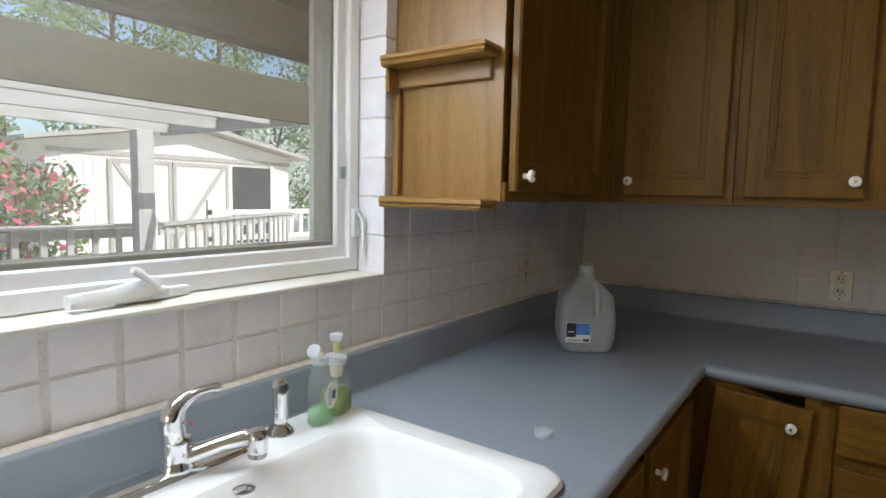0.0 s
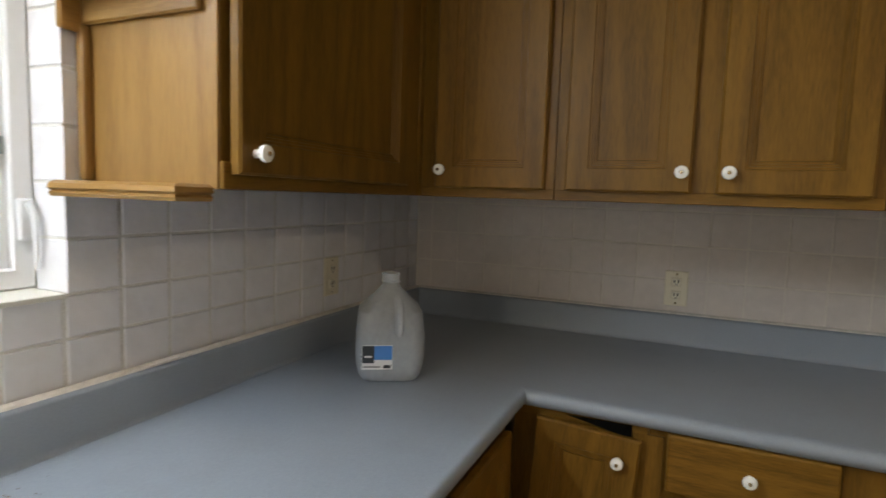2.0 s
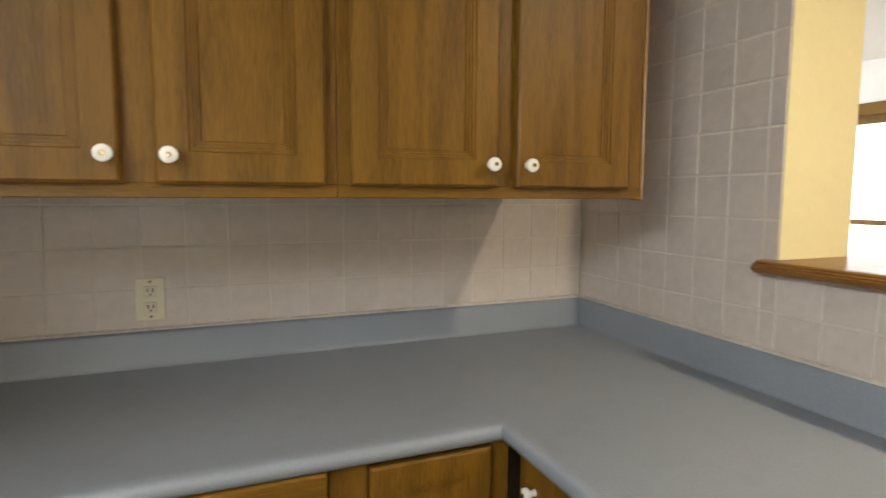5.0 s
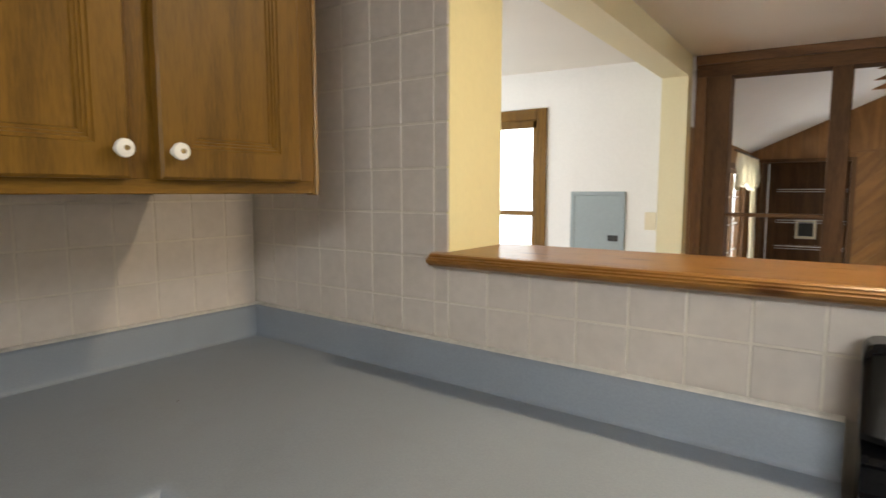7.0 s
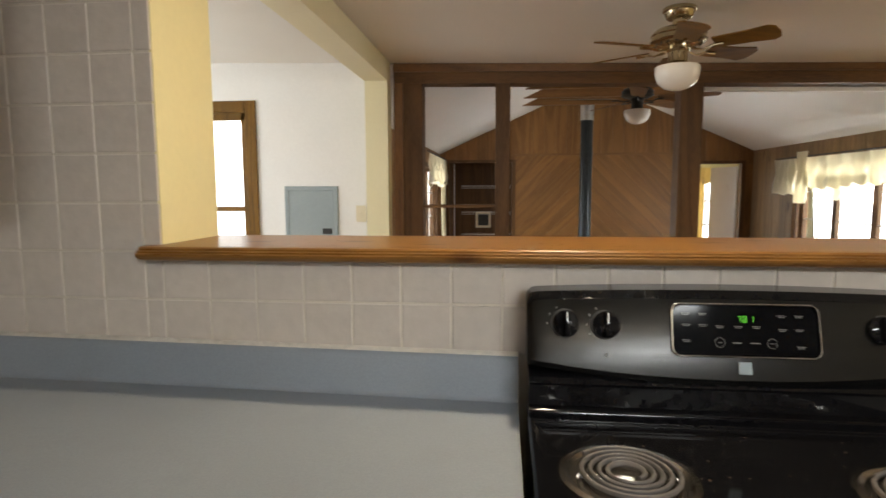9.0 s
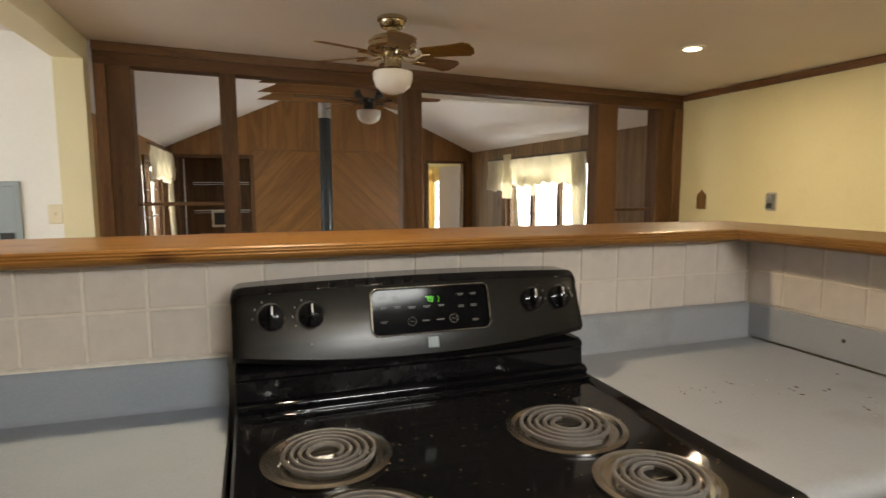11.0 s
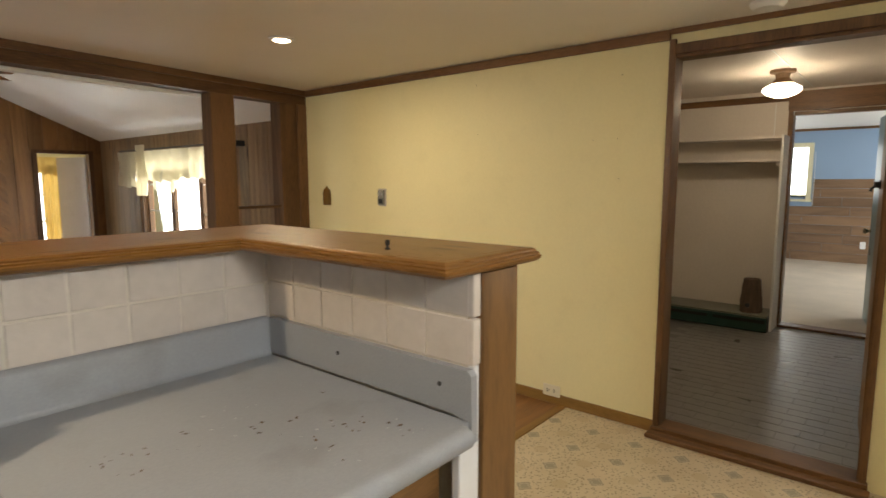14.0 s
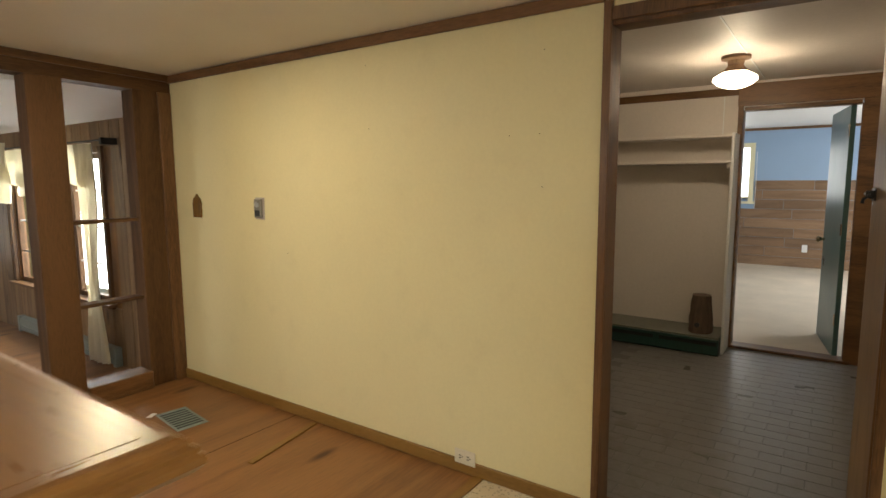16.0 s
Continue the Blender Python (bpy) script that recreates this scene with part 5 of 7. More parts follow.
cr = part("crank_base", box(bmesh.new(), -1.955, -1.855, -0.048, -0.012, 1.184, 1.206, 0.006, 3), M_VINYLW, win, "white folding crank cover")
q = bmesh.new()
loft(q, [[(x, y, z) for y, z in ((-0.062, zl), (-0.040, zl), (-0.038, zl + 0.5 * h), (-0.044, zl + h), (-0.058, zl + h), (-0.064, zl + 0.5 * h))] for x, zl, h in ((-2.03, 1.190, 0.020), (-2.018, 1.188, 0.024), (-1.97, 1.188, 0.026), (-1.925, 1.196, 0.028), (-1.90, 1.200, 0.030), (-1.885, 1.202, 0.026))])
part("crank_arm", q, M_VINYLW, cr, "folded white crank arm", True)
part("crank_knob", tube(bmesh.new(), [(-1.938, -0.070, 1.246), (-1.925, -0.066, 1.240), (-1.908, -0.060, 1.226), (-1.894, -0.058, 1.212), (-1.888, -0.058, 1.204)], [0.006, 0.0105, 0.0075, 0.0095, 0.006], 12, 0.7), M_VINYLW, cr, "", True)
part("cover_tail", box(bmesh.new(), -1.875, -1.815, -0.034, -0.012, 1.184, 1.202, 0.003, 2), M_VINYLW, cr)
lk = part("latch_plate", box(bmesh.new(), -1.362, -1.336, -0.024, -0.012, 1.27, 1.345, 0.004), M_VINYLW, win, "white sash latch")
part("latch_lever", tube(bmesh.new(), [(-1.349, -0.03, 1.335), (-1.347, -0.042, 1.315), (-1.344, -0.040, 1.22)], [0.009, 0.008, 0.006], 10, 0.7), M_VINYLW, lk, "", True)
for z in (1.42, 1.86):
    part("sash_clip", boxes((-1.388, -1.374, -0.006, 0.001, z, z + 0.03)), M_GREYMET, win)

# ---- range ----
c = thing("electric_range", "glossy black freestanding electric range with coil burners", "stove", (-1.94, 0, 0))
RW = 0.378
part("body", box(bmesh.new(), -RW, RW, -2.33, -1.69, 0.05, 0.90, 0.004), M_BLACK, c)
part("oven_door", box(bmesh.new(), -RW + 0.005, RW - 0.005, -1.69, -1.655, 0.25, 0.86, 0.008, 2), M_BLACK, c)
part("oven_handle", tube(bmesh.new(), [(-0.3, -1.63, 0.80), (0.3, -1.63, 0.80)], 0.012, 12), M_BLACK, c)
q = bmesh.new()
loft(q, [[(x, y, z) for x, y in round_rect(-RW - 0.002 + o, RW + 0.002 - o, -2.262 + o * 0.4, -1.642 - o, 0.018, 5)] for o, z in ((0, 0.893), (0, 0.916), (0.004, 0.921), (0.012, 0.921), (0.024, 0.913), (0.03, 0.912))])
part("cooktop", q, M_BLACK, c, "", True)
# riser behind the cooktop, and the sloping control panel
pr = [(-2.335, 0.90), (-2.205, 0.905), (-2.200, 0.930), (-2.206, 0.936), (-2.222, 0.938), (-2.226, 0.975), (-2.222, 0.981), (-2.228, 0.990), (-2.240, 0.995), (-2.335, 0.995)]
q = bmesh.new()
loft(q, [[(x, y, z) for y, z in pr] for x in (-RW, RW)])
part("riser", q, M_BLACK, c, "", True)
for y, z in ((-2.2015, 0.931), (-2.190, 0.9205), (-2.176, 0.9205)):
    part("ridge", box(bmesh.new(), -RW + 0.006, RW - 0.006, y - 0.003, y + 0.003, z - 0.004, z + 0.0025, 0.0012, 2), M_BLACK, c)
q = bmesh.new()
rings = []
cap = []
for u in [-1, -0.996, -0.985, -0.967, -0.945] + [-0.9 + 0.1 * i for i in range(19)] + [0.945, 0.967, 0.985, 0.996, 1]:
    x = u * (RW + 0.003)
    low = 0.988 + 0.026 * (abs(u) ** 2.2)
    e = max(0.0, (abs(u) - 0.945) / 0.055)
    top = 1.158 - 0.010 * u * u - 0.020 * (1 - math.sqrt(max(0.0, 1 - e * e)))
    yb = -2.215 - 0.012 * abs(u) ** 2
    rings.append([(x, -2.33, low), (x, yb - 0.006, low), (x, yb, low + 0.012), (x, yb - 0.038, top - 0.012), (x, yb - 0.048, top), (x, -2.33, top)])
    cap.append([(x * 1.004, -2.332, top - 0.013), (x * 1.004, yb - 0.0365, top - 0.0125), (x * 1.004, yb - 0.0385, top - 0.006), (x * 1.004, yb - 0.046, top + 0.0018), (x * 1.004, -2.332, top + 0.0018)])
loft(q, rings)
panel = part("backguard", q, M_BRUSHED, c, "curved black control panel", True)
part("top_trim", loft(bmesh.new(), cap), M_BLACK, panel, "glossy black top edge", True)
tilt = math.degrees(math.atan2(0.038, 0.135))


def on_panel(x, z):
    """A point of the control panel's face, and its pose with local -Y to the outside."""
    u = x / (RW + 0.003)
    yb = -2.215 - 0.012 * u * u
    return pose(x, yb - 0.038 * (z - 1.005) / 0.13, z, -tilt, 0, 180)


q = bmesh.new()
loft(q, [[(x, y, z) for x, z in round_rect(-0.131 + o, 0.131 - o, -0.049 + o, 0.049 - o, 0.016, 5)] for o, y in ((0, 0.002), (0, -0.004), (0.003, -0.005), (0.004, -0.003), (0.004, -0.0025))])
q.transform(on_panel(-0.017, 1.088))
disp = part("display_panel", q, M_DISPLAY, panel, "recessed display panel with chrome rim", True)
q = bmesh.new()
loft(q, [[(x, y, z) for x, z in round_rect(-0.131 + o, 0.131 - o, -0.049 + o, 0.049 - o, 0.016 - o, 6)] for o, y in ((-0.0008, -0.002), (-0.0008, -0.0052), (0.0004, -0.0064), (0.0018, -0.0058), (0.0022, -0.0035))], False, False)
q.transform(on_panel(-0.017, 1.088))
part("rim", q, M_DRIP, panel, "thin chrome rim", True)
segs = {"7": "abc", "0": "abcdef", "1": "bc"}


def digit(ch, x, z, s):
    """Green bars of one clock digit."""
    spots = {"a": (0, 1, 1, 0.12), "b": (0.45, 0.5, 0.14, 0.9), "c": (0.45, -0.5, 0.14, 0.9), "d": (0, -1, 1, 0.12), "e": (-0.45, -0.5, 0.14, 0.9), "f": (-0.45, 0.5, 0.14, 0.9), "g": (0, 0, 1, 0.12)}
    q = bmesh.new()
    for k in segs[ch]:
        u, v, w, h = spots[k]
        box(q, x + u * s - w * s / 2, x + u * s + w * s / 2, 0.0, 0.0008, z + v * s - h * s / 2, z + v * s + h * s / 2)
    return q


for ch, x in (("7", -0.016), ("0", 0.0), ("1", 0.02)):
    q = digit(ch, x * 0.62, 0, 0.0055)
    q.transform(on_panel(-0.017, 1.108) @ pose(0, -0.0066, 0))
    part("clock_digit", q, M_LED, panel, "lit green clock digit")
for i, (x, z) in enumerate([(-0.105, 0.028), (-0.075, 0.028), (-0.105, 0.008), (-0.075, 0.008), (-0.105, -0.02), (0.065, 0.026), (0.095, 0.026), (0.065, 0.002), (0.095, 0.002), (0.096, -0.028), (-0.045, 0.006), (-0.012, 0.006), (0.02, 0.006)]):
    q = boxes((-0.0075, 0.0075, -0.0062, -0.0056, 0.0006, 0.0018), (-0.0055, 0.0055, -0.0062, -0.0056, -0.0022, -0.0010))
    q.transform(on_panel(-0.017 - x, 1.088 + z))
    part("button_mark", q, M_MARK, panel)
for x in (-0.046, 0.046):
    q = tube(bmesh.new(), [(0.0088 * math.cos(math.pi * i / 12), -0.0058, 0.0088 * math.sin(math.pi * i / 12)) for i in range(25)], 0.0005, 5)
    box(q, -0.004, 0.004, -0.0062, -0.0056, -0.0006, 0.0006)
    q.transform(on_panel(-0.017 - x, 1.066))
    part("round_button", q, M_MARK, panel)
for sx in (-1, 1):
    q = bmesh.new()
    box(q, -0.008, 0, -0.0064, -0.0056, -0.001, 0.001), box(q, 0, 0.008, -0.0063, -0.0055, -0.001, 0.001)
    q.transform(on_panel(-0.017 - sx * 0.016, 1.066))
    part("arrow_mark", q, M_MARK, panel)
q = boxes((-0.011, 0.011, -0.002, 0.002, -0.011, 0.011))
q.transform(on_panel(-0.015, 1.022))
part("badge", q, M_GREYMET, panel, "small square metal badge")
for x in (-0.327, -0.256, 0.232, 0.307):
    place = on_panel(x, 1.092)
    ringp = [lathe(bmesh.new(), [(0.030, 0), (0.030, 0.002), (0.0265, 0.003)], 28, (0, 0.001, 0), pose(0, 0, 0, 90, 0, 0)),
             lathe(bmesh.new(), [(0.0255, 0), (0.0255, 0.010), (0.021, 0.013), (0, 0.013)], 28, (0, 0.0, 0), pose(0, 0, 0, 90, 0, 0)),
             box(bmesh.new(), -0.0065, 0.0065, -0.027, -0.012, -0.0235, 0.0235, 0.004, 2), boxes((-0.0012, 0.0012, -0.0276, -0.0268, 0.004, 0.021))]
    for nm, q, mt in zip(("dial", "skirt", "grip", "pointer"), ringp, (M_BLACKM, M_BLACK, M_BLACK, M_PAPER)):
        q.transform(place)
        o = part(nm, q, mt, panel, "", nm != "pointer")
    for i in range(9):
        a = radians(-120 + 30 * i)
        q = boxes((-0.0012, 0.0012, -0.0008, 0.0004, -0.0022, 0.0022))
        q.transform(place @ pose(0.036 * math.sin(a), 0, 0.036 * math.cos(a)))
        part("dial_mark", q, M_MARK, panel)
    for z in (-0.055, 0.047):
        q = boxes((-0.004, 0.004, -0.0012, 0.0004, -0.003, 0.003))
        q.transform(on_panel(x, 1.092 + z))
        part("burner_mark", q, M_MARK, panel)
for x, y, r in ((0.236, -2.003, 0.086), (-0.185, -1.972, 0.090), (-0.216, -1.768, 0.076), (0.215, -1.785, 0.084)):
    b = part("drip_pan", lathe(bmesh.new(), [(r + 0.018, 0.913), (r + 0.018, 0.9165), (r + 0.008, 0.9175), (r * 0.95, 0.909), (r * 0.5, 0.904), (0.02, 0.902), (0, 0.902)], 36, (x, y, 0)), M_DRIP, c, "chrome drip pan with baked-on stains", True)
    pts = []
    turns = 4.6 if r > 0.08 else 4.0
    for i in range(int(turns * 22)):
        a = i / 22 * 2 * math.pi
        rad = 0.022 + (r - 0.026) * i / (turns * 22)
        pts.append((x + rad * math.cos(a + x * 9), y + rad * math.sin(a + x * 9), 0.922))
    part("coil", tube(bmesh.new(), pts, 0.0044, 8, 0.8), M_COIL, b, "grey-brown spiral heating coil", True)
    part("coil_support", boxes((x - r * 0.9, x + r * 0.9, y - 0.0015, y + 0.0015, 0.911, 0.9165)), M_DRIP, b)
specks("cooktop_food_bits", 36, -2.30, -1.62, -2.14, -1.68, 0.9125, 0.004, M_CRUMBP, "pale dried food bits on the cooktop")
specks("cooktop_crumbs", 150, -2.30, -1.60, -2.17, -1.68, 0.9125, 0.0042, M_CRUMB, "burnt crumbs scattered over the cooktop")
# ---- dining area ----


def ceiling_fan(at, drop, body, blade_mat, radius, turn, label, globe, blades=5):
    """A fan with a bowl light; at is its mounting point."""
    c = thing("ceiling_fan", label, "ceiling fan", at)
    part("canopy", lathe(bmesh.new(), [(0.066, 0), (0.074, -0.006), (0.074, -0.018), (0.066, -0.022), (0.060, -0.045), (0.052, -0.052), (0.03, -0.056)], 32), body, c, "", True)
    z = -drop
    part("rod", lathe(bmesh.new(), [(0.03, -0.055), (0.03, min(-0.06, z + 0.055))], 18), body, c, "", True)
    mo = part("motor", lathe(bmesh.new(), [(0.03, z + 0.058), (0.062, z + 0.055), (0.098, z + 0.044), (0.118, z + 0.026), (0.122, z + 0.018), (0.118, z + 0.012), (0.120, z - 0.006), (0.124, z - 0.010), (0.118, z - 0.018), (0.094, z - 0.026), (0.07, z - 0.034)], 36), body, c, "", True)
    for i in range(18):
        a = 2 * math.pi * i / 18
        q = box(bmesh.new(), -0.006, 0.006, -0.002, 0.002, z - 0.030, z - 0.017, 0.001)
        q.transform(Matrix.Rotation(a, 4, "Z") @ Matrix.Translation((0, 0.104, 0)))
        part("vent_slot", q, M_BLACKM, mo)
    part("switch_housing", lathe(bmesh.new(), [(0.05, z - 0.034), (0.052, z - 0.05), (0.045, z - 0.058), (0.043, z - 0.10), (0.05, z - 0.112), (0.064, z - 0.118), (0.064, z - 0.127)], 30), body, c, "", True)
    part("globe", lathe(bmesh.new(), [(0.096, z - 0.122), (0.101, z - 0.130), (0.099, z - 0.16), (0.086, z - 0.196), (0.058, z - 0.220), (0.025, z - 0.231), (0, z - 0.233)], 36), globe, c, "white opal glass bowl", True)
    for i in range(blades):
        m = pose(0, 0, z - 0.05, 0, 0, turn + 360 / blades * i)
        q = tube(bmesh.new(), [(0.06, 0, 0), (0.11, 0.012, -0.012), (0.15, 0, 0.0), (0.20, 0, 0.002)], [0.007, 0.006, 0.007, 0.012], 8, 0.6)
        q.transform(m)
        part("blade_arm", q, body, c, "", True)
        q = bmesh.new()
        w0, w1 = 0.048, 0.066
        out = [(0.16, -w0), (0.30, -w0 - 0.006), (radius - 0.035, -w1), (radius - 0.008, -w1 + 0.02), (radius, 0), (radius - 0.008, w1 - 0.02), (radius - 0.035, w1), (0.30, w0 + 0.006), (0.16, w0)]
        prism(q, out, m @ pose(0, 0, 0.006, -13, 0, 0), 0.006)
        part("blade", q, blade_mat, c)
    return c


ceiling_fan((-2.302, -3.945, ceil_z(-2.302)), 0.142, M_BRASS, M_OAK["x"], 0.42, 22.2, "brass ceiling fan with six oak blades and opal bowl", M_GLOBE, 6)


def downlight(x, y, label):
    c = thing("recessed_light", label, "ceiling light", (x, y, ceil_z(x)))
    part("trim_ring", lathe(bmesh.new(), [(0.046, -0.001), (0.072, -0.001), (0.070, -0.007), (0.050, -0.010)], 32), M_WHITE, c, "white trim ring", True)
    part("bulb", lathe(bmesh.new(), [(0.050, -0.008), (0.044, -0.013), (0.03, -0.016), (0, -0.017)], 24), M_CANLIGHT, c, "lit bulb face", True)


downlight(-4.035, -3.81, "lit recessed downlight in the dining ceiling")
c = thing("smoke_detector", "round white detector on the ceiling near the doorway", "detector", (-4.95, -1.62, ceil_z(-4.95)))
part("base", lathe(bmesh.new(), [(0.07, -0.001), (0.07, -0.012), (0.055, -0.03), (0, -0.032)], 28), M_WHITE, c, "", True)

c = thing("thermostat", "small grey rectangular thermostat on the yellow wall", "thermostat", (XW + 0.001, -4.172, 1.235), 90)
part("plate", box(bmesh.new(), -0.042, 0.042, -0.004, 0, -0.066, 0.066, 0.002), M_SHEDTRIM, c)
part("cover", box(bmesh.new(), -0.034, 0.030, -0.022, -0.004, -0.055, 0.055, 0.004), M_OLIVE, c)
part("window", boxes((-0.024, 0.020, -0.0235, -0.0215, -0.045, -0.010)), M_BLACKM, c)
part("dial", lathe(bmesh.new(), [(0.018, 0), (0.018, 0.006), (0.014, 0.008), (0, 0.008)], 20, (-0.003, -0.022, 0.025), pose(0, 0, 0, 90, 0, 0)), M_STEEL, c, "", True)
c = thing("wall_plaque", "small pointed brown wooden plaque on the yellow wall", "plaque", (XW + 0.001, -4.83, 1.235), 90)
q = bmesh.new()
prism(q, [(-0.045, -0.075), (0.045, -0.075), (0.047, 0.02), (0.036, 0.05), (0.012, 0.066), (0, 0.082), (-0.012, 0.066), (-0.036, 0.05), (-0.047, 0.02)], pose(0, 0, 0, 90, 0, 0), 0.010)
part("board", q, M_OAK["z"], c)
c = thing("wall_outlet", "ivory duplex outlet set on the baseboard", "outlet", (XW + 0.014, -2.695, 0.085), 90)
part("plate", box(bmesh.new(), -0.058, 0.058, -0.005, 0, -0.036, 0.036, 0.003), M_IVORY, c)
for x in (-0.022, 0.022):
    f = part("socket", box(bmesh.new(), x - 0.016, x + 0.016, -0.0068, -0.0045, -0.015, 0.015, 0.001), M_IVORY, c)
    for z in (-0.007, 0.007):
        part("slot", boxes((x - 0.009, x + 0.003, -0.0074, -0.0066, z - 0.002, z + 0.002)), M_GAP, f)
    part("ground_hole", boxes((x + 0.007, x + 0.012, -0.0074, -0.0066, -0.0025, 0.0025)), M_GAP, f)
c = thing("switch_plate", "pointed wooden light switch plate beside the doorway", "switch", (XW + 0.001, -1.085, 1.18), 90)
q = bmesh.new()
prism(q, [(-0.05, -0.09), (0.05, -0.09), (0.052, 0.07), (0.03, 0.09), (0, 0.10), (-0.03, 0.09), (-0.052, 0.07)], pose(0, 0, 0, 90, 0, 0), 0.010)
part("plate", q, M_OAK["z"], c)
part("toggle", box(bmesh.new(), -0.004, 0.004, -0.022, -0.009, -0.008, 0.008, 0.001), M_IVORY, c)
c = thing("floor_vent", "dark metal floor register in the plywood floor", "vent", (-4.70, -4.43, -0.002), -8)
part("frame", ring_frame(-0.09, 0.09, -0.16, 0.16, 0.014, -0.006, 0.0), M_GREYGRN, c)
c.children[0].rotation_euler = (radians(-90), 0, 0)
for i in range(9):
    part("slat", boxes((-0.075, 0.075, -0.14 + i * 0.035 - 0.006, -0.14 + i * 0.035 + 0.006, 0.001, 0.004)), M_GREYGRN, c)
part("grille_back", boxes((-0.08, 0.08, -0.15, 0.15, 0.0002, 0.0009)), M_BLACKM, c)
c = thing("paper_scrap", "small white scrap of paper on the floor", "paper", (-4.62, -4.62, -0.002), 30)
part("sheet", boxes((-0.03, 0.03, -0.015, 0.015, 0.0005, 0.003)), M_PAPER, c)
c = thing("wood_lath", "loose thin wooden lath lying on the floor", "lath", (-4.85, -3.68, -0.002), 10)
part("strip", box(bmesh.new(), -0.26, 0.26, -0.018, 0.018, 0.0005, 0.007, 0.001), M_OAKP["x"], c)
c = thing("bar_fixture", "small dark metal figure-shaped catch standing on the bar top", "catch", (-2.95, -1.893, ZB + 0.0322))
c.scale = (0.5, 0.5, 0.5)
part("foot", lathe(bmesh.new(), [(0.011, 0), (0.011, 0.006), (0.006, 0.009), (0.006, 0.02)], 14), M_BLACKM, c, "", True)
part("head", box(bmesh.new(), -0.007, 0.007, -0.009, 0.009, 0.018, 0.04, 0.004, 2), M_BLACKM, c)

# white room: electric panel, switch, glazed door
c = thing("breaker_box", "grey metal electric panel set in the white wall", "electric panel", (-0.135, YP + 0.031, 1.10), 180)
part("box_frame", ring_frame(-0.195, 0.195, -0.28, 0.28, 0.03, -0.012, 0.0), M_GREYMET, c)
part("door", box(bmesh.new(), -0.165, 0.165, -0.008, -0.001, -0.25, 0.25, 0.002), M_GREYMET, c)
part("latch", box(bmesh.new(), 0.08, 0.15, -0.013, -0.008, -0.06, -0.02, 0.002), M_BLACKM, c)
c = thing("light_switch", "ivory light switch on the white wall", "switch", (-0.497, YP + 0.031, 1.185), 180)
part("plate", box(bmesh.new(), -0.036, 0.036, -0.005, 0, -0.058, 0.058, 0.002), M_IVORY, c)
part("toggle", box(bmesh.new(), -0.005, 0.005, -0.016, -0.005, -0.008, 0.010, 0.001), M_IVORY, c)
c = tagged(thing("door_2", "glazed brown wooden door to the bright outside", "door", (0.68, YP + 0.03, 0)), kind="structure")
for nm, q in (("casing", boxes((-0.425, -0.345, 0, 0.018, 0, 1.985), bevel=0.003)), ("casing", boxes((0.345, 0.425, 0, 0.018, 0, 1.985), bevel=0.003)), ("casing", boxes((-0.345, 0.345, 0, 0.0185, 1.905, 1.985), bevel=0.003)),
              ("stile", boxes((-0.365, -0.30, -0.06, -0.02, 0, 1.90))), ("stile", boxes((0.30, 0.365, -0.06, -0.02, 0, 1.90))), ("top_rail", boxes((-0.365, 0.365, -0.06, -0.02, 1.855, 1.94))), ("middle_rail", boxes((-0.30, 0.30, -0.06, -0.02, 1.20, 1.235))), ("bottom_rail", boxes((-0.30, 0.30, -0.06, -0.02, 0, 0.3)))):
    part(nm, q, M_OAK["z"], c)
part("pane", boxes((-0.30, 0.30, -0.042, -0.038, 0.3, 1.855)), M_GLASS, c).visible_shadow = False

# ---- living room ----


def clip(poly, a, b, keep):
    """The part of a polygon on one side of a line a*u + b*v <= keep."""
    out = []
    for i in range(len(poly)):
        p, q = poly[i], poly[(i + 1) % len(poly)]
        dp, dq = a * p[0] + b * p[1] - keep, a * q[0] + b * q[1] - keep
        if dp <= 0:
            out.append(p)
        if dp * dq < 0:
            t = dp / (dp - dq)
            out.append((p[0] + t * (q[0] - p[0]), p[1] + t * (q[1] - p[1])))
    return out


def roof_z(x):
    return ZE + (ZR - ZE) * (1 - abs(x - XR) / (XR - LX0)) if x < XR else ZE + (ZR - ZE) * (1 - abs(x - XR) / (LX1 - XR))


ZTR = 1.95
facing = Matrix(((1, 0, 0, 0), (0, 0, 1, LY - 0.014), (0, 1, 0, 0), (0, 0, 0, 1)))


def board(poly, parent, material, m, depth=0.012):
    if len(poly) >= 3:
        part("board", prism(bmesh.new(), poly, m, depth), material, parent)


CX0, CX1 = -4.33, -1.66
mid = (CX0 + CX1) / 2
x = LX0
while x < LX1 - 0.02:
    x1 = min(x + 0.19, LX1)
    top = [(x1 - 0.002, roof_z(x1)), (x + 0.002, roof_z(x))] if not x < XR < x1 else [(x1 - 0.002, roof_z(x1)), (XR, ZR), (x + 0.002, roof_z(x))]
    low = ZTR
    if x1 < CX0 + 0.02 and not (x1 > DX0 and x < DX1):
        low = ZLIV
    if x > CX1 - 0.02 and not (x1 > NX0 and x < NX1):
        low = ZLIV
    if low == ZTR and (x1 > DX0 and x < DX1 and x1 < CX0 + 0.05):
        low = DZ
    if low == ZTR and x > CX1 - 0.05:
        low = NZ
    board([(x + 0.002, low), (x1 - 0.002, low)] + top, wall_gable, M_PANEL["z"], facing)
    x = x1
M_DIAG = {s: wood("panel_wood_slant" + ("_a" if s < 0 else "_b"), (0.235, 0.112, 0.032), (0.155, 0.068, 0.018), "x", 0.45, 0.7, 0.05, per=0.12, slant=-45 * s) for s in (-1, 1)}
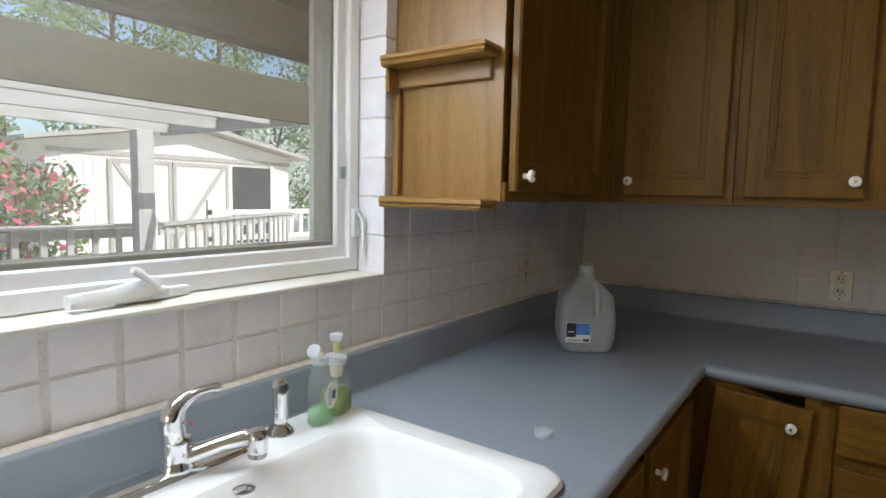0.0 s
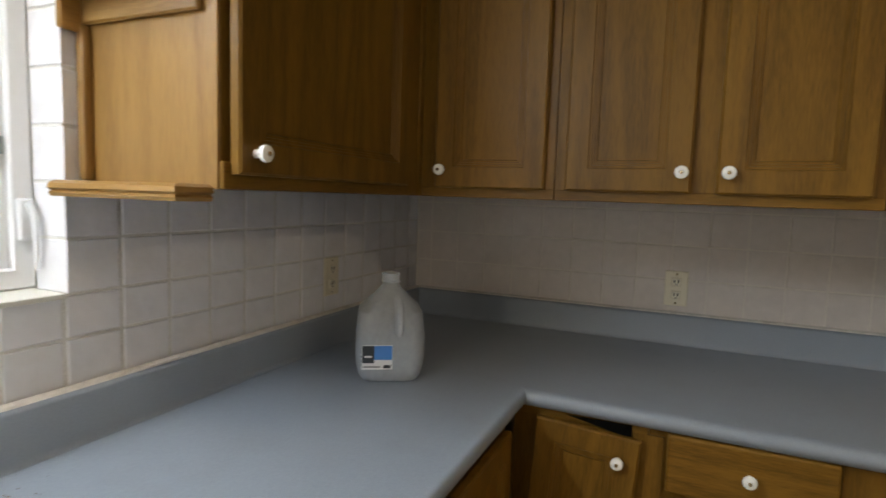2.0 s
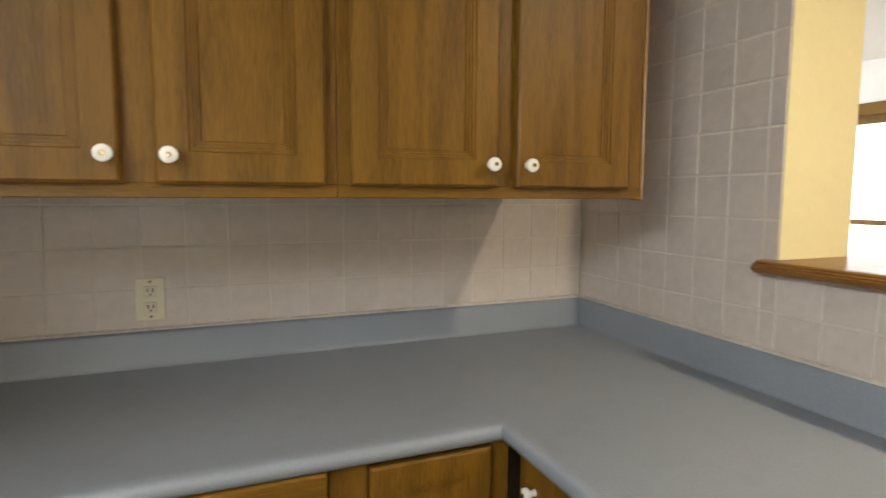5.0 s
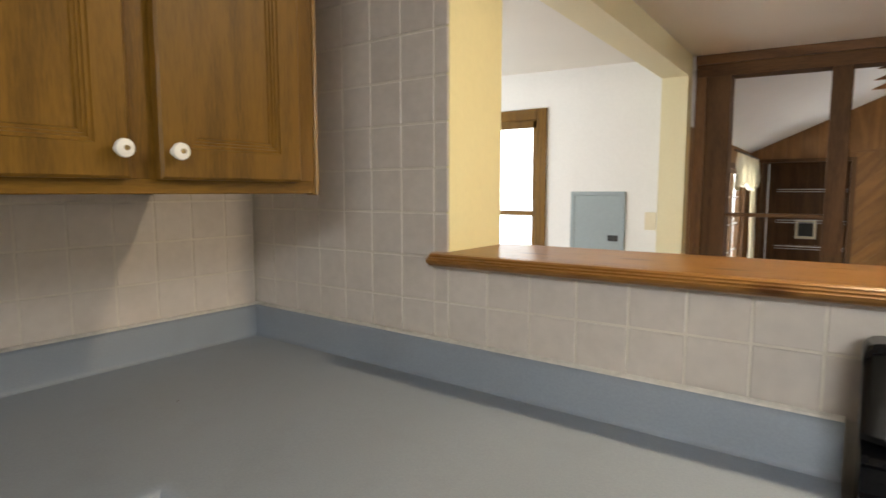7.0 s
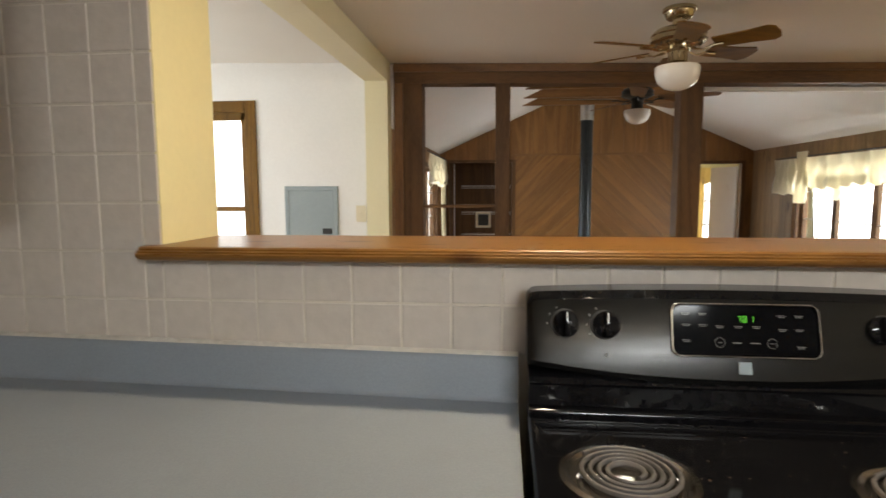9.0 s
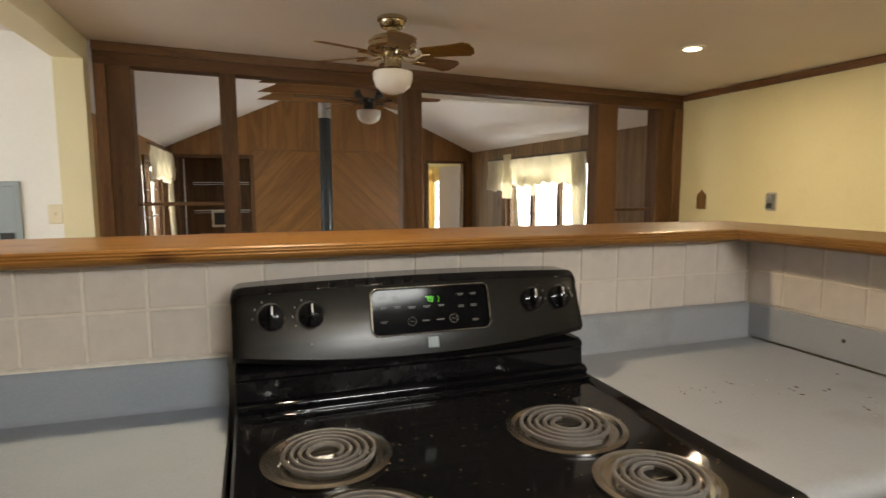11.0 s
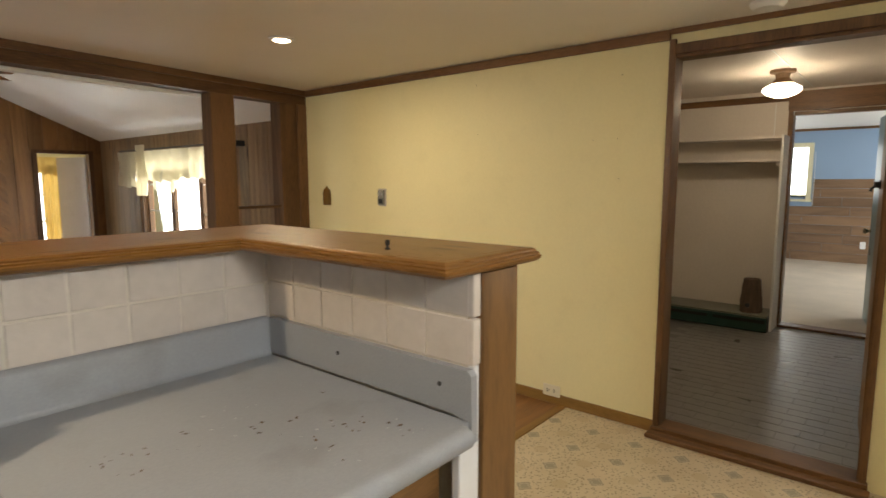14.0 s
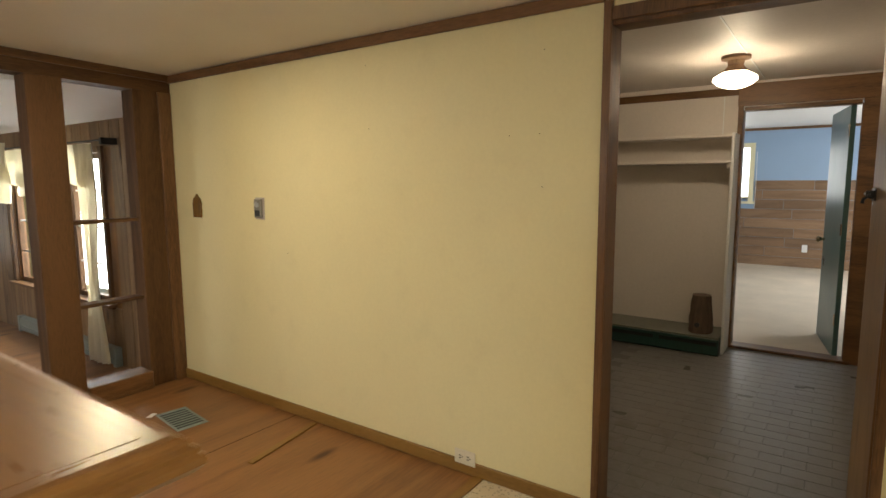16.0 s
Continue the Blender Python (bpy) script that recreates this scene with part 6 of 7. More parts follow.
for side in (-1, 1):
    wdt, hgt, st = abs(CX1 - mid), ZTR - ZLIV, 0.198
    k = -wdt
    while k < hgt:
        # a strip that climbs towards the middle of the wall
        poly = [(0, k + 0.007), (wdt, k + wdt + 0.007), (wdt, k + wdt + st - 0.007), (0, k + st - 0.007)]
        poly = clip(clip(poly, 0, 1, hgt), 0, -1, 0)
        m = Matrix(((-side, 0, 0, CX1 if side > 0 else CX0), (0, 0, 1, LY - 0.014), (0, 1, 0, ZLIV), (0, 0, 0, 1)))
        board(poly, wall_gable, M_DIAG[side], m)
        k += st
part("trim_board", boxes((CX0, CX1, LY - 0.002, LY + 0.008, ZTR - 0.015, ZTR + 0.02)), M_PANEL["x"], wall_gable)
wl = bpy.data.objects["wall_living_west"]
y = LY
while y < YP - 0.22:
    y1 = min(y + 0.195, YP - 0.2)
    spans = [(ZLIV, 2.0)] if y1 < WY0 - 0.05 or y > WY1 + 0.05 else [(ZLIV, WZA - 0.04), (WZB + 0.05, 2.0)]
    for z0, z1 in spans:
        part("board", boxes((LX0 - 0.012, LX0, y + 0.003, y1 - 0.003, z0, z1)), M_PALEPANEL["z"], wl)
    y = y1
for i, yb in enumerate((-6.3, -7.0, -7.75, -8.45, -9.15, -9.85)):
    zb, zt = 2.60, 2.74
    ends = []
    q = bmesh.new()
    xa = lambda z: LX1 - (z - ZE) / (ZR - ZE) * (LX1 - XR)
    xb = lambda z: LX0 + (z - ZE) / (ZR - ZE) * (XR - LX0)
    prism(q, [(xb(zb), zb), (xa(zb), zb), (xa(zt), zt), (xb(zt), zt)], Matrix(((1, 0, 0, 0), (0, 0, 1, yb), (0, 1, 0, 0), (0, 0, 0, 1))), 0.045)
    tagged(part("ceiling_beam", q, M_PANEL["x"]), "stained wooden tie beam under the vaulted ceiling", "beam", "tie beams", "structure")
fan = ceiling_fan((-2.84, -7.19, 2.60), 0.22, M_BLACKM, M_TRIM["x"], 0.60, 6, "dark ceiling fan with wooden blades and opal bowl", M_GLOBE)
fan.scale = (1.3, 1.3, 1.3)
c = thing("fan_mount", "wooden block carrying the living room fan", "block", (-2.84, -7.19, 2.60))
part("block", box(bmesh.new(), -0.08, 0.08, -0.25, 0.25, 0.001, 0.06, 0.004), M_PANEL["y"], c)
c = thing("stove_flue", "black stove pipe with a shiny steel collar on top", "stove pipe", (-2.73, -10.02, ZLIV))
part("pipe", lathe(bmesh.new(), [(0.092, 0), (0.092, 2.82), (0.088, 2.83)], 28), M_FLUE, c, "", True)
part("steel_section", lathe(bmesh.new(), [(0.10, 2.81), (0.10, 3.54), (0.09, 3.55)], 28), M_STEEL, c, "bright galvanised section", True)
part("seam", boxes((-0.006, 0.006, 0.09, 0.095, 0.0, 2.8)), M_FLUE, c)

c = thing("closet_shelving", "white wire shelves on rails in the dark recess", "shelf", (0, LY - 0.6, 0))
for z in (1.42, 0.95, 0.55):
    part("front_wire", tube(bmesh.new(), [(NX0 + 0.02, 0.32, z), (NX1 - 0.2, 0.32, z)], 0.005, 8), M_VINYLW, c)
    part("lip_wire", tube(bmesh.new(), [(NX0 + 0.02, 0.33, z - 0.035), (NX1 - 0.2, 0.33, z - 0.035)], 0.0035, 8), M_VINYLW, c)
    for i in range(18):
        xx = NX0 + 0.05 + i * 0.045
        part("cross_wire", boxes((xx, xx + 0.004, 0.005, 0.325, z + 0.002, z + 0.006)), M_VINYLW, c)
part("white_stile", boxes((NX1 - 0.09, NX1 - 0.075, 0.45, 0.47, ZLIV, 1.80)), M_VINYLW, c)
structure("closet_casing", boxes((NX0 - 0.06, NX0, LY - 0.03, LY + 0.016, ZLIV, NZ + 0.05), (NX1, NX1 + 0.06, LY - 0.03, LY + 0.016, ZLIV, NZ + 0.05), (NX0, NX1, LY - 0.03, LY + 0.0155, NZ, NZ + 0.05)), M_POST["z"], "dark wooden casing round the closet recess", "trim")
c = thing("pet_door", "small white framed flap on the closet back", "flap", ((NX0 + NX1) / 2 - 0.03, LY - 0.599, 0.80))
part("frame", ring_frame(-0.14, 0.14, -0.15, 0.15, 0.04, -0.01, 0.0), M_IVORY, c)
c.rotation_euler = (0, 0, math.pi)
part("flap", boxes((-0.1, 0.1, -0.006, 0.0, -0.11, 0.11)), M_BLACKM, c)
structure("far_door_casing", boxes((DX0 - 0.06, DX0, LY - 0.02, LY + 0.016, ZLIV, DZ + 0.05), (DX1, DX1 + 0.06, LY - 0.02, LY + 0.016, ZLIV, DZ + 0.05), (DX0, DX1, LY - 0.02, LY + 0.0155, DZ, DZ + 0.05)), M_POST["z"], "dark wooden casing round the far doorway", "trim")
c = tagged(thing("door_3", "pale glossy door standing open in the far doorway", "door", (DX0 + 0.02, LY - 0.14, ZLIV), -72), kind="structure")
part("leaf", box(bmesh.new(), 0, 0.66, -0.035, 0, 0.01, 2.15, 0.003), M_VINYLW, c)


def curtain(name, parent, x, y0, y1, z0, z1, folds, depth, material, label="", scallop=0.0, pinch=0.0):
    """A gathered cloth hanging in the plane x = const."""
    q = bmesh.new()
    nu, nv = folds * 8, 10
    grid = []
    for i in range(nu + 1):
        u = i / nu
        col = []
        for j in range(nv + 1):
            v = j / nv
            yy = y0 + (y1 - y0) * u
            mid_y = (y0 + y1) / 2
            yy = mid_y + (yy - mid_y) * (1 - pinch * math.sin(math.pi * min(1, v * 1.3)) ** 2)
            a = u * folds * 2 * math.pi
            lowz = z0 + scallop * (0.5 + 0.5 * math.cos(a)) + scallop * 0.5 * math.sin(u * 11)
            col.append(q.verts.new((x + depth * (0.4 + 0.6 * (1 - v)) * math.sin(a + 0.8 * math.sin(3 * u)) + 0.012 * math.sin(7 * v + a * 0.5), yy, lowz + (z1 - lowz) * v)))
        grid.append(col)
    for i in range(nu):
        for j in range(nv):
            q.faces.new((grid[i][j], grid[i + 1][j], grid[i + 1][j + 1], grid[i][j + 1]))
    r = bmesh.ops.solidify(q, geom=q.faces[:], thickness=0.003)
    return part(name, q, material, parent, label, True)


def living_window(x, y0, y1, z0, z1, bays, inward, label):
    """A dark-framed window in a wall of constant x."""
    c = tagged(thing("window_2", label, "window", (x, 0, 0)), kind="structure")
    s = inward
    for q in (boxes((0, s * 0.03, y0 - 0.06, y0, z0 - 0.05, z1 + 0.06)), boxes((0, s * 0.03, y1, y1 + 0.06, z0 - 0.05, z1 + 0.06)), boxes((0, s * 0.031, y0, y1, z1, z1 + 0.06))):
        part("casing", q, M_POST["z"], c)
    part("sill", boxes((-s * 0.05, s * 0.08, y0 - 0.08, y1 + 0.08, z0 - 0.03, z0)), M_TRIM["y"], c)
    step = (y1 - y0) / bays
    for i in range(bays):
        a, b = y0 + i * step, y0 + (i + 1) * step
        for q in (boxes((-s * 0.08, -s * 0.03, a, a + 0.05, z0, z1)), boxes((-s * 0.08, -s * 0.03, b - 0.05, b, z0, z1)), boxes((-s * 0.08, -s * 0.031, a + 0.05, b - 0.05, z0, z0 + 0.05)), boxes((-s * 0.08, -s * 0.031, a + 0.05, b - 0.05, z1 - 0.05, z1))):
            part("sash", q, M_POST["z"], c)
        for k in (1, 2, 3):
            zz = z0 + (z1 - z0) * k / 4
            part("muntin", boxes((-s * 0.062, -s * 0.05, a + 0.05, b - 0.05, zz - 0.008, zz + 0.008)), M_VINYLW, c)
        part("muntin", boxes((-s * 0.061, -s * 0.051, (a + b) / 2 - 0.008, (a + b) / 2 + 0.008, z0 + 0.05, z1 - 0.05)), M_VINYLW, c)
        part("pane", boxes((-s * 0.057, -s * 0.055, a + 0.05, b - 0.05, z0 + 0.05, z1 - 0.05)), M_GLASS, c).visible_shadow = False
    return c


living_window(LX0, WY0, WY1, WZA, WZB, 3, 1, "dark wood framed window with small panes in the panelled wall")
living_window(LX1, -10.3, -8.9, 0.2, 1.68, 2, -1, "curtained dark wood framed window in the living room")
c = thing("window_curtain", "cream curtain with gathered valance and tied side panel", "curtain", (0, 0, 0))
curtain("valance", c, LX0 + 0.13, -9.86, -7.05, 1.36, 1.76, 11, 0.035, M_CURT, "", 0.05)
curtain("jabot", c, LX0 + 0.18, -9.25, -9.0, 1.16, 1.84, 3, 0.03, M_CURT, "knotted hanging tail")
curtain("swag", c, LX0 + 0.16, -9.9, -9.35, 1.27, 1.76, 4, 0.04, M_CURT, "", 0.03)
curtain("sheer", c, LX0 + 0.10, -8.95, -7.9, 1.22, 1.5, 5, 0.02, M_SHEER, "thin ruffle below the valance", 0.04)
curtain("side_panel", c, LX0 + 0.15, -7.32, -7.0, -0.36, 1.75, 4, 0.03, M_CURT, "side panel drawn in by a tie", 0, 0.45)
part("rod", tube(bmesh.new(), [(LX0 + 0.13, -9.95, 1.78), (LX0 + 0.13, -6.85, 1.78)], 0.009, 8), M_BLACKM, c)
part("rod_bracket", boxes((LX0, LX0 + 0.14, -6.86, -6.82, 1.74, 1.80)), M_BLACKM, c)
c = thing("window_curtain", "cream curtain and valance at the side window", "curtain", (0, 0, 0))
curtain("valance", c, LX1 - 0.14, -10.75, -8.6, 1.42, 1.84, 9, 0.04, M_CURT, "", 0.06)
curtain("side_panel", c, LX1 - 0.12, -10.7, -10.2, -0.3, 1.7, 5, 0.03, M_CURT, "", 0, 0.3)
part("rod", tube(bmesh.new(), [(LX1 - 0.13, -10.8, 1.86), (LX1 - 0.13, -8.5, 1.86)], 0.009, 8), M_BLACKM, c)
c = thing("baseboard_heater", "grey-green metal baseboard heater below the window", "heater", (LX0 + 0.001, -8.45, ZLIV))
q = bmesh.new()
loft(q, [[(x, y, z) for x, z in ((0, 0.02), (0.06, 0.02), (0.065, 0.06), (0.05, 0.07), (0.065, 0.09), (0.06, 0.17), (0.03, 0.19), (0, 0.19))] for y in (-1.0, 1.4)])
part("cover", q, M_GREYGRN, c)
for y in (-1.0, 1.4):
    part("end_cap", box(bmesh.new(), 0, 0.07, y - 0.03, y + 0.03, 0.0, 0.195, 0.004), M_GREYGRN, c)
curt = thing("window_curtain", "pale yellow curtain at the back room window", "curtain", (-5.55, -13.6, 0), 90)
curtain("panel", curt, 0, -0.13, 0.13, -0.3, 1.62, 3, 0.03, M_CURTY)
curtain("valance", curt, 0.03, -0.35, 0.75, 1.46, 1.80, 6, 0.03, M_CURTY, "", 0.03)
c = tagged(thing("window_4", "white framed back room window with small panes", "window", (-5.6, -13.70, 0)), kind="structure")
for x in (-0.42, -0.14, 0.14, 0.42):
    part("muntin", boxes((x - 0.012, x + 0.012, 0, 0.02, 0.1, 1.6)), M_VINYLW, c)
for z in (0.1, 0.6, 1.1, 1.58):
    part("rail", boxes((-0.45, 0.45, 0.001, 0.018, z - 0.015, z + 0.015)), M_VINYLW, c)

# ---- hall and bedroom ----
c = thing("hall_lamp", "lit flush ceiling lamp with a white glass bowl", "ceiling light", (-7.0, -1.89, 2.16))
part("base", lathe(bmesh.new(), [(0.085, 0), (0.085, -0.02), (0.05, -0.028), (0.045, -0.06), (0.08, -0.10)], 28), M_BARN["z"], c, "brown metal base", True)
part("bowl", lathe(bmesh.new(), [(0.08, -0.10), (0.125, -0.128), (0.128, -0.15), (0.10, -0.175), (0.05, -0.195), (0, -0.20)], 32), M_GLOW, c, "glowing white glass bowl", True).visible_shadow = False
c = thing("bench_heater", "dark green metal heater cabinet under a painted bench top", "heater", (XB + 0.001, 0, 0))
part("bench_top", box(bmesh.new(), 0, 0.385, -3.69, -2.004, 0.140, 0.156, 0.004), M_BENCH, c, "dull painted bench top")
part("front", box(bmesh.new(), 0.355, 0.38, -3.69, -2.004, 0.012, 0.120, 0.004), M_GREEN, c)
part("top_lip", box(bmesh.new(), 0.325, 0.395, -3.69, -2.004, 0.1205, 0.1395, 0.005), M_GREEN, c)
part("support", box(bmesh.new(), 0.02, 0.355, -3.69, -2.006, 0.0, 0.120, 0.002), M_BLACKM, c)
for y0, y1 in ((-2.45, -2.02), (-2.95, -2.5), (-3.5, -3.02)):
    part("slot", boxes((0.379, 0.382, y0, y1, 0.085, 0.113)), M_BLACKM, c)
c = thing("alcove_shelf", "white painted shelf and end board of the hall alcove", "shelf", (XB + 0.001, 0, 0))
part("end_board", box(bmesh.new(), 0, 0.285, -2.002, -1.982, 0.0, 1.75, 0.003), M_WHITE, c)
part("top_shelf", box(bmesh.new(), 0, 0.28, -3.69, -2.003, 1.72, 1.74, 0.003), M_HALLW, c)
part("lower_shelf", box(bmesh.new(), 0, 0.275, -3.69, -2.003, 1.52, 1.54, 0.003), M_HALLW, c)
part("cleat", box(bmesh.new(), 0.0, 0.26, -2.034, -2.004, 1.48, 1.519, 0.003), M_HALLW, c)
part("back_rail", boxes((0, 0.015, -3.69, -2.036, 1.46, 1.514)), M_HALLW, c)
random.seed(4)
c = thing("wood_stump", "short rough brown log section standing on the bench", "stump", (-7.86, -2.165, 0.157))
q = bmesh.new()
wob = [random.uniform(0.9, 1.1) for i in range(16)]
loft(q, [[(r * wob[i] * math.cos(i * math.pi / 8), r * wob[(i + k) % 16] * math.sin(i * math.pi / 8), z) for i in range(16)] for k, (r, z) in enumerate(((0.098, 0), (0.094, 0.03), (0.086, 0.11), (0.075, 0.23), (0.070, 0.305)))])
part("trunk", q, M_BARK, c, "", True)
part("knot_hole", lathe(bmesh.new(), [(0.02, 0), (0.02, 0.006), (0.012, 0.007), (0, 0.003)], 14, (0.086, -0.01, 0.07), pose(0, 0, 0, 0, 80, 0)), M_BLACKM, c, "", True)
c = tagged(thing("door_1", "narrow knotty wooden folding door leaf standing open, with an iron bolt", "door", (-5.238, -1.146, 0.14), 180 + 5.7), kind="structure")
part("leaf", box(bmesh.new(), 0, 0.345, 0.0, 0.033, 0, 1.86, 0.003), M_PALEPANEL["z"], c)
part("edge_strip", box(bmesh.new(), 0.346, 0.352, 0.001, 0.031, 0, 1.86, 0.001), M_BLACKM, c, "dark leaf edge")
bo = part("bolt", tube(bmesh.new(), [(0.255, 0.046, 1.20), (0.40, 0.046, 1.20)], 0.0065, 8), M_BLACKM, c, "black iron bolt")
part("bolt_plate", box(bmesh.new(), 0.262, 0.335, 0.033, 0.038, 1.178, 1.222, 0.002), M_BLACKM, bo)
for x in (0.272, 0.322):
    part("bolt_loop", box(bmesh.new(), x - 0.006, x + 0.006, 0.034, 0.056, 1.186, 1.214, 0.003), M_BLACKM, bo)
part("bolt_grip", tube(bmesh.new(), [(0.296, 0.046, 1.20), (0.296, 0.066, 1.182), (0.296, 0.068, 1.168)], [0.005, 0.0055, 0.007], 8), M_BLACKM, bo)
c = tagged(thing("door_4", "open green painted bedroom door with brown knob", "door", (XB - 0.11, -1.235, 0.01), 180 + 9), kind="structure")
part("leaf", box(bmesh.new(), 0, 0.76, 0.0, 0.035, 0, 1.93, 0.003), M_GREENDOOR, c)
part("door_knob", lathe(bmesh.new(), [(0.012, 0), (0.012, 0.025), (0.027, 0.04), (0.025, 0.06), (0, 0.065)], 18, (0.69, 0.035, 0.86), pose(0, 0, 0, -90, 0, 0)), M_BRASS, c, "", True)
for z in (0.25, 0.95, 1.7):
    part("hinge", boxes((-0.012, 0.03, 0.035, 0.040, z, z + 0.09)), M_BRASS, c)
wb = bpy.data.objects["wall_bedroom"]
random.seed(9)
z = 0.0
while z < 1.33:
    y = -4.45 + random.uniform(-0.8, 0)
    while y < 0.58:
        y1 = y + random.uniform(0.9, 1.7)
        for ya, yb in ((max(y, -4.48), min(y1, 0.59)),) if z + 0.15 < BZ0 - 0.09 else ((max(y, -4.48), min(y1, BW0 - 0.09)), (max(y, BW1 + 0.09), min(y1, 0.59))):
            if yb - ya > 0.03:
                part("plank", boxes((XF, XF + 0.014, ya + 0.002, yb - 0.002, z + 0.002, z + 0.150)), M_BARN["y"], wb)
        y = y1
    z += 0.152
c = tagged(thing("window_3", "small cream framed bedroom window", "window", (XF, 0, 0)), kind="structure")
for q in (boxes((0, 0.03, BW0 - 0.07, BW0, BZ0 - 0.05, BZ1 + 0.07)), boxes((0, 0.03, BW1, BW1 + 0.07, BZ0 - 0.05, BZ1 + 0.07)), boxes((0, 0.031, BW0, BW1, BZ1, BZ1 + 0.07)), boxes((0, 0.05, BW0 - 0.09, BW1 + 0.09, BZ0 - 0.09, BZ0 - 0.05)), boxes((-0.06, 0.0, BW0, BW1, BZ0 - 0.02, BZ0 + 0.02))):
    part("casing", q, M_CREAM, c)
part("pane", boxes((-0.05, -0.047, BW0, BW1, BZ0, BZ1)), M_GLASS, c).visible_shadow = False
c = thing("blind_cord", "thin white cord hanging beside the bedroom window", "cord", (XF + 0.02, -2.40, 0.92))
part("cord", tube(bmesh.new(), [(0, 0, 0), (0, 0.005, 0.4), (0, 0, 0.9)], 0.004, 6), M_VINYLW, c)
c = thing("wall_outlet", "white outlet on the bedroom planks", "outlet", (XF + 0.015, -1.67, 0.30), 90)
part("plate", box(bmesh.new(), -0.038, 0.038, -0.006, 0, -0.06, 0.06, 0.002), M_WHITE, c)
# daylight outside the small windows
for nm, q in (("backdrop_bedroom", boxes((XF - 0.62, XF - 0.6, -4.0, -1.8, 0.4, 2.4))), ("backdrop_door", boxes((0.0, 1.4, YP - 0.9, YP - 0.88, -0.3, 2.3))), ("backdrop_back_room", boxes((-5.9, -4.4, -13.79, -13.78, 0.0, 1.65)))):
    structure(nm, q, M_DAYLIGHT, "bright washed-out daylight outside the opening", "backdrop")

# pieces: hall floor bricks, laid by the doorway
fh = bpy.data.objects["floor_hall"]
bme = bmesh.new()
box(bme, -0.1, 0.1, -0.049, 0.049, -0.004, 0.0, 0.002)
brick = bpy.data.meshes.new("brick")
bme.to_mesh(brick)
bme.free()
brick.materials.append(M_BRICK)
random.seed(21)
row = 0
x = -5.3
while x > XB + 0.05:
    y = -1.05 - (0.1 if row % 2 else 0)
    while y > -2.6:
        ob = new("brick", brick)
        ob.matrix_world = pose(x, y, random.uniform(-0.0008, 0.0), random.uniform(-0.2, 0.2), random.uniform(-0.2, 0.2), 90)
        ob.parent = fh
        y -= 0.2035
    x -= 0.1015
    row += 1
# ---- outside the sink window ----
structure("ground", boxes((-60, 60, 0.3, 90, -0.6, -0.3)), M_GROUND, "pale sunlit ground behind the house", "ground")
structure("deck", boxes((-6, 5, 0.3, 5.7, -0.05, 0.05)), M_GREYWOOD["x"], "grey weathered deck boards", "deck")
structure("eave", boxes((-6, 2, 0.28, 0.62, 2.32, 2.42)), M_GREYWOOD["x"], "weathered roof overhang", "roof")
c = thing("pergola", "weathered grey timber pergola over the deck", "pergola", (0, 0, 0.05))
# rafters nearer than 3 m and the roof board carry their shade as colour
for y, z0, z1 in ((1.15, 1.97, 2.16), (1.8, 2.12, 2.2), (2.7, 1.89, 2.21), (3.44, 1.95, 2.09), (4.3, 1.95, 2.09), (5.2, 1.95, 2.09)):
    part("rafter", box(bmesh.new(), -5.5, 1.0, y - 0.022, y + 0.022, z0, z1, 0.004), M_SHADETIMBER["x"] if y < 3 else M_GREYWOOD["x"], c)
part("roof_board", box(bmesh.new(), -5.5, 1.2, 0.62, 1.75, 2.21, 2.23), M_SHADETIMBER["x"], c)
part("side_beam", box(bmesh.new(), 1.0, 1.05, 0.4, 5.4, 1.93, 2.10, 0.004), M_GREYWOOD["y"], c)
for x in (-4.6, 0.70):
    part("post", box(bmesh.new(), x - 0.09, x + 0.09, 5.12, 5.28, 0, 1.95, 0.006), M_GREYWOOD["z"], c)
def railing(at, rz, x0, x1, label):
    c = thing("deck_railing", label, "railing", at, rz, "deck railings")
    part("top_rail", box(bmesh.new(), x0, x1, -0.07, 0.07, 0.90, 0.94, 0.004), M_GREYWOOD["x"], c)
    part("upper_rail", box(bmesh.new(), x0, x1, -0.02, 0.02, 0.79, 0.89, 0.004), M_GREYWOOD["x"], c)
    part("lower_rail", box(bmesh.new(), x0, x1, -0.02, 0.02, 0.08, 0.17, 0.004), M_GREYWOOD["x"], c)
    first = part("baluster", boxes((-0.03, 0.03, -0.05, -0.02, 0.0, 0.89)), M_GREYWOOD["z"], c)
    first.location.x = x0 + 0.1
    for i in range(1, int((x1 - x0 - 0.1) / 0.24)):
        o = new("baluster", first.data)
        o.parent = c
        o.location.x = x0 + 0.1 + 0.24 * i


railing((0, 5.55, 0.05), 0, -6, 1.0, "weathered grey deck railing with square balusters")
railing((1.05, 5.55, 0.05), 32, 0, 4.8, "weathered grey railing run turning away from the deck edge")
c = thing("garden_shed", "pale painted wooden shed with braced double doors", "shed", (4.95, 11.5, -0.3))
face = Matrix(((1, 0, 0, 0), (0, 0, 1, 0), (0, 1, 0, 0), (0, 0, 0, 1)))
part("wall", prism(bmesh.new(), [(-2.9, 0), (2.9, 0), (2.9, 2.6), (0, 3.1), (-2.9, 2.6)], face, 4.0), M_SHED, c)
for i in range(29):
    x = -2.85 + i * 0.2
    part("batten", boxes((x, x + 0.03, -0.015, -0.001, 0, 2.5)), M_SHED, c)
part("roof", prism(bmesh.new(), [(-3.35, 2.54), (0, 3.12), (3.35, 2.54), (3.35, 2.62), (0, 3.22), (-3.35, 2.62)], Matrix.Translation((0, -0.4, 0)) @ face, 5.0), M_SHEDTRIM, c)
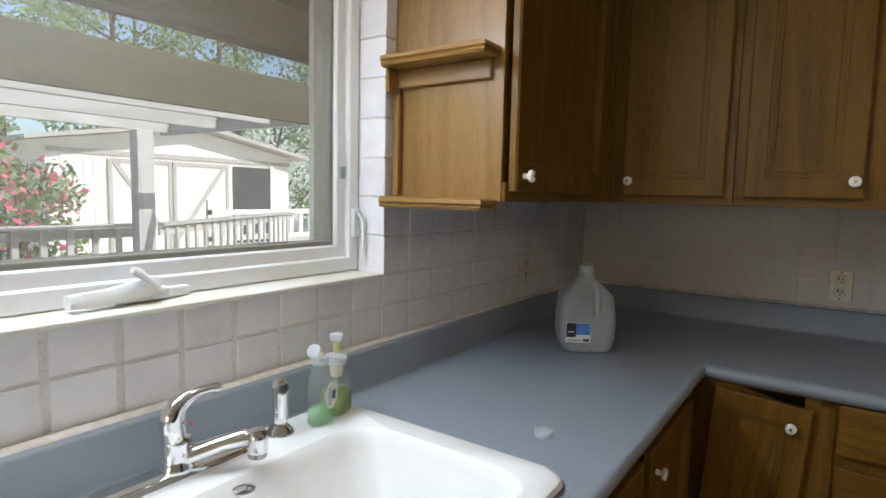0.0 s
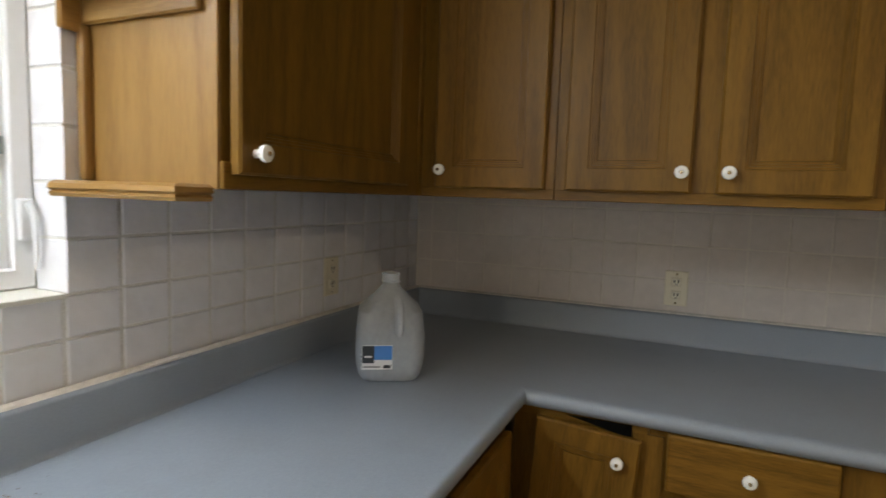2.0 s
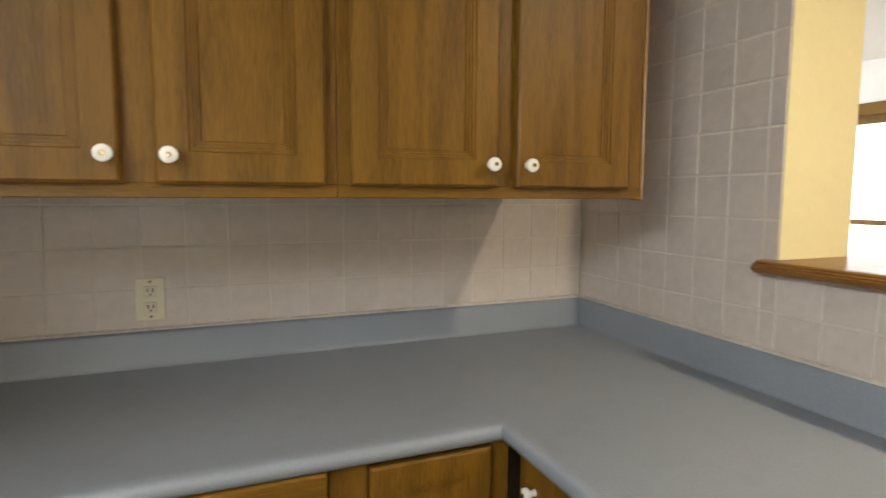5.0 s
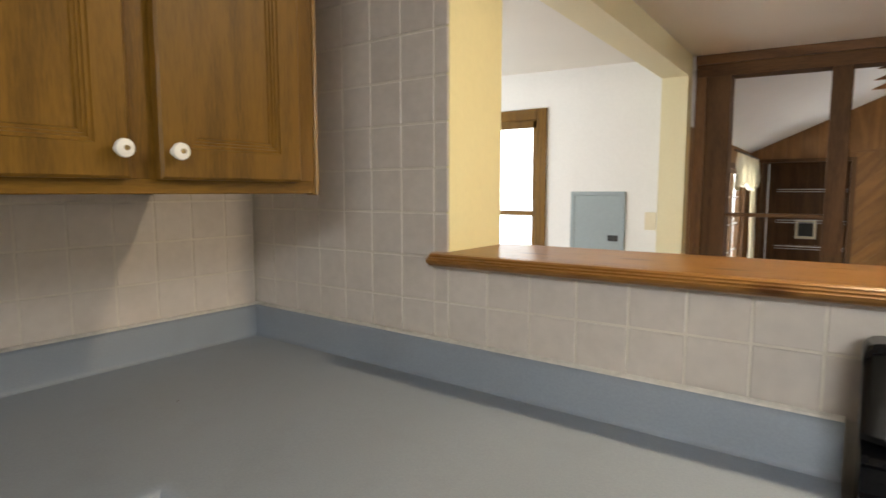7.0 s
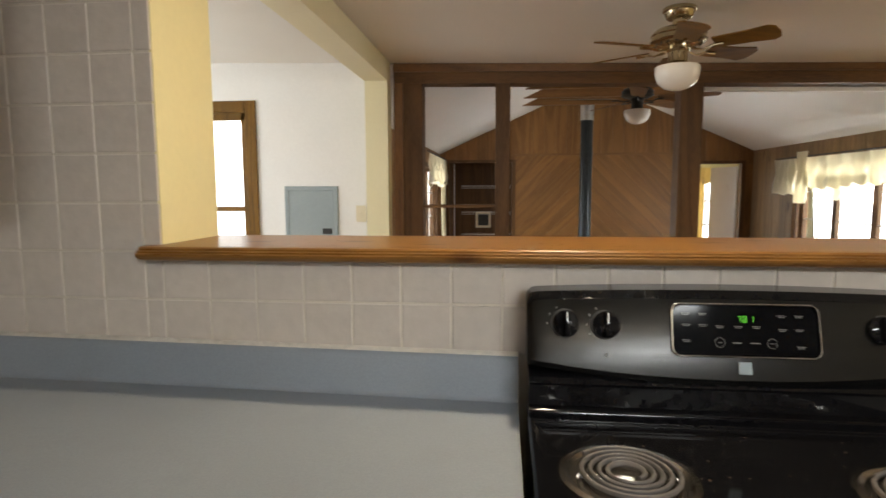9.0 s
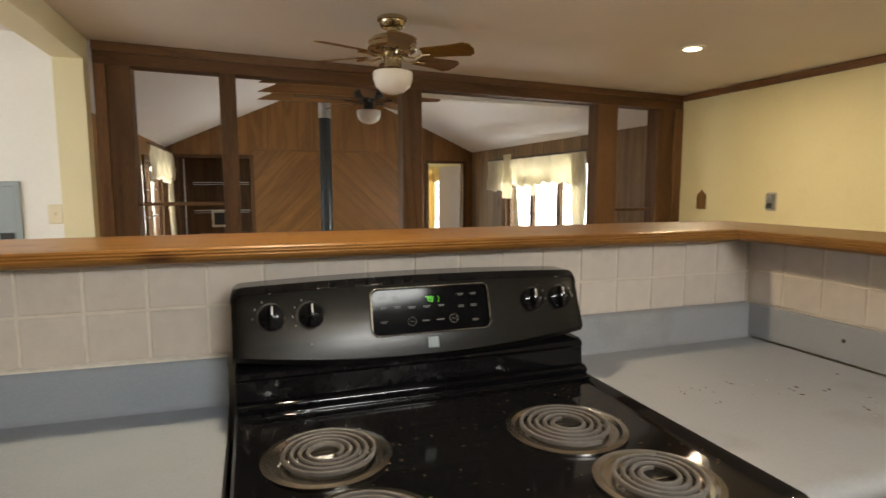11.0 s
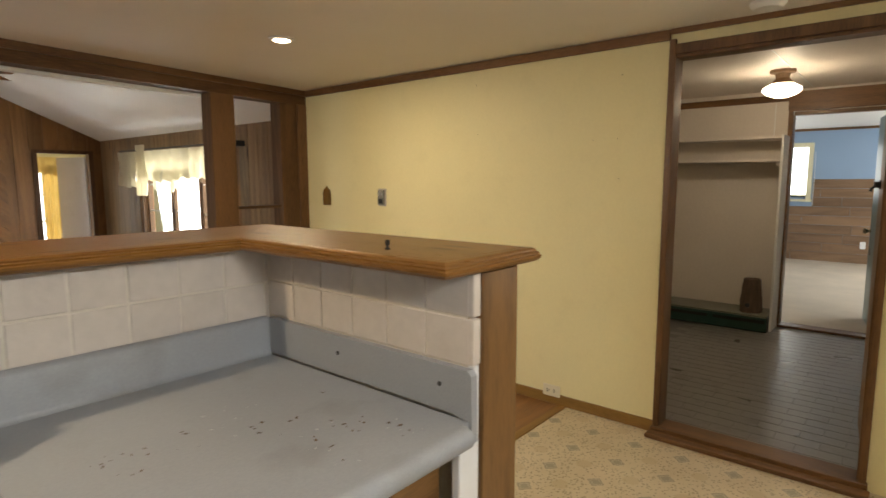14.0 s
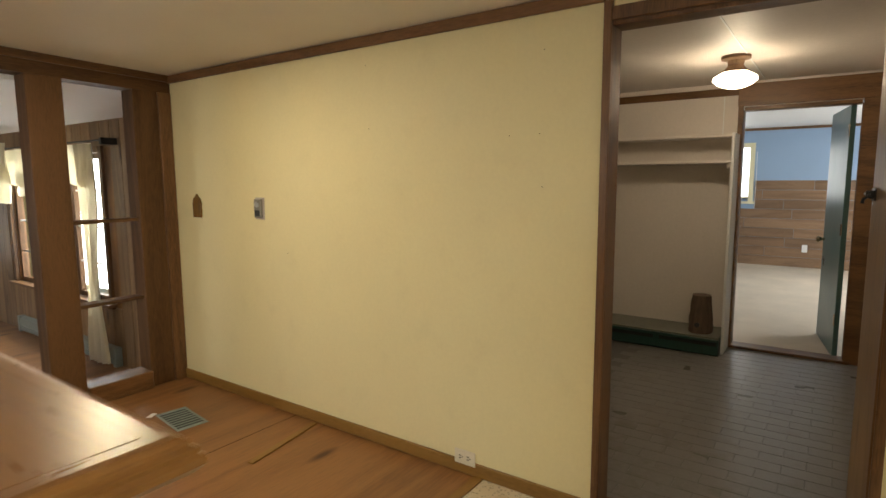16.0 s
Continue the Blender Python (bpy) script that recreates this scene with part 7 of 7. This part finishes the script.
part("fascia", boxes((-2.9, 2.9, -0.03, -0.016, 2.36, 2.46)), M_SHEDTRIM, c)
for x0, x1, s in ((-1.8, -0.45, 1), (-0.42, 1.0, -1)):
    d = part("door", boxes((x0, x1, -0.06, -0.03, 0.05, 2.30)), M_SHED, c)
    for q in (boxes((x0, x0 + 0.08, -0.085, -0.061, 0.05, 2.30)), boxes((x1 - 0.08, x1, -0.085, -0.061, 0.05, 2.30)), boxes((x0 + 0.08, x1 - 0.08, -0.085, -0.061, 2.22, 2.30))):
        part("frame", q, M_SHEDTRIM, d)
    p, r = (x0 + 0.08, x1 - 0.08) if s > 0 else (x1 - 0.08, x0 + 0.08)
    part("brace", prism(bmesh.new(), [(p, 2.22), (p + s * 0.12, 2.22), (r, 0.62), (r, 0.46)], Matrix.Translation((0, -0.086, 0)) @ face, 0.02), M_SHEDTRIM, d)
# dark sheet on the closed wall, coloured as the doorway's inner shade
part("open_bay", boxes((1.1, 2.25, -0.05, -0.02, 0.05, 2.28)), M_DARK, c, "flat dark sheet for the shade inside the open doorway")
for x in (1.05, 2.3):
    part("jamb", boxes((x - 0.05, x + 0.05, -0.07, -0.02, 0.05, 2.34)), M_SHED, c)
c = thing("garden_bench", "pale wooden slatted bench by the shed", "bench", (5.0, 8.6, -0.3))
for z in (1.22, 0.72):
    part("rail", box(bmesh.new(), -1.4, 1.4, 0, 0.06, z, z + 0.1, 0.005), M_SHED, c)
for i in range(11):
    part("slat", boxes((-1.32 + i * 0.26, -1.22 + i * 0.26, 0.01, 0.04, 0.82, 1.22)), M_SHED, c)
for x in (-1.36, 1.36):
    part("leg", boxes((x - 0.04, x + 0.04, 0.0, 0.08, 0, 1.5)), M_SHED, c)
part("seat", boxes((-1.4, 1.4, -0.45, 0.0, 0.62, 0.66)), M_SHED, c)


def leaves(name, parent, centers, count, size, material, seed, label=""):
    """Many small leaves about a few clumps."""
    rng = np.random.default_rng(seed)
    vs, fs = [], []
    for i in range(count):
        cx, cy, cz, r = centers[rng.integers(len(centers))]
        d = rng.normal(size=3)
        d /= np.linalg.norm(d)
        p = np.array((cx, cy, cz)) + d * r * rng.random() ** 0.4
        a, b = rng.normal(size=3), rng.normal(size=3)
        a /= np.linalg.norm(a)
        b -= a * a.dot(b)
        b /= np.linalg.norm(b)
        s = size * rng.uniform(0.6, 1.3)
        k = len(vs)
        vs += [p + a * s, p + b * s * 0.5, p - a * s, p - b * s * 0.5]
        fs.append((k, k + 1, k + 2, k + 3))
    me = bpy.data.meshes.new(name)
    me.from_pydata([tuple(v) for v in vs], [], fs)
    me.materials.append(material)
    ob = new(name, me)
    ob.parent = parent
    return tagged(ob, label, kind="stuff") if label else ob


c = thing("azalea_bush", "tall azalea bush with pink blooms", "bush", (0.25, 8.0, -0.3))
for i in range(9):
    a = i * 0.7
    part("stem", tube(bmesh.new(), [(0, 0, 0), (0.25 * math.cos(a), 0.2 * math.sin(a), 1.0), (0.6 * math.cos(a), 0.5 * math.sin(a), 2.0)], [0.03, 0.02, 0.008], 6), M_BARK, c)
clumps = [(math.cos(i * 1.3) * 0.6, math.sin(i * 1.3) * 0.5, 0.7 + 0.18 * i, 0.5) for i in range(9)]
leaves("foliage", c, clumps, 2600, 0.06, M_LEAF, 3, "small green azalea leaves")
leaves("blooms", c, clumps, 700, 0.06, M_PINK, 5, "pink azalea blooms")
random.seed(31)
spots = [(-2, 20), (0.5, 22), (3, 20), (5, 23), (7.5, 20), (9.5, 23), (12, 21), (14.5, 23), (17, 20), (20, 23), (10.6, 15.0)]
for i, (x, y) in enumerate(spots):
    h = random.uniform(9, 13) if i < 10 else 4.2
    white = i == 10
    c = thing("dogwood_tree" if white else "woodland_tree", "small tree covered in white blossom beside the shed" if white else "tall leafy woodland tree behind the shed", "tree", (x, y, -0.3), group="" if white else "woodland")
    lean = random.uniform(-0.6, 0.6)
    part("trunk", tube(bmesh.new(), [(0, 0, 0), (lean * 0.3, 0, h * 0.4), (lean, 0.2, h)], [0.22 if not white else 0.1, 0.15 if not white else 0.07, 0.03], 9), M_BARK, c, "", True)
    cl = []
    for k in range(9):
        a = k * 2.4 + i
        z = h * (0.3 + 0.07 * k) if not white else 0.9 + 0.36 * k
        r = (2.0 if not white else 1.1) * random.uniform(0.7, 1.1)
        tip = (r * math.cos(a), r * math.sin(a), z + 0.6)
        part("limb", tube(bmesh.new(), [(lean * z / h, 0, z - 0.5), tip], [0.06, 0.015], 6), M_BARK, c)
        cl.append((*tip, 1.15 if not white else 0.6))
    leaves("crown", c, cl, 2600, 0.12 if not white else 0.07, M_WHITEBLOOM if white else M_LEAF, 40 + i, "loose clumps of small leaves")
for i in range(9):
    x, y = -3.5 + 2.9 * i + 0.5 * (i % 2), 16.6 + 1.3 * (i % 3)
    c = thing("woodland_shrub", "tall leafy shrub at the edge of the wood", "shrub", (x, y, -0.3), group="undergrowth")
    cl = []
    for k in range(8):
        a, z = k * 2.1 + i, 0.8 + 0.5 * k
        tip = (1.1 * math.cos(a), 0.8 * math.sin(a), z)
        part("stem", tube(bmesh.new(), [(0.1 * math.cos(a), 0.1 * math.sin(a), 0), (0.6 * math.cos(a), 0.5 * math.sin(a), z * 0.6), tip], [0.03, 0.02, 0.006], 6), M_BARK, c)
        cl.append((*tip, 0.85))
    leaves("foliage", c, cl, 2200, 0.10, M_LEAF, 80 + i, "loose clumps of small bright leaves")
